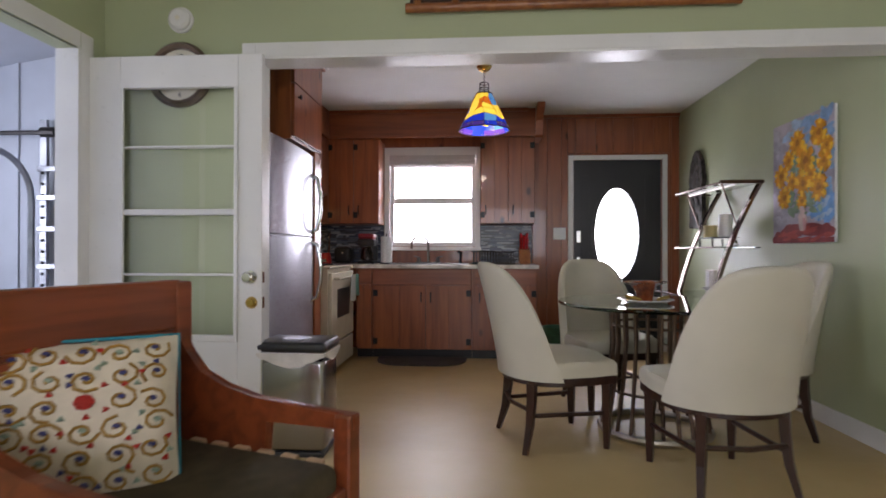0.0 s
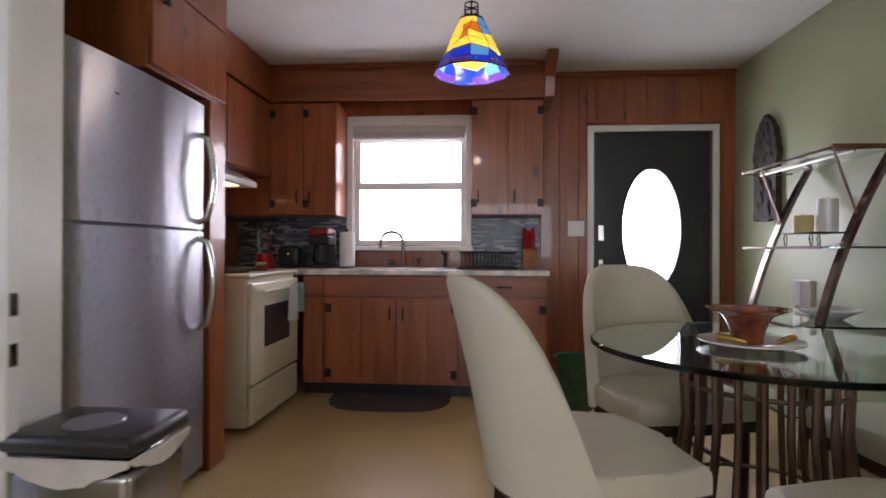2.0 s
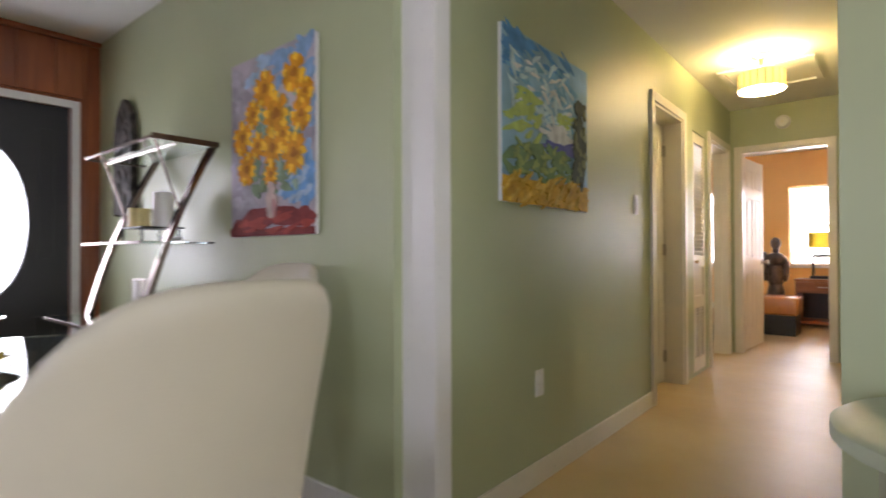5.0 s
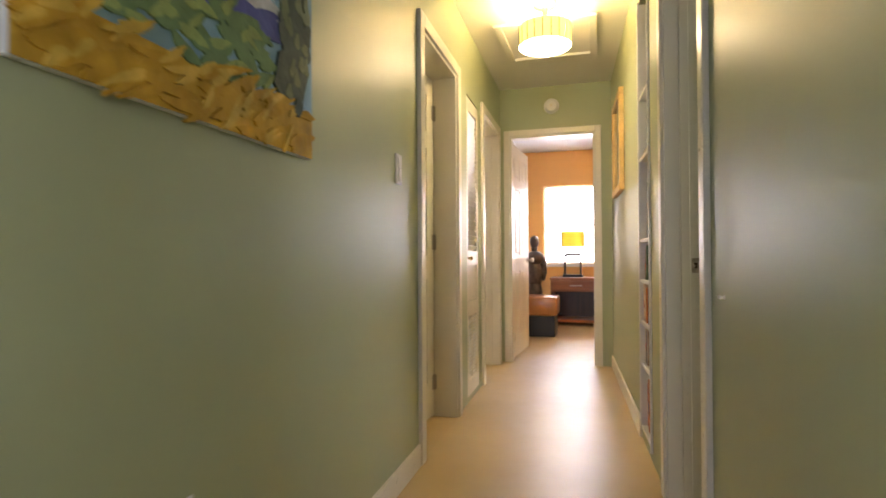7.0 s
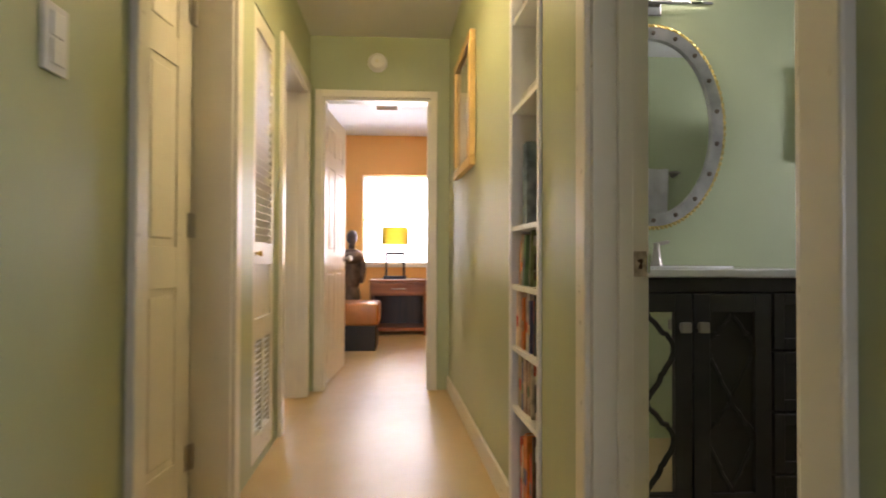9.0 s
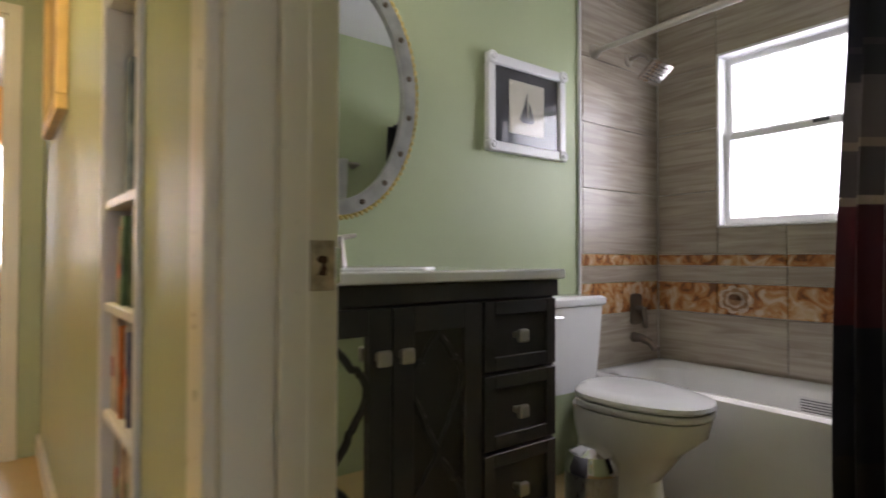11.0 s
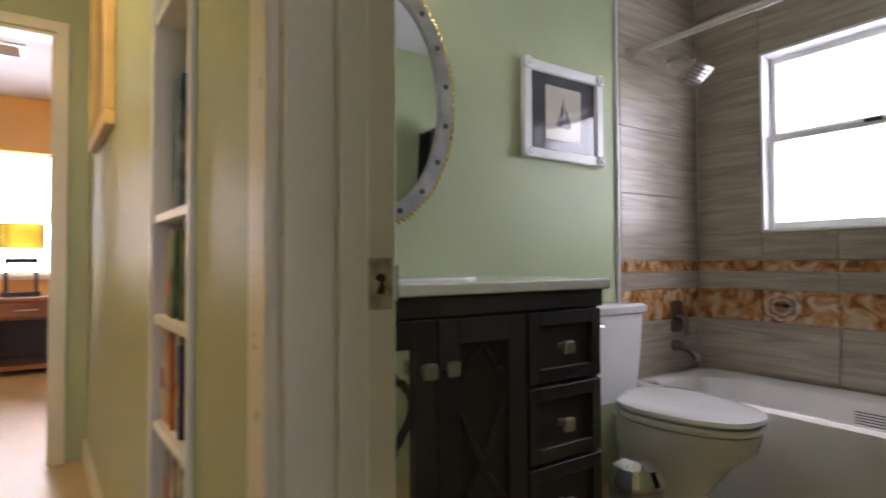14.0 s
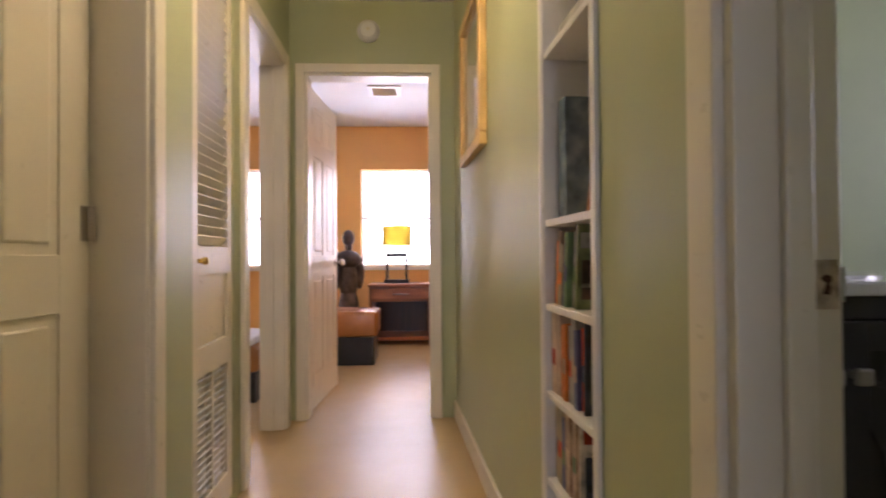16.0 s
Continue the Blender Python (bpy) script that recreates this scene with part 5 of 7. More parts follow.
for a, ln in ((0.6, 0.06), (2.2, 0.09)):
    wpart("clock_hand", tube([(0.49, 3.888, 1.98), (0.49 + ln * math.cos(a), 3.888, 1.98 + ln * math.sin(a))], 0.003, 5), black, ck)


def smoke_detector(m):
    c = thing("smoke_detector", m, "round white smoke detector on the wall", "smoke detector", "smoke detectors")
    part("base", lathe([(0, 0), (0.068, 0), (0.068, 0.012), (0.06, 0.014)], 28), white, c, "", True)
    part("cover", lathe([(0.06, 0.014), (0.058, 0.03), (0.045, 0.042), (0, 0.044)], 28), white, c, "", True)
    part("test_button", lathe([(0.012, 0.044), (0.011, 0.047), (0, 0.048)], 14), cream, c, "", True)
    return c


sd = smoke_detector(pose(0.49, 3.904, 2.275, 90, 0, 0))
copy_thing(sd, pose(HALL_END - 0.001, 3.55, 2.305, 0, -90, 0))

gd = thing("glass_door", pose(0.47, 3.78, 0), "white wooden door with ladder-barred glass, swung open", "door")
fr_bm = box(0.01, 0.205, 3.762, 3.80, 0.02, 2.05, 0.004)
box(0.832, 0.957, 3.762, 3.80, 0.02, 2.05, 0.004, fr_bm)
box(0.205, 0.832, 3.762, 3.80, 1.885, 2.05, 0.004, fr_bm)
box(0.205, 0.832, 3.762, 3.80, 0.02, 0.585, 0.004, fr_bm)
wpart("leaf", fr_bm, white, gd)
for z, w in ((1.58, 0.011), (1.245, 0.030), (0.925, 0.012), (0.60, 0.03)):
    wpart("glazing_bar", box(0.205, 0.832, 3.758, 3.80, z - w / 2, z + w / 2, 0.004), white, gd)
bm = bmesh.new()
for a in ((0.205, 0.225, 0.585, 1.885), (0.812, 0.832, 0.585, 1.885)):
    box(a[0], a[1], 3.755, 3.77, a[2], a[3], 0.004, bm)
wpart("stop_bead", bm, white, gd)
gp = wpart("pane", box(0.205, 0.832, 3.785, 3.789, 0.585, 1.885), pane_glass, gd)
gp.visible_shadow = False
knob = wpart("door_knob", moved(lathe([(0, 0.065), (0.022, 0.064), (0.03, 0.052), (0.026, 0.038), (0.012, 0.028), (0.012, 0.012), (0.033, 0.01), (0.034, 0.0), (0, 0)], 24), pose(0.903, 3.762, 0.915, 90, 0, 0)), chrome, gd, "faceted chrome knob", True)
wpart("deadbolt", moved(lathe([(0, 0.022), (0.018, 0.022), (0.026, 0.015), (0.031, 0.0), (0, 0)], 24), pose(0.905, 3.762, 0.785, 90, 0, 0)), brass, gd, "brass deadbolt", True)
for z in (0.915, 0.785):
    wpart("latch_plate", box(0.956, 0.959, 3.768, 3.794, z - 0.03, z + 0.03, 0.001), chrome, gd)
gd.location.x += 0.022
gd.location.y += 0.03
casing("casing_porch_door", wall_frame((0.06, -2.6), (0.06, 4.03)) @ Matrix.Diagonal((1, -1, 1, 1)), 5.35, 6.33, 2.07, 0.09, 0.02, white, "white casing of the porch doorway")
structure(part("porch_jamb", box(-0.062, 0.062, 3.712, 3.7285, 0, 2.07), white), "white jamb of the porch doorway", "trim")

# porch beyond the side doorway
# White siding set to a bluish grey to offset the strong porch fill.
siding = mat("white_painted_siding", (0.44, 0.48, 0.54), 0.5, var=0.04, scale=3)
structure(part("floor_porch", box(-2.9, -0.06, 1.6, 5.4, -0.12, -0.02), mat("grey_concrete", (0.32, 0.32, 0.33), 0.7, var=0.2, scale=5, bump=0.3)), "grey concrete porch floor", "floor")
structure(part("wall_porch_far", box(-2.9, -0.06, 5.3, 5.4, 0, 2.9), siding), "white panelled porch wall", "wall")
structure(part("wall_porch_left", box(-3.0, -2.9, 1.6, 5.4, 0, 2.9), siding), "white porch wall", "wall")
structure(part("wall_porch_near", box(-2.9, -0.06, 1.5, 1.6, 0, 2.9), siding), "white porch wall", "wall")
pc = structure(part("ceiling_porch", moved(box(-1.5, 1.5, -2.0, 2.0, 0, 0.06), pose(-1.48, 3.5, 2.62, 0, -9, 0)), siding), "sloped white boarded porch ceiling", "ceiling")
for i in range(8):
    b = part("siding_batten", box(-2.8 + i * 0.36, -2.77 + i * 0.36, 5.285, 5.3, 0, 2.6, 0.003), siding)
    b.parent = bpy.data.objects["wall_porch_far"]
gt = thing("garage_door_track", pose(-0.6, 5.0, 0), "galvanised garage door track with rollers", "track")
galv = mat("galvanised_steel", (0.35, 0.37, 0.40), 0.4, 0.9, var=0.15)
pts = [(-0.75, 5.2, 0.0), (-0.75, 5.2, 1.45)] + [(-0.75 - 0.0, 5.2 - 0.35 * (1 - math.cos(a)), 1.45 + 0.35 * math.sin(a)) for a in [k * math.pi / 16 for k in range(1, 9)]] + [(-0.75, 3.0, 1.86)]
wpart("rail", tube(pts, 0.025, 6), galv, gt, "", True)
wpart("upright", box(-0.70, -0.64, 5.22, 5.25, 0, 2.1, 0.003), galv, gt)
for z in (0.9, 1.2, 1.45, 1.68):
    wpart("bracket", box(-0.70, -0.35, 5.19, 5.22, z, z + 0.04, 0.003), galv, gt)
wpart("torsion_bar", tube([(-1.6, 5.15, 1.98), (0.1, 5.15, 1.98)], 0.018, 8), black_metal, gt)
wpart("spring", tube([(-0.62, 5.15, 1.98), (-0.50, 5.15, 1.98)], 0.04, 10), black_metal, gt)

gt.location.x -= 0.75
for k in range(14):
    wpart("bolt", moved(lathe([(0.012, 0), (0.012, 0.01), (0, 0.012)], 8), pose(-1.42, 5.219, 0.5 + 0.09 * k, 90, 0, 0)), black_metal, gt)

# armchair with cushion
ac = thing("armchair", pose(1.31, 2.41, 0, 0, 0, -108), "red-brown wooden armchair with an olive seat cushion", "armchair")
part("back_panel", box(-0.27, 0.27, -0.315, -0.285, 0.40, 0.80, 0.006), chair_wood, ac)
part("top_rail", box(-0.31, 0.31, -0.325, -0.275, 0.80, 0.955, 0.012), chair_wood, ac)
part("back_moulding", box(-0.27, 0.27, -0.285, -0.275, 0.755, 0.785, 0.004), chair_wood, ac)
for s in (-1, 1):
    part("back_post", box(s * 0.31 - 0.03, s * 0.31 + 0.03, -0.325, -0.27, 0, 0.95, 0.008), chair_wood, ac)
    part("front_post", box(s * 0.31 - 0.028, s * 0.31 + 0.028, 0.30, 0.355, 0, 0.60, 0.008), chair_wood, ac)
    arm = prism([(-0.28, 0.42), (-0.28, 0.80), (-0.25, 0.73), (-0.19, 0.67), (-0.10, 0.635), (0.02, 0.615), (0.36, 0.60), (0.36, 0.555), (0.06, 0.555), (0.06, 0.42)], 0.035, pose(s * 0.31 + 0.0175, 0, 0, 0, 0, 90), 0.005)
    part("arm", arm, chair_wood, ac)
    part("side_rail", box(s * 0.31 - 0.018, s * 0.31 + 0.018, -0.27, 0.30, 0.36, 0.42, 0.006), chair_wood, ac)
part("front_rail", box(-0.28, 0.28, 0.31, 0.345, 0.33, 0.41, 0.006), chair_wood, ac)
part("seat_cushion", box(-0.28, 0.28, -0.27, 0.33, 0.37, 0.475, 0.035, None, 4), mat("olive_brown_fabric", (0.065, 0.048, 0.025), 0.9, var=0.15, scale=20, bump=0.6, bump_scale=350), ac, "olive brown seat cushion", True)
for i in range(6):
    part("cord_wrap", box(-0.285, -0.262, -0.2 + i * 0.085, -0.15 + i * 0.085, 0.455, 0.476, 0.004), mat("tan_cord", (0.5, 0.33, 0.2), 0.8), ac)


def cushion(m, w, h, t, label):
    c = thing("throw_pillow", m, label, "pillow")
    bm = bmesh.new()
    n = 20
    g = {}
    for s in (0, 1):
        for j in range(n + 1):
            for i in range(n + 1):
                u, v = -1 + 2 * i / n, -1 + 2 * j / n
                puff = t * (max(0, 1 - u ** 4) * max(0, 1 - v ** 4)) ** 0.5
                pinch = 1 - 0.05 * (1 - abs(u)) * abs(v) ** 3 - 0.0
                g[s, i, j] = bm.verts.new((u * w / 2 * (1 - 0.05 * (1 - v * v)), (-puff if s == 0 else puff) / 2, h / 2 + v * h / 2 * (1 - 0.05 * (1 - u * u))))
    for s in (0, 1):
        for j in range(n):
            for i in range(n):
                q = [g[s, i, j], g[s, i + 1, j], g[s, i + 1, j + 1], g[s, i, j + 1]]
                bm.faces.new(q if s == 0 else q[::-1])
    bmesh.ops.remove_doubles(bm, verts=bm.verts, dist=0.0005)
    part("cover", bm, mat("cream_embroidered_cotton", (0.66, 0.58, 0.47), 0.9, var=0.06, scale=20, bump=0.5, bump_scale=300), c, "", True)

    def surf(u, v):
        return (u * w / 2 * 0.96, -t * (max(0, 1 - u ** 4) * max(0, 1 - v ** 4)) ** 0.5 / 2 - 0.003, h / 2 + v * h / 2 * 0.96)
    pk = random.Random(8)
    cols = {"ochre": mat("ochre_thread", (0.36, 0.20, 0.04), 0.8), "red": mat("red_thread", (0.45, 0.03, 0.02), 0.8), "navy": mat("navy_thread", (0.05, 0.05, 0.16), 0.8), "sage": mat("sage_thread", (0.28, 0.35, 0.28), 0.8)}
    bags = {k: bmesh.new() for k in cols}
    for r in range(6):
        for q in range(6):
            u0, v0 = -0.78 + 0.312 * q + pk.uniform(-0.03, 0.03), -0.78 + 0.312 * r + pk.uniform(-0.03, 0.03)
            if (r, q) == (3, 3):
                for i in range(8):
                    a = i * math.pi / 4
                    tube([surf(u0, v0), surf(u0 + 0.09 * math.cos(a), v0 + 0.09 * math.sin(a))], [0.012, 0.006], 6, bags["red"])
                continue
            sg = pk.choice((-1, 1))
            ph = pk.uniform(0, 6)
            tube([surf(u0 + 0.017 * k * math.cos(ph + sg * k * 0.75) * 0.75, v0 + 0.017 * k * math.sin(ph + sg * k * 0.75) * 0.75) for k in range(1, 13)], 0.0042, 5, bags["ochre"])
            tube([surf(u0 + 0.018 * math.cos(a), v0 + 0.03 * math.sin(a)) for a in (0, 1, 2, 3)], 0.007, 6, bags[pk.choice(("navy", "sage", "navy"))])
            for _ in range(2):
                a, rr_ = pk.uniform(0, 6.28), 0.165
                uu, vv = u0 + rr_ * math.cos(a), v0 + rr_ * math.sin(a)
                if max(abs(uu), abs(vv)) < 0.92:
                    tube([surf(uu, vv), surf(uu + 0.04 * math.cos(a + 1), vv + 0.04 * math.sin(a + 1)), surf(uu + 0.05 * math.cos(a + 2), vv + 0.05 * math.sin(a + 2))], [0.003, 0.008, 0.003], 6, bags[pk.choice(("red", "navy", "sage", "red"))])
    for k, b in bags.items():
        tagged(part("embroidery", b, cols[k], c, k + " embroidery"), kind="stuff")
    edge = [(-1, -1), (1, -1), (1, 1), (-1, 1), (-1, -1)]
    part("piping", tube([(u * w / 2 * 0.985, 0, h / 2 + v * h / 2 * 0.985) for u, v in edge], 0.006, 6), mat("teal_piping", (0.02, 0.22, 0.30), 0.8), c, "teal piped edge")
    return c


cushion(pose(1.115, 2.33, 0.437, -20, 0, 32), 0.50, 0.405, 0.14, "cream pillow embroidered with scrolls and a teal edge")

tbl = thing("side_table", pose(3.94, 2.50, 0), "round grey-green painted side table", "side table")
sage_paint = mat("grey_green_paint", (0.36, 0.40, 0.30), 0.4, var=0.08, scale=5)
wpart("tabletop", lathe([(0, 0.725), (0.24, 0.725), (0.262, 0.735), (0.262, 0.757), (0.25, 0.765), (0, 0.765)], 48, None, (3.94, 2.50)), sage_paint, tbl, "", True)
wpart("drum", lathe([(0, 0.02), (0.20, 0.02), (0.20, 0.724), (0, 0.724)], 36, None, (3.94, 2.50)), sage_paint, tbl, "", True)
gpl = thing("glass_plate", pose(3.92, 2.56, 0.765), "green glass plate on the side table", "plate")
wpart("plate", lathe([(0, 0.766), (0.07, 0.766), (0.12, 0.785), (0.12, 0.789), (0.07, 0.772), (0, 0.772)], 36, None, (3.92, 2.56)), glass("green_glass", (0.30, 0.70, 0.35)), gpl, "", True)

# ---- hall ----
structure(part("baseboard_hall_left", moved(box(0.0, 2.22, -0.014, 0.0, 0, 0.10, 0.003), LF), cream), "cream baseboard along the hall", "baseboard")
RF = wall_frame(R0, R1)
structure(part("baseboard_hall_right", moved(box(0.0, 1.85, -0.014, 0.0, 0, 0.10, 0.003), RF), cream), "cream baseboard along the hall", "baseboard")
structure(part("baseboard_hall_right_near", moved(box(3.32, 4.83, -0.014, 0.0, 0, 0.10, 0.003), RF), cream), "cream baseboard along the hall", "baseboard")
casing("casing_closet_door", LF, 2.29, 3.0, 2.06, 0.065, 0.02, cream, "cream casing of a hall door")
casing("casing_side_room", LF, 3.87, 4.60, 2.05, 0.07, 0.02, cream, "cream casing of the side room doorway")
EF = wall_frame((HALL_END, 4.15), (HALL_END, 2.9))
casing("casing_end_door", EF, 0.22, 0.972, 2.055, 0.052, 0.02, cream, "cream casing of the bedroom door")
casing("casing_bath_door", RF, 2.605, 3.235, 2.05, 0.06, 0.018, cream, "cream casing of the bathroom door")
for m_, s0, s1, top, th, lb in ((LF, 2.29, 3.0, 2.06, 0.19, "closet"), (LF, 3.87, 4.60, 2.05, 0.13, "side_room"), (RF, 2.605, 3.235, 2.05, 0.127, "bath"), (EF, 0.22, 0.972, 2.055, 0.115, "bedroom")):
    j = thing("jamb_" + lb, m_, "cream painted door jamb", "trim")
    j["kind"] = "structure"
    part("side_jamb", box(s0, s0 + 0.018, -0.005, th, 0, top - 0.018, 0.002), cream, j)
    part("side_jamb", box(s1 - 0.018, s1, -0.005, th, 0, top - 0.018, 0.002), cream, j)
    part("head_jamb", box(s0, s1, -0.005, th, top - 0.018, top, 0.002), cream, j)
    if lb in ("bath", "side_room"):
        part("door_stop", box(s0 + 0.018, s0 + 0.03, 0.05, 0.085, 0, top - 0.02, 0.003), cream, j)
        part("door_stop", box(s1 - 0.03, s1 - 0.018, 0.05, 0.085, 0, top - 0.02, 0.003), cream, j)


def panel_door(name, m, w, h, label, hinge_side, knob_side):
    """A six-panel door leaf from x = 0 to w, its faces at y = 0 and 0.035."""
    d = thing(name, m, label, "door")
    d["kind"] = "structure"
    part("leaf", box(0, w, 0.006, 0.029, 0.01, h, 0.002), cream, d)
    st_, cols_ = 0.10, ((0.10, w / 2 - 0.05), (w / 2 + 0.05, w - 0.10))
    fr_ = bmesh.new()
    for y0, y1 in ((0.0, 0.006), (0.029, 0.035)):
        box(0, st_, y0, y1, 0.01, h, 0.001, fr_, 1), box(w - st_, w, y0, y1, 0.01, h, 0.001, fr_, 1), box(w / 2 - 0.05, w / 2 + 0.05, y0, y1, 0.22, h - 0.11, 0.001, fr_, 1)
        for z0, z1 in ((0.01, 0.22), (0.83, 0.97), (1.60, 1.70), (h - 0.11, h)):
            box(st_, w - st_, y0, y1, z0, z1, 0.001, fr_, 1)
    part("stiles_and_rails", fr_, cream, d)
    for a, b in cols_:
        for z0, z1 in ((0.22, 0.83), (0.97, 1.60), (1.70, h - 0.11)):
            part("raised_panel", box(a + 0.025, b - 0.025, 0.001, 0.034, z0 + 0.025, z1 - 0.025, 0.007, None, 2), cream, d)
    for z in (0.21, 1.05, 1.83):
        part("hinge", tube([(0.0 if hinge_side < 0 else w, -0.006, z - 0.045), (0.0 if hinge_side < 0 else w, -0.006, z + 0.045)], 0.009, 8), nickel, d, "", True)
        part("hinge_leaf", box(0.0, 0.03, -0.002, 0.0, z - 0.045, z + 0.045) if hinge_side < 0 else box(w - 0.03, w, -0.002, 0, z - 0.045, z + 0.045), nickel, d)
    kx = w - 0.07 if knob_side > 0 else 0.07
    part("knob", moved(lathe([(0, 0.07), (0.02, 0.069), (0.028, 0.055), (0.022, 0.04), (0.011, 0.03), (0.011, 0.01), (0.03, 0.006), (0.03, 0), (0, 0)], 20), pose(kx, 0.0, 0.92, 90, 0, 0)), nickel, d, "", True)
    part("knob", moved(lathe([(0, 0.07), (0.02, 0.069), (0.028, 0.055), (0.022, 0.04), (0.011, 0.03), (0.011, 0.01), (0.03, 0.006), (0.03, 0), (0, 0)], 20), pose(kx, 0.035, 0.92, -90, 0, 0)), nickel, d, "", True)
    return d


panel_door("door_closet", LF @ pose(2.975, 0.135, 0, 0, 0, -7) @ pose(-0.665, 0, 0), 0.665, 2.03, "cream six-panel door in the hall, slightly ajar", 1, -1)
panel_door("door_bedroom", pose(HALL_END + 0.12, 3.925, 0, 0, 0, -4), 0.735, 2.02, "cream six-panel bedroom door, standing open", -1, 1)

lv = thing("louvre_door", LF @ pose(3.30, 0, 0), "cream louvred closet door with a vent grille", "door")
lv["kind"] = "structure"
w = 0.41
bm = box(0, 0.055, 0.004, 0.034, 0.03, 2.035, 0.002)
box(w - 0.055, w, 0.004, 0.034, 0.03, 2.035, 0.002, bm)
for z0, z1 in ((0.03, 0.14), (0.56, 0.66), (0.90, 1.0), (1.95, 2.035)):
    box(0.055, w - 0.055, 0.004, 0.034, z0, z1, 0.002, bm)
part("frame", bm, cream, lv)
part("panel", box(0.055, w - 0.055, 0.014, 0.026, 0.66, 0.90, 0.002), cream, lv)
part("backing", box(0.05, w - 0.05, 0.032, 0.036, 0.1, 1.97), cream, lv)
for i in range(27):
    part("slat", moved(box(0.055, w - 0.055, -0.003, 0.003, -0.019, 0.019, 0.001, None, 1), pose(0, 0.018, 1.022 + i * 0.0345, 38, 0, 0)), cream, lv)
for k in (0, 1):
    g0 = 0.06 + k * 0.15
    for i in range(16):
        part("grille_bar", moved(box(g0, g0 + 0.135, -0.002, 0.002, -0.009, 0.009), pose(0, 0.016, 0.155 + i * 0.0255, 35, 0, 0)), white, lv)
part("grille_mullion", box(0.195, 0.21, 0.006, 0.03, 0.14, 0.56, 0.002), cream, lv)
part("knob", moved(lathe([(0, 0.03), (0.012, 0.028), (0.014, 0.018), (0.007, 0.008), (0.009, 0), (0, 0)], 14), pose(0.06, 0.004, 0.95, 90, 0, 0)), brass, lv, "small brass knob", True)
shs = thing("switch_plate_hall", LF @ pose(1.95, 0, 1.27), "white double rocker switch plate", "switch")
part("plate", box(-0.035, 0.035, -0.007, -0.001, -0.005, 0.12, 0.002), white, shs)
part("rocker", box(-0.016, 0.016, -0.011, -0.007, 0.06, 0.105, 0.002), white, shs)
part("rocker", box(-0.016, 0.016, -0.011, -0.007, 0.01, 0.055, 0.002), white, shs)
ol = thing("wall_outlet", LF @ pose(0.70, 0, 0.385), "white wall outlet above the baseboard", "outlet")
part("plate", box(-0.036, 0.036, -0.007, -0.001, 0, 0.118, 0.002), white, ol)
part("socket", box(-0.017, 0.017, -0.010, -0.007, 0.066, 0.1, 0.002), white, ol)
part("socket", box(-0.017, 0.017, -0.010, -0.007, 0.018, 0.052, 0.002), white, ol)
hk = thing("wall_hook", RF @ pose(3.42, 0, 0.86), "small white wall hook", "hook")
part("hook", moved(lathe([(0, 0.016), (0.005, 0.014), (0.0055, 0.009), (0.003, 0.005), (0.006, 0), (0, 0)], 14), pose(0, 0, 0, 90, 0, 0)), white, hk, "", True)

hl = thing("ceiling_lamp", pose(7.4, 3.45, 2.49), "lit drum ceiling lamp with a pale ribbed shade", "ceiling lamp")
wpart("canopy", lathe([(0, 2.4885), (0.07, 2.4885), (0.07, 2.465), (0.02, 2.455), (0.012, 2.40), (0, 2.40)], 24, None, (7.4, 3.45)), nickel, hl, "", True)
lit_shade = glow("lit_cream_shade", (1.0, 0.80, 0.26), 1.15)
rib_metal = mat("olive_bronze", (0.20, 0.18, 0.06), 0.4, 0.4)
for k in range(20):
    a0, a1 = 2 * math.pi * k / 20 + 0.01, 2 * math.pi * (k + 1) / 20 - 0.01
    bm = bmesh.new()
    vs = [[bm.verts.new((7.4 + r * math.cos(a), 3.45 + r * math.sin(a), z)) for a, z in ((a0, 2.225), (a1, 2.225), (a1, 2.345), (a0, 2.345))] for r in (0.155, 0.151)]
    bm.faces.new(vs[0]), bm.faces.new(vs[1][::-1])
    for i in range(4):
        bm.faces.new((vs[0][i], vs[0][(i + 1) % 4], vs[1][(i + 1) % 4], vs[1][i]))
    wpart("shade_pleat", bm, lit_shade, hl)
    wpart("rib", tube([(7.4 + 0.156 * math.cos(a0), 3.45 + 0.156 * math.sin(a0), z) for z in (2.226, 2.344)], 0.003, 5), rib_metal, hl)
dif = wpart("diffuser", lathe([(0, 2.214), (0.150, 2.219), (0.154, 2.224), (0, 2.222)], 40, None, (7.4, 3.45)), glow("lit_white_diffuser", (1.0, 0.80, 0.42), 50.0), hl, "", True)
wpart("finial", lathe([(0, 2.194), (0.012, 2.2), (0.014, 2.21), (0, 2.214)], 14, None, (7.4, 3.45)), nickel, hl, "", True)
ah = thing("attic_hatch", pose(8.0, 3.47, 2.49), "white trimmed attic hatch in the hall ceiling", "hatch")
ah["kind"] = "structure"
for a in ((7.62, 8.32, 3.15, 3.20), (7.62, 8.32, 3.76, 3.81), (7.62, 7.67, 3.20, 3.76), (8.27, 8.32, 3.20, 3.76)):
    wpart("trim", box(a[0], a[1], a[2], a[3], 2.472, 2.4895, 0.003), ceiling_white, ah)

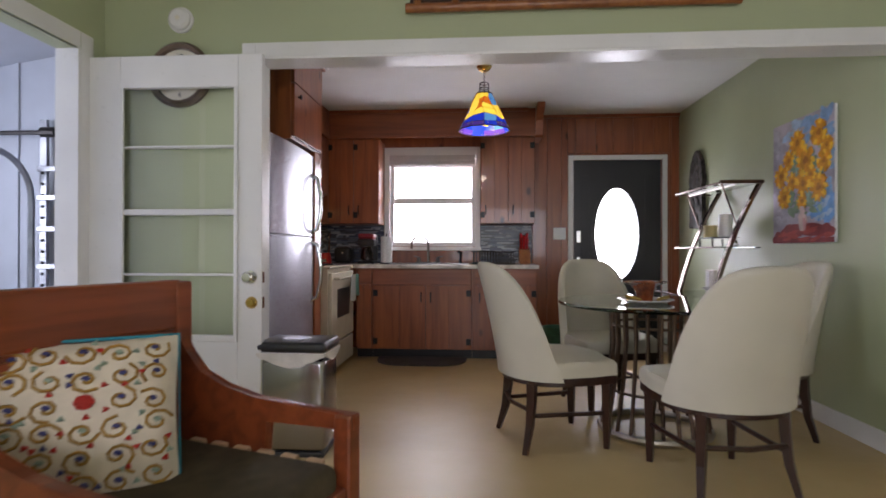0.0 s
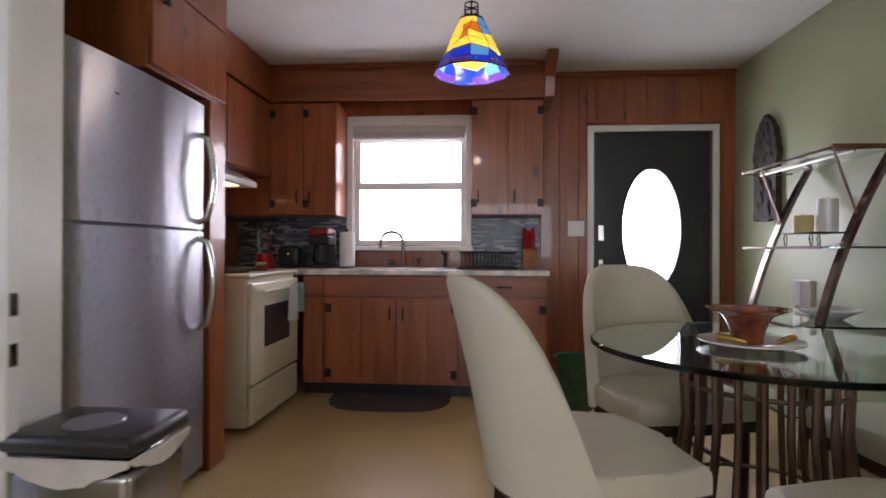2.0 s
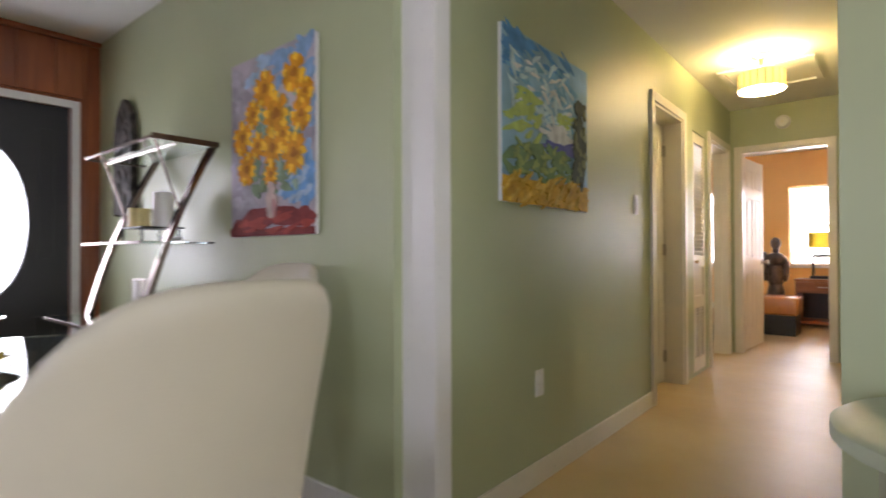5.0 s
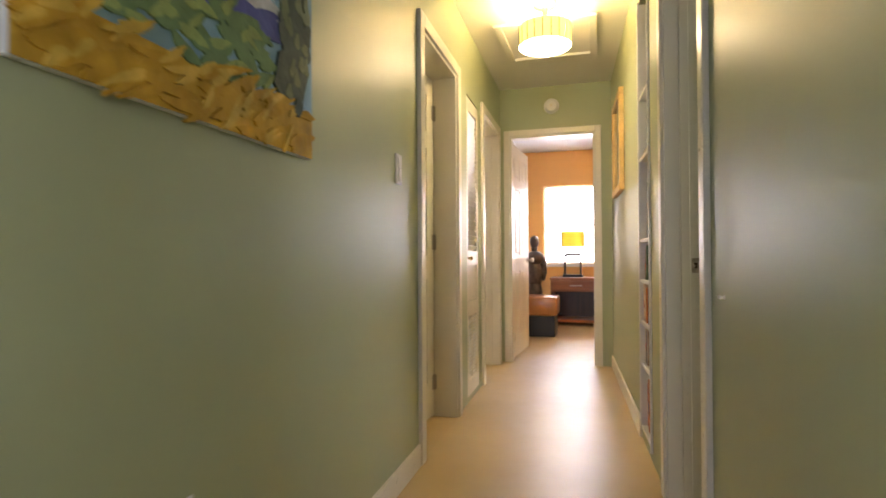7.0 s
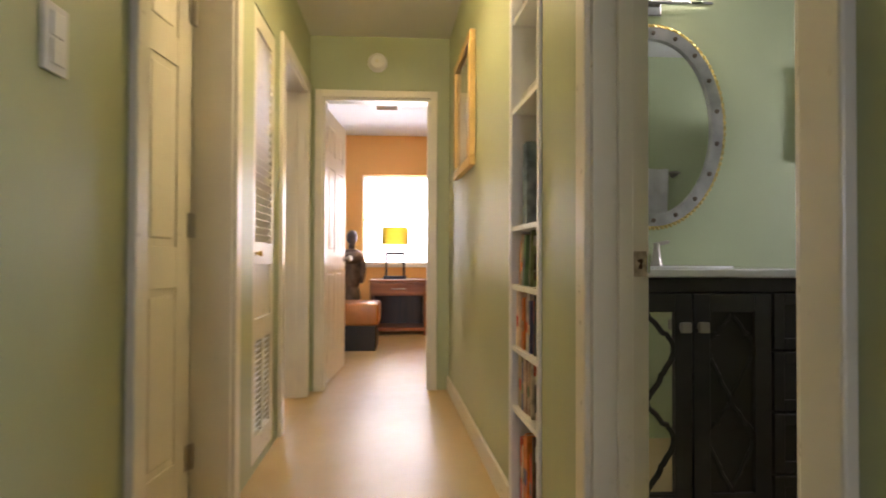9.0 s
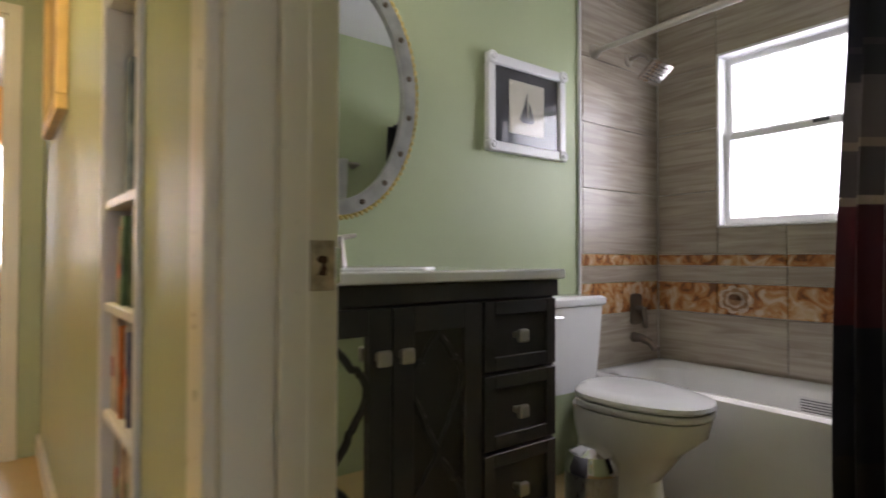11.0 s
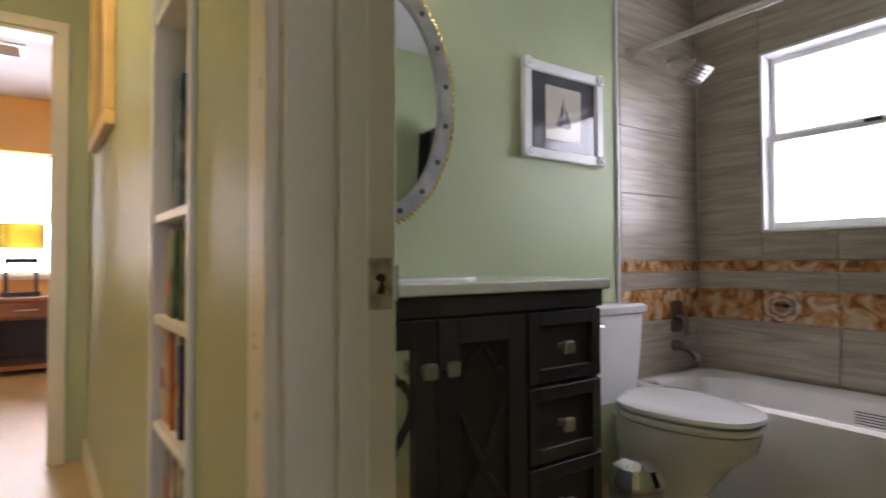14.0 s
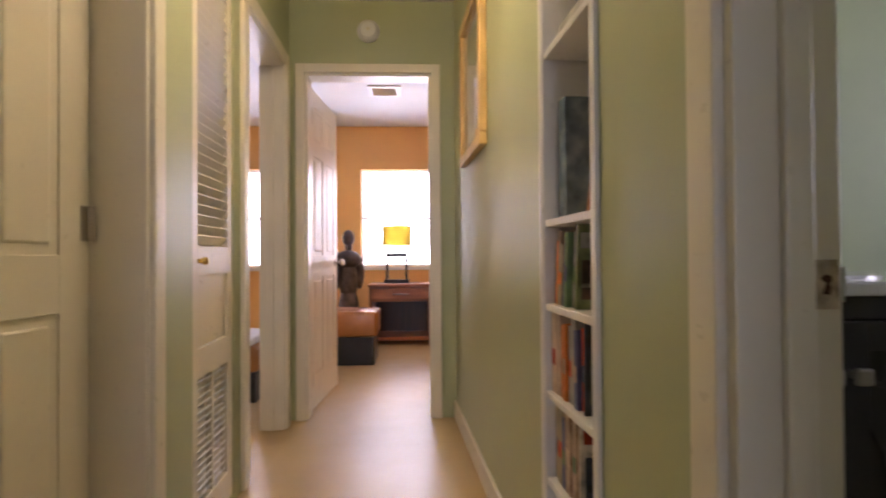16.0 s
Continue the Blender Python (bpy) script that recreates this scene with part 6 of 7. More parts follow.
hp = thing("framed_picture", RF @ pose(0.78, 0, 1.41), "gilt wooden framed print in the hall", "picture")
for a in ((-0.30, 0.30, 0, 0.05), (-0.30, 0.30, 0.65, 0.70), (-0.30, -0.25, 0.05, 0.65), (0.25, 0.30, 0.05, 0.65)):
    part("frame_bar", box(a[0], a[1], -0.035, -0.001, a[2], a[3], 0.006), mat("gilt_wood", (0.62, 0.42, 0.16), 0.4, var=0.15), hp)
part("print", box(-0.25, 0.25, -0.012, -0.002, 0.05, 0.65), mat("pale_print", (0.6, 0.56, 0.48), 0.5, var=0.25, scale=5), hp)
pg = part("pane", box(-0.25, 0.25, -0.016, -0.013, 0.05, 0.65), pane_glass, hp)

# shelf niche with books
nb = thing("book_niche", RF @ pose(1.86, 0, 0), "white built-in shelf niche in the hall wall", "shelf")
nb["kind"] = "structure"
part("back_panel", box(0.0, 0.34, 0.142, 0.148, 0.06, 2.3), white, nb)
part("side_panel", box(0.0, 0.012, -0.008, 0.142, 0.06, 2.3, 0.002), white, nb)
part("side_panel", box(0.328, 0.34, -0.008, 0.142, 0.06, 2.3, 0.002), white, nb)
part("edge_trim", box(-0.02, 0.0, -0.01, 0.0, 0.04, 2.32, 0.002), white, nb)
part("edge_trim", box(0.34, 0.36, -0.01, 0.0, 0.04, 2.32, 0.002), white, nb)
shelf_z = (0.07, 0.405, 0.62, 0.84, 1.05, 1.475, 1.80)
for z in shelf_z:
    part("shelf_board", box(0.012, 0.328, -0.004, 0.142, z - 0.018, z, 0.002), white, nb)
book_cols = [mat("book_cover", c, 0.45, var=0.25, scale=20, second=s) for c, s in (((0.55, 0.06, 0.02), None), ((0.06, 0.05, 0.16), None), ((0.42, 0.36, 0.25), None), ((0.05, 0.05, 0.05), (0.4, 0.4, 0.4)), ((0.70, 0.20, 0.03), None), ((0.14, 0.26, 0.14), None), ((0.50, 0.42, 0.30), None), ((0.35, 0.08, 0.05), (0.6, 0.5, 0.4)), ((0.08, 0.10, 0.25), None))]
paper = mat("book_paper", (0.68, 0.62, 0.50), 0.8, var=0.1)
br = random.Random(6)


def book(m, w, d, h, c):
    b = thing("book", m, br.choice(("worn paperback book standing on the white shelf", "hardback book leaning on the white shelf", "magazine standing among books on the shelf")), "book", "books in the hall niche")
    cv = box(0, 0.0025, 0, d, 0, h)
    box(w - 0.0025, w, 0, d, 0, h, 0, cv), box(0.0025, w - 0.0025, 0, 0.003, 0, h, 0, cv)
    part("cover", cv, c, b)
    part("pages", box(0.0025, w - 0.0025, 0.003, d - 0.004, 0.003, h - 0.004), paper, b)
    part("title_band", box(0.002, w - 0.002, -0.0006, 0.0, h * 0.35, h * 0.55), br.choice(book_cols), b)


cover_art = [mat("printed_cover", c, 0.35, var=0.5, scale=25, second=d) for c, d in (((0.50, 0.12, 0.03), (0.10, 0.05, 0.03)), ((0.45, 0.05, 0.04), (0.55, 0.5, 0.45)), ((0.45, 0.43, 0.40), (0.04, 0.05, 0.08)), ((0.55, 0.42, 0.20), (0.16, 0.20, 0.10)))]
for k, (z, hmin, hmax, fill, lean) in enumerate(((0.07, 0.20, 0.28, 0.20, 0), (0.405, 0.16, 0.195, 0.17, 0), (0.62, 0.17, 0.2, 0.20, 0), (0.84, 0.15, 0.185, 0.16, 1))):
    x = 0.016
    while x < fill:
        w = br.uniform(0.012, 0.034)
        book(RF @ pose(1.86 + x, 0.008 + br.uniform(0, 0.02), z + 0.0005, 0, br.uniform(4, 9) if lean else br.uniform(-0.5, 0.5), 0), w, 0.115, br.uniform(hmin, hmax), br.choice(book_cols))
        x += w + (0.006 if lean else 0.0015)
    x += 0.012 if lean else 0.002
    mg = thing("magazine", RF @ pose(1.86 + x, 0.012, z + 0.0005, 0, 5 if lean else 1, 0), "glossy printed magazine facing out beside books", "magazine", "books in the hall niche")
    hh = hmax + 0.005
    part("cover", box(0, 0.008, 0, 0.122, 0, hh, 0.001), cover_art[k], mg)
    part("cover_picture", box(0.008, 0.0088, 0.012, 0.105, hh * 0.12, hh * 0.58), cover_art[(k + 1) % 4], mg)
    part("title_band", box(0.008, 0.0088, 0.008, 0.114, hh * 0.72, hh * 0.9), (white, book_cols[0], black, book_cols[3])[k], mg)
    for _ in range(7):
        u, v = br.uniform(0.01, 0.09), br.uniform(0.06, 0.66)
        part("printed_block", box(0.0086, 0.0091 + 0.0003 * br.random(), u, u + br.uniform(0.012, 0.03), hh * v, hh * (v + br.uniform(0.03, 0.09))), br.choice((white, black, book_cols[0], book_cols[4], paper, cover_art[1])), mg)
al = thing("leather_album", RF @ pose(1.985, 0.02, 1.05, 0, 0, 0), "brown leather album leaning on the shelf", "book")
part("cover", moved(box(0, 0.17, 0, 0.035, 0, 0.26, 0.012, None, 3), pose(0, 0.035, 0.003, -8, 0, 12)), mat("brown_leather", (0.36, 0.15, 0.07), 0.5, var=0.2, bump=0.3), al)
bx = thing("patterned_box", RF @ pose(1.88, 0.02, 1.05), "tall blue patterned box on the shelf", "box")
part("box_body", box(0, 0.05, 0.01, 0.09, 0.001, 0.30, 0.004), mat("blue_pattern", (0.12, 0.20, 0.30), 0.5, var=0.25, scale=18, second=(0.26, 0.34, 0.42)), bx)
for z0 in (1.475, 1.80):
    b = thing("stacked_books", RF @ pose(1.95, 0.01, z0), "lying book on the upper white shelf", "book")
    part("cover", box(0, 0.20, 0, 0.11, 0.0005, 0.035, 0.003), book_cols[3], b)


# ---- bathroom ----
BX, BY = 7.415, 0.48
stone = bpy.data.materials.new("vein_cut_stone_tile")
stone.use_nodes = True
n, l = stone.node_tree.nodes, stone.node_tree.links
b = n["Principled BSDF"]
co, mp, info, wv, nz, rp = (n.new("ShaderNode" + k) for k in ("TexCoord", "Mapping", "ObjectInfo", "TexNoise", "TexNoise", "ValToRGB"))
sh = n.new("ShaderNodeVectorMath")
sh.operation = "MULTIPLY_ADD"
sh.inputs[0].default_value = (5, 9, 17)
l.new(info.outputs["Random"], sh.inputs[1]), l.new(co.outputs["Object"], sh.inputs[2]), l.new(sh.outputs[0], mp.inputs[0])
mp.inputs["Scale"].default_value = (1.1, 1.1, 16)
wv.inputs["Scale"].default_value, wv.inputs["Detail"].default_value, wv.inputs["Distortion"].default_value = 2.2, 7, 1.1
l.new(mp.outputs[0], wv.inputs["Vector"])
rp.color_ramp.elements[0].color, rp.color_ramp.elements[1].color = (0.285, 0.235, 0.182, 1), (0.44, 0.385, 0.315, 1)
rp.color_ramp.elements[0].position, rp.color_ramp.elements[1].position = 0.34, 0.66
l.new(wv.outputs[0], rp.inputs[0]), l.new(rp.outputs[0], b.inputs["Base Color"])
b.inputs["Roughness"].default_value = 0.28

tile_mesh = {}


def tile(parent, side, a0, a1, z0, z1, material, name="tile"):
    """A tile on the window wall (side 'y') or on the tap wall (side 'x')."""
    g = 0.0012
    w_, h_ = round(a1 - a0 - 2 * g, 4), round(z1 - z0 - 2 * g, 4)
    key = (side, w_, h_, material.name)
    if key not in tile_mesh:
        bm = box(-w_ / 2, w_ / 2, 0, 0.009, 0, h_, 0.0012, None, 1) if side == "y" else box(-0.009, 0, -w_ / 2, w_ / 2, 0, h_, 0.0012, None, 1)
        me = bpy.data.meshes.new(name)
        bm.to_mesh(me)
        bm.free()
        me.materials.append(material)
        tile_mesh[key] = me
    ob = new(name, tile_mesh[key])
    ob.parent = parent
    ob.matrix_parent_inverse = parent.matrix_basis.inverted()
    ob.matrix_basis = pose((a0 + a1) / 2, BY + 0.001, z0 + g) if side == "y" else pose(BX - 0.001, (a0 + a1) / 2, z0 + g)
    return ob


floral = bpy.data.materials.new("floral_border_tile")
floral.use_nodes = True
n, l = floral.node_tree.nodes, floral.node_tree.links
b = n["Principled BSDF"]
co, info, no, rp = (n.new("ShaderNode" + k) for k in ("TexCoord", "ObjectInfo", "TexNoise", "ValToRGB"))
sh = n.new("ShaderNodeVectorMath")
sh.operation = "MULTIPLY_ADD"
sh.inputs[0].default_value = (5, 9, 17)
l.new(info.outputs["Random"], sh.inputs[1]), l.new(co.outputs["Object"], sh.inputs[2]), l.new(sh.outputs[0], no.inputs["Vector"])
no.inputs["Scale"].default_value, no.inputs["Detail"].default_value, no.inputs["Distortion"].default_value = 13, 3, 1.5
els = rp.color_ramp.elements
els[0].color, els[0].position = (0.16, 0.07, 0.03, 1), 0.36
els[1].color, els[1].position = (0.60, 0.46, 0.33, 1), 0.66
e = els.new(0.46)
e.color = (0.42, 0.17, 0.05, 1)
e = els.new(0.55)
e.color = (0.50, 0.30, 0.14, 1)
l.new(no.outputs[0], rp.inputs[0]), l.new(rp.outputs[0], b.inputs["Base Color"])
b.inputs["Roughness"].default_value = 0.22

wwin, wtap = bpy.data.objects["wall_bath_window"], bpy.data.objects["wall_bath_mirror"]
rows_t = [(0.372, 0.673, 0), (0.673, 0.82, 1), (0.82, 0.90, 0), (0.90, 0.954, 2), (0.954, 1.255, 0), (1.255, 1.556, 0), (1.556, 1.857, 0), (1.857, 2.158, 0), (2.158, 2.44, 0)]
WX0, WX1, WZ0, WZ1 = 6.20, 7.10, 1.08, 1.90
petal_mat = mat("cream_petal_glaze", (0.62, 0.48, 0.36), 0.25, var=0.12, scale=30)
for k, (z0, z1, kind) in enumerate(rows_t):
    step = (0.60, 0.30, 0.30)[kind]
    off = 0.30 if k % 2 else 0.0
    x = BX - 0.011
    first = True
    while x > 5.67:
        w_ = step - off if first and off and kind == 0 else step
        first = False
        a0, a1 = max(5.665, x - w_), x
        mt = stone if kind == 0 else floral
        if z1 <= WZ0 or z0 >= WZ1 or a1 <= WX0 or a0 >= WX1:
            tile(wwin, "y", a0, a1, z0, z1, mt)
        else:
            if a1 > WX1:
                tile(wwin, "y", WX1, a1, z0, z1, mt)
            if a0 < WX0:
                tile(wwin, "y", a0, WX0, z0, z1, mt)
            m0, m1 = max(a0, WX0), min(a1, WX1)
            if z0 < WZ0:
                tile(wwin, "y", m0, m1, z0, WZ0, mt)
            if z1 > WZ1:
                tile(wwin, "y", m0, m1, WZ1, z1, mt)
        x = a0
    y = BY + 0.011
    while y < 1.10:
        y1 = min(1.105, y + (0.6 if kind == 0 else 0.3))
        tile(wtap, "x", y, y1, z0, z1, stone if kind == 0 else floral)
        y = y1
petal_tan = mat("tan_petal_glaze", (0.40, 0.23, 0.12), 0.25, var=0.15, scale=30)
for cx in (7.02, 6.42):
    for ring_, (rad, cnt) in enumerate(((0.062, 7), (0.045, 6), (0.028, 5), (0.013, 3))):
        bm = bmesh.new()
        for i in range(cnt):
            a = 2 * math.pi * i / cnt + ring_ * 0.5
            join(bm, moved(blob(rad * math.cos(a), rad * 0.8 * math.sin(a), 0.026, 0.015, a + 1.57, 0.0016 * (ring_ + 1), 12), pose(cx, BY + 0.0105, 0.746, 0, 0, 180)))
        o = part("rose_relief", bm, petal_mat if ring_ % 2 == 0 else petal_tan)
        o.parent, o.matrix_parent_inverse = wwin, wwin.matrix_basis.inverted()
structure(part("tile_edge_trim", box(BX - 0.014, BX, 1.105, 1.115, 0.37, 2.44, 0.002), white), "white edge trim beside the shower tiles", "trim")

bw = thing("window_bath", pose(6.65, BY - 0.05, 1.08), "white aluminium bathroom window with frosted panes", "window")
bw["kind"] = "structure"
bm = bmesh.new()
for a in ((WX0, WX1, WZ0, WZ0 + 0.012), (WX0, WX1, WZ1 - 0.012, WZ1), (WX0, WX0 + 0.012, WZ0 + 0.012, WZ1 - 0.012), (WX1 - 0.012, WX1, WZ0 + 0.012, WZ1 - 0.012)):
    box(a[0], a[1], BY - 0.12, BY + 0.013, a[2], a[3], 0.002, bm)
wpart("reveal", bm, white, bw)
for nm, z0, z1, yy in (("upper_sash", 1.505, 1.885, BY - 0.075), ("lower_sash", 1.095, 1.52, BY - 0.05)):
    bm = bmesh.new()
    for a in ((WX0 + 0.012, WX0 + 0.037, z0, z1), (WX1 - 0.037, WX1 - 0.012, z0, z1), (WX0 + 0.037, WX1 - 0.037, z0, z0 + 0.03), (WX0 + 0.037, WX1 - 0.037, z1 - 0.028, z1)):
        box(a[0], a[1], yy - 0.012, yy + 0.012, a[2], a[3], 0.002, bm)
    s = wpart(nm, bm, white, bw)
    g = wpart("pane", box(WX0 + 0.037, WX1 - 0.037, yy - 0.003, yy + 0.003, z0 + 0.03, z1 - 0.028), glass("frosted_glass", (1, 1, 1), 0.6), s)
    g.visible_shadow = False
wpart("latch", box(6.66, 6.72, BY - 0.04, BY - 0.03, 1.508, 1.522, 0.002), black, bw)


def rrect(cx, cy, hx, hy, r, z, n=8):
    pts = []
    for sx, sy, a0 in ((1, 1, 0), (-1, 1, 90), (-1, -1, 180), (1, -1, 270)):
        for i in range(n + 1):
            a = radians(a0 + 90 * i / n)
            pts.append((cx + sx * (hx - r) + r * math.cos(a), cy + sy * (hy - r) + r * math.sin(a), z))
    return pts


def loft(rings, cap0=True, cap1=True):
    bm = bmesh.new()
    vs = [[bm.verts.new(p) for p in ring_] for ring_ in rings]
    k = len(vs[0])
    for a, b_ in zip(vs, vs[1:]):
        for i in range(k):
            bm.faces.new((a[i], a[(i + 1) % k], b_[(i + 1) % k], b_[i]))
    if cap0:
        bm.faces.new(vs[0][::-1])
    if cap1:
        bm.faces.new(vs[-1])
    return bm


tub = thing("bathtub", pose(6.54, 0.8, 0), "white enamelled built-in bathtub", "bathtub")
cx, cy, hx, hy = (5.668 + 7.404) / 2, (0.491 + 1.07) / 2, (7.404 - 5.668) / 2, (1.07 - 0.491) / 2
wpart("tub", loft([rrect(cx, cy, hx, hy, 0.01, 0.0), rrect(cx, cy, hx, hy, 0.012, 0.393), rrect(cx, cy, hx - 0.004, hy - 0.004, 0.02, 0.418), rrect(cx, cy, hx - 0.02, hy - 0.02, 0.03, 0.43), rrect(cx, cy, hx - 0.06, hy - 0.055, 0.09, 0.426), rrect(cx, cy, hx - 0.085, hy - 0.075, 0.12, 0.403), rrect(cx, cy, hx - 0.13, hy - 0.10, 0.12, 0.14), rrect(cx, cy, hx - 0.2, hy - 0.14, 0.1, 0.09)]), porcelain, tub, "", True)
wpart("overflow_plate", moved(lathe([(0, 0.008), (0.03, 0.006), (0.034, 0.0), (0, 0)], 20), pose(7.335, 0.82, 0.365, 0, -82, 0)), chrome, tub, "", True)
wpart("safety_label", box(6.60, 6.74, 0.571, 0.573, 0.31, 0.38), white, tub, "white printed label")
for i in range(5):
    wpart("label_line", box(6.612, 6.728, 0.5735, 0.5742, 0.32 + i * 0.011, 0.324 + i * 0.011), black, tub)

wc = thing("toilet", pose(7.05, 1.37, 0), "white porcelain toilet with its lid closed", "toilet")
ty_ = 1.32


def egg(xb, xf, hw, z, n=32):
    """An egg-shaped outline from its back at xb to its tip at xf."""
    pts = []
    for i in range(n):
        a = 2 * math.pi * i / n
        c, s = math.cos(a), math.sin(a)
        mid = xb - 0.17
        x = mid + (xb - mid) * abs(c) ** 0.75 if c > 0 else mid - (mid - xf) * abs(c)
        pts.append((x, ty_ + hw * math.copysign(abs(s) ** 0.85, s), z))
    return pts


wpart("bowl", loft([egg(7.24, 6.87, 0.115, 0.0), egg(7.24, 6.88, 0.11, 0.03), egg(7.22, 6.90, 0.10, 0.16), egg(7.20, 6.82, 0.145, 0.27), egg(7.20, 6.74, 0.178, 0.34), egg(7.20, 6.725, 0.185, 0.402)]), porcelain, wc, "", True)
wpart("seat", loft([egg(7.185, 6.722, 0.186, 0.407), egg(7.185, 6.715, 0.19, 0.414), egg(7.185, 6.715, 0.19, 0.424), egg(7.185, 6.72, 0.187, 0.430)]), porcelain, wc, "", True)
wpart("lid", loft([egg(7.185, 6.72, 0.187, 0.436), egg(7.185, 6.712, 0.192, 0.443), egg(7.185, 6.715, 0.19, 0.455), egg(7.18, 6.78, 0.165, 0.467), egg(7.16, 6.86, 0.12, 0.471)]), porcelain, wc, "closed white lid", True)
wpart("tank", loft([rrect(7.325, 1.345, 0.068, 0.165, 0.03, 0.40), rrect(7.325, 1.345, 0.074, 0.185, 0.03, 0.56), rrect(7.324, 1.345, 0.079, 0.20, 0.03, 0.74)]), porcelain, wc, "", True)
wpart("tank_lid", loft([rrect(7.322, 1.345, 0.083, 0.206, 0.03, 0.742), rrect(7.320, 1.345, 0.087, 0.211, 0.03, 0.75), rrect(7.320, 1.345, 0.087, 0.211, 0.03, 0.77), rrect(7.322, 1.345, 0.074, 0.195, 0.03, 0.78)]), porcelain, wc, "", True)
wpart("flush_lever", tube([(7.248, 1.49, 0.71), (7.232, 1.49, 0.71), (7.227, 1.43, 0.705)], 0.006, 8), chrome, wc, "", True)
tc = thing("bathroom_bin", pose(6.965, 1.60, 0), "small stainless steel bathroom bin", "bin")
wpart("body", lathe([(0.0, 0.0), (0.085, 0.0), (0.085, 0.25), (0, 0.25)], 28, None, (6.965, 1.60)), steel, tc, "", True)
wpart("lid", lathe([(0.088, 0.25), (0.088, 0.27), (0.07, 0.305), (0.03, 0.322), (0, 0.325)], 28, None, (6.965, 1.60)), chrome, tc, "", True)

# vanity
VX, VY0, VY1 = 6.80, 1.945, 2.745
va = thing("vanity", pose(7.1, 2.35, 0), "espresso bathroom vanity with mirrored lattice doors", "vanity")
wpart("body", box(VX + 0.02, BX - 0.002, VY0, VY1, 0.11, 0.878, 0.003), vanity_paint, va)
wpart("base", box(VX + 0.06, BX - 0.01, VY0 + 0.01, VY1, 0.0, 0.11, 0.003), vanity_paint, va)
wpart("apron", box(VX + 0.002, VX + 0.02, VY0, VY1, 0.836, 0.878, 0.002), vanity_paint, va)
wpart("counter", box(VX - 0.012, BX - 0.003, VY0 - 0.015, 2.752, 0.88, 0.906, 0.005), porcelain, va, "white moulded countertop")
wpart("basin_rim", loft([rrect(7.08, 2.43, 0.16, 0.23, 0.12, 0.9062), rrect(7.08, 2.43, 0.158, 0.228, 0.12, 0.912), rrect(7.08, 2.43, 0.14, 0.21, 0.11, 0.912), rrect(7.08, 2.43, 0.10, 0.16, 0.09, 0.9075)]), porcelain, va, "", True)


def lattice(yc, hw, z0, z1):
    """Ogee lattice bars with stepped shoulders: two mirrored lines, drawn in y and z."""
    bm = bmesh.new()
    cell = [(0.0, 0.02), (0.06, 0.10), (0.13, 0.36), (0.20, 0.52), (0.235, 0.60), (0.245, 0.74), (0.275, 0.80), (0.31, 0.90), (0.38, 1.0), (0.46, 0.99), (0.54, 0.90), (0.62, 0.72), (0.68, 0.62), (0.70, 0.54), (0.755, 0.50), (0.80, 0.42), (0.88, 0.22), (0.95, 0.07), (1.0, 0.02)]
    for s in (-1, 1):
        pts = [(VX + 0.010, yc + s * hw * q, z1 - (z1 - z0) * (k + t) / 2) for k in (0, 1) for t, q in cell]
        tube([p for i, p in enumerate(pts) if i != len(cell)], 0.008, 6, bm)
    return bm


def knob_square(parent, y, z):
    bm = box(VX - 0.034, VX - 0.018, y - 0.016, y + 0.016, z - 0.016, z + 0.016, 0.005)
    box(VX - 0.018, VX + 0.004, y - 0.007, y + 0.007, z - 0.007, z + 0.007, 0.001, bm, 1)
    wpart("knob", bm, nickel, parent, "square nickel knob")


for y0, y1, ky in ((2.459, 2.735, 2.492), (2.212, 2.455, 2.437)):
    st_ = 0.052
    d = wpart("door", box(VX + 0.0165, VX + 0.0195, y0, y1, 0.17, 0.83), vanity_paint, va)
    for a in ((y0, y0 + st_, 0.17, 0.83), (y1 - st_, y1, 0.17, 0.83), (y0 + st_, y1 - st_, 0.17, 0.23), (y0 + st_, y1 - st_, 0.775, 0.83)):
        wpart("frame_bar", box(VX, VX + 0.016, a[0], a[1], a[2], a[3], 0.0015, None, 1), vanity_paint, d)
    if y0 > 2.4:
        wpart("mirror_panel", box(VX + 0.012, VX + 0.016, y0 + st_, y1 - st_, 0.23, 0.775), mirror_mat, d, "mirrored panel")
    else:
        # Also a mirror, but its dark reflection is put in as the paint colour.
        wpart("panel", box(VX + 0.012, VX + 0.016, y0 + st_, y1 - st_, 0.23, 0.775), vanity_paint, d)
    wpart("lattice", lattice((y0 + y1) / 2, (y1 - y0) / 2 - st_, 0.23, 0.775), vanity_paint, d, "", True)
    knob_square(d, ky, 0.732)
for z0, z1 in ((0.662, 0.83), (0.475, 0.652), (0.288, 0.465), (0.17, 0.278)):
    d = wpart("drawer_front", box(VX + 0.010, VX + 0.0195, 1.957, 2.203, z0, z1), vanity_paint, va)
    for a in ((1.957, 1.99, z0, z1), (2.17, 2.203, z0, z1), (1.99, 2.17, z0, z0 + 0.033), (1.99, 2.17, z1 - 0.033, z1)):
        wpart("frame_bar", box(VX, VX + 0.0095, a[0], a[1], a[2], a[3], 0.0015, None, 1), vanity_paint, d)
    knob_square(d, 2.103, (z0 + z1) / 2)
bf = thing("vanity_faucet", pose(7.24, 2.46, 0.906), "brushed nickel vanity faucet with two levers", "faucet")
wpart("spout", tube([(7.25, 2.46, 0.907), (7.25, 2.46, 0.97), (7.235, 2.46, 1.03), (7.20, 2.46, 1.055), (7.155, 2.46, 1.05), (7.125, 2.46, 1.015)], [0.030, 0.022, 0.016, 0.0145, 0.015, 0.014], 14), nickel, bf, "", True)
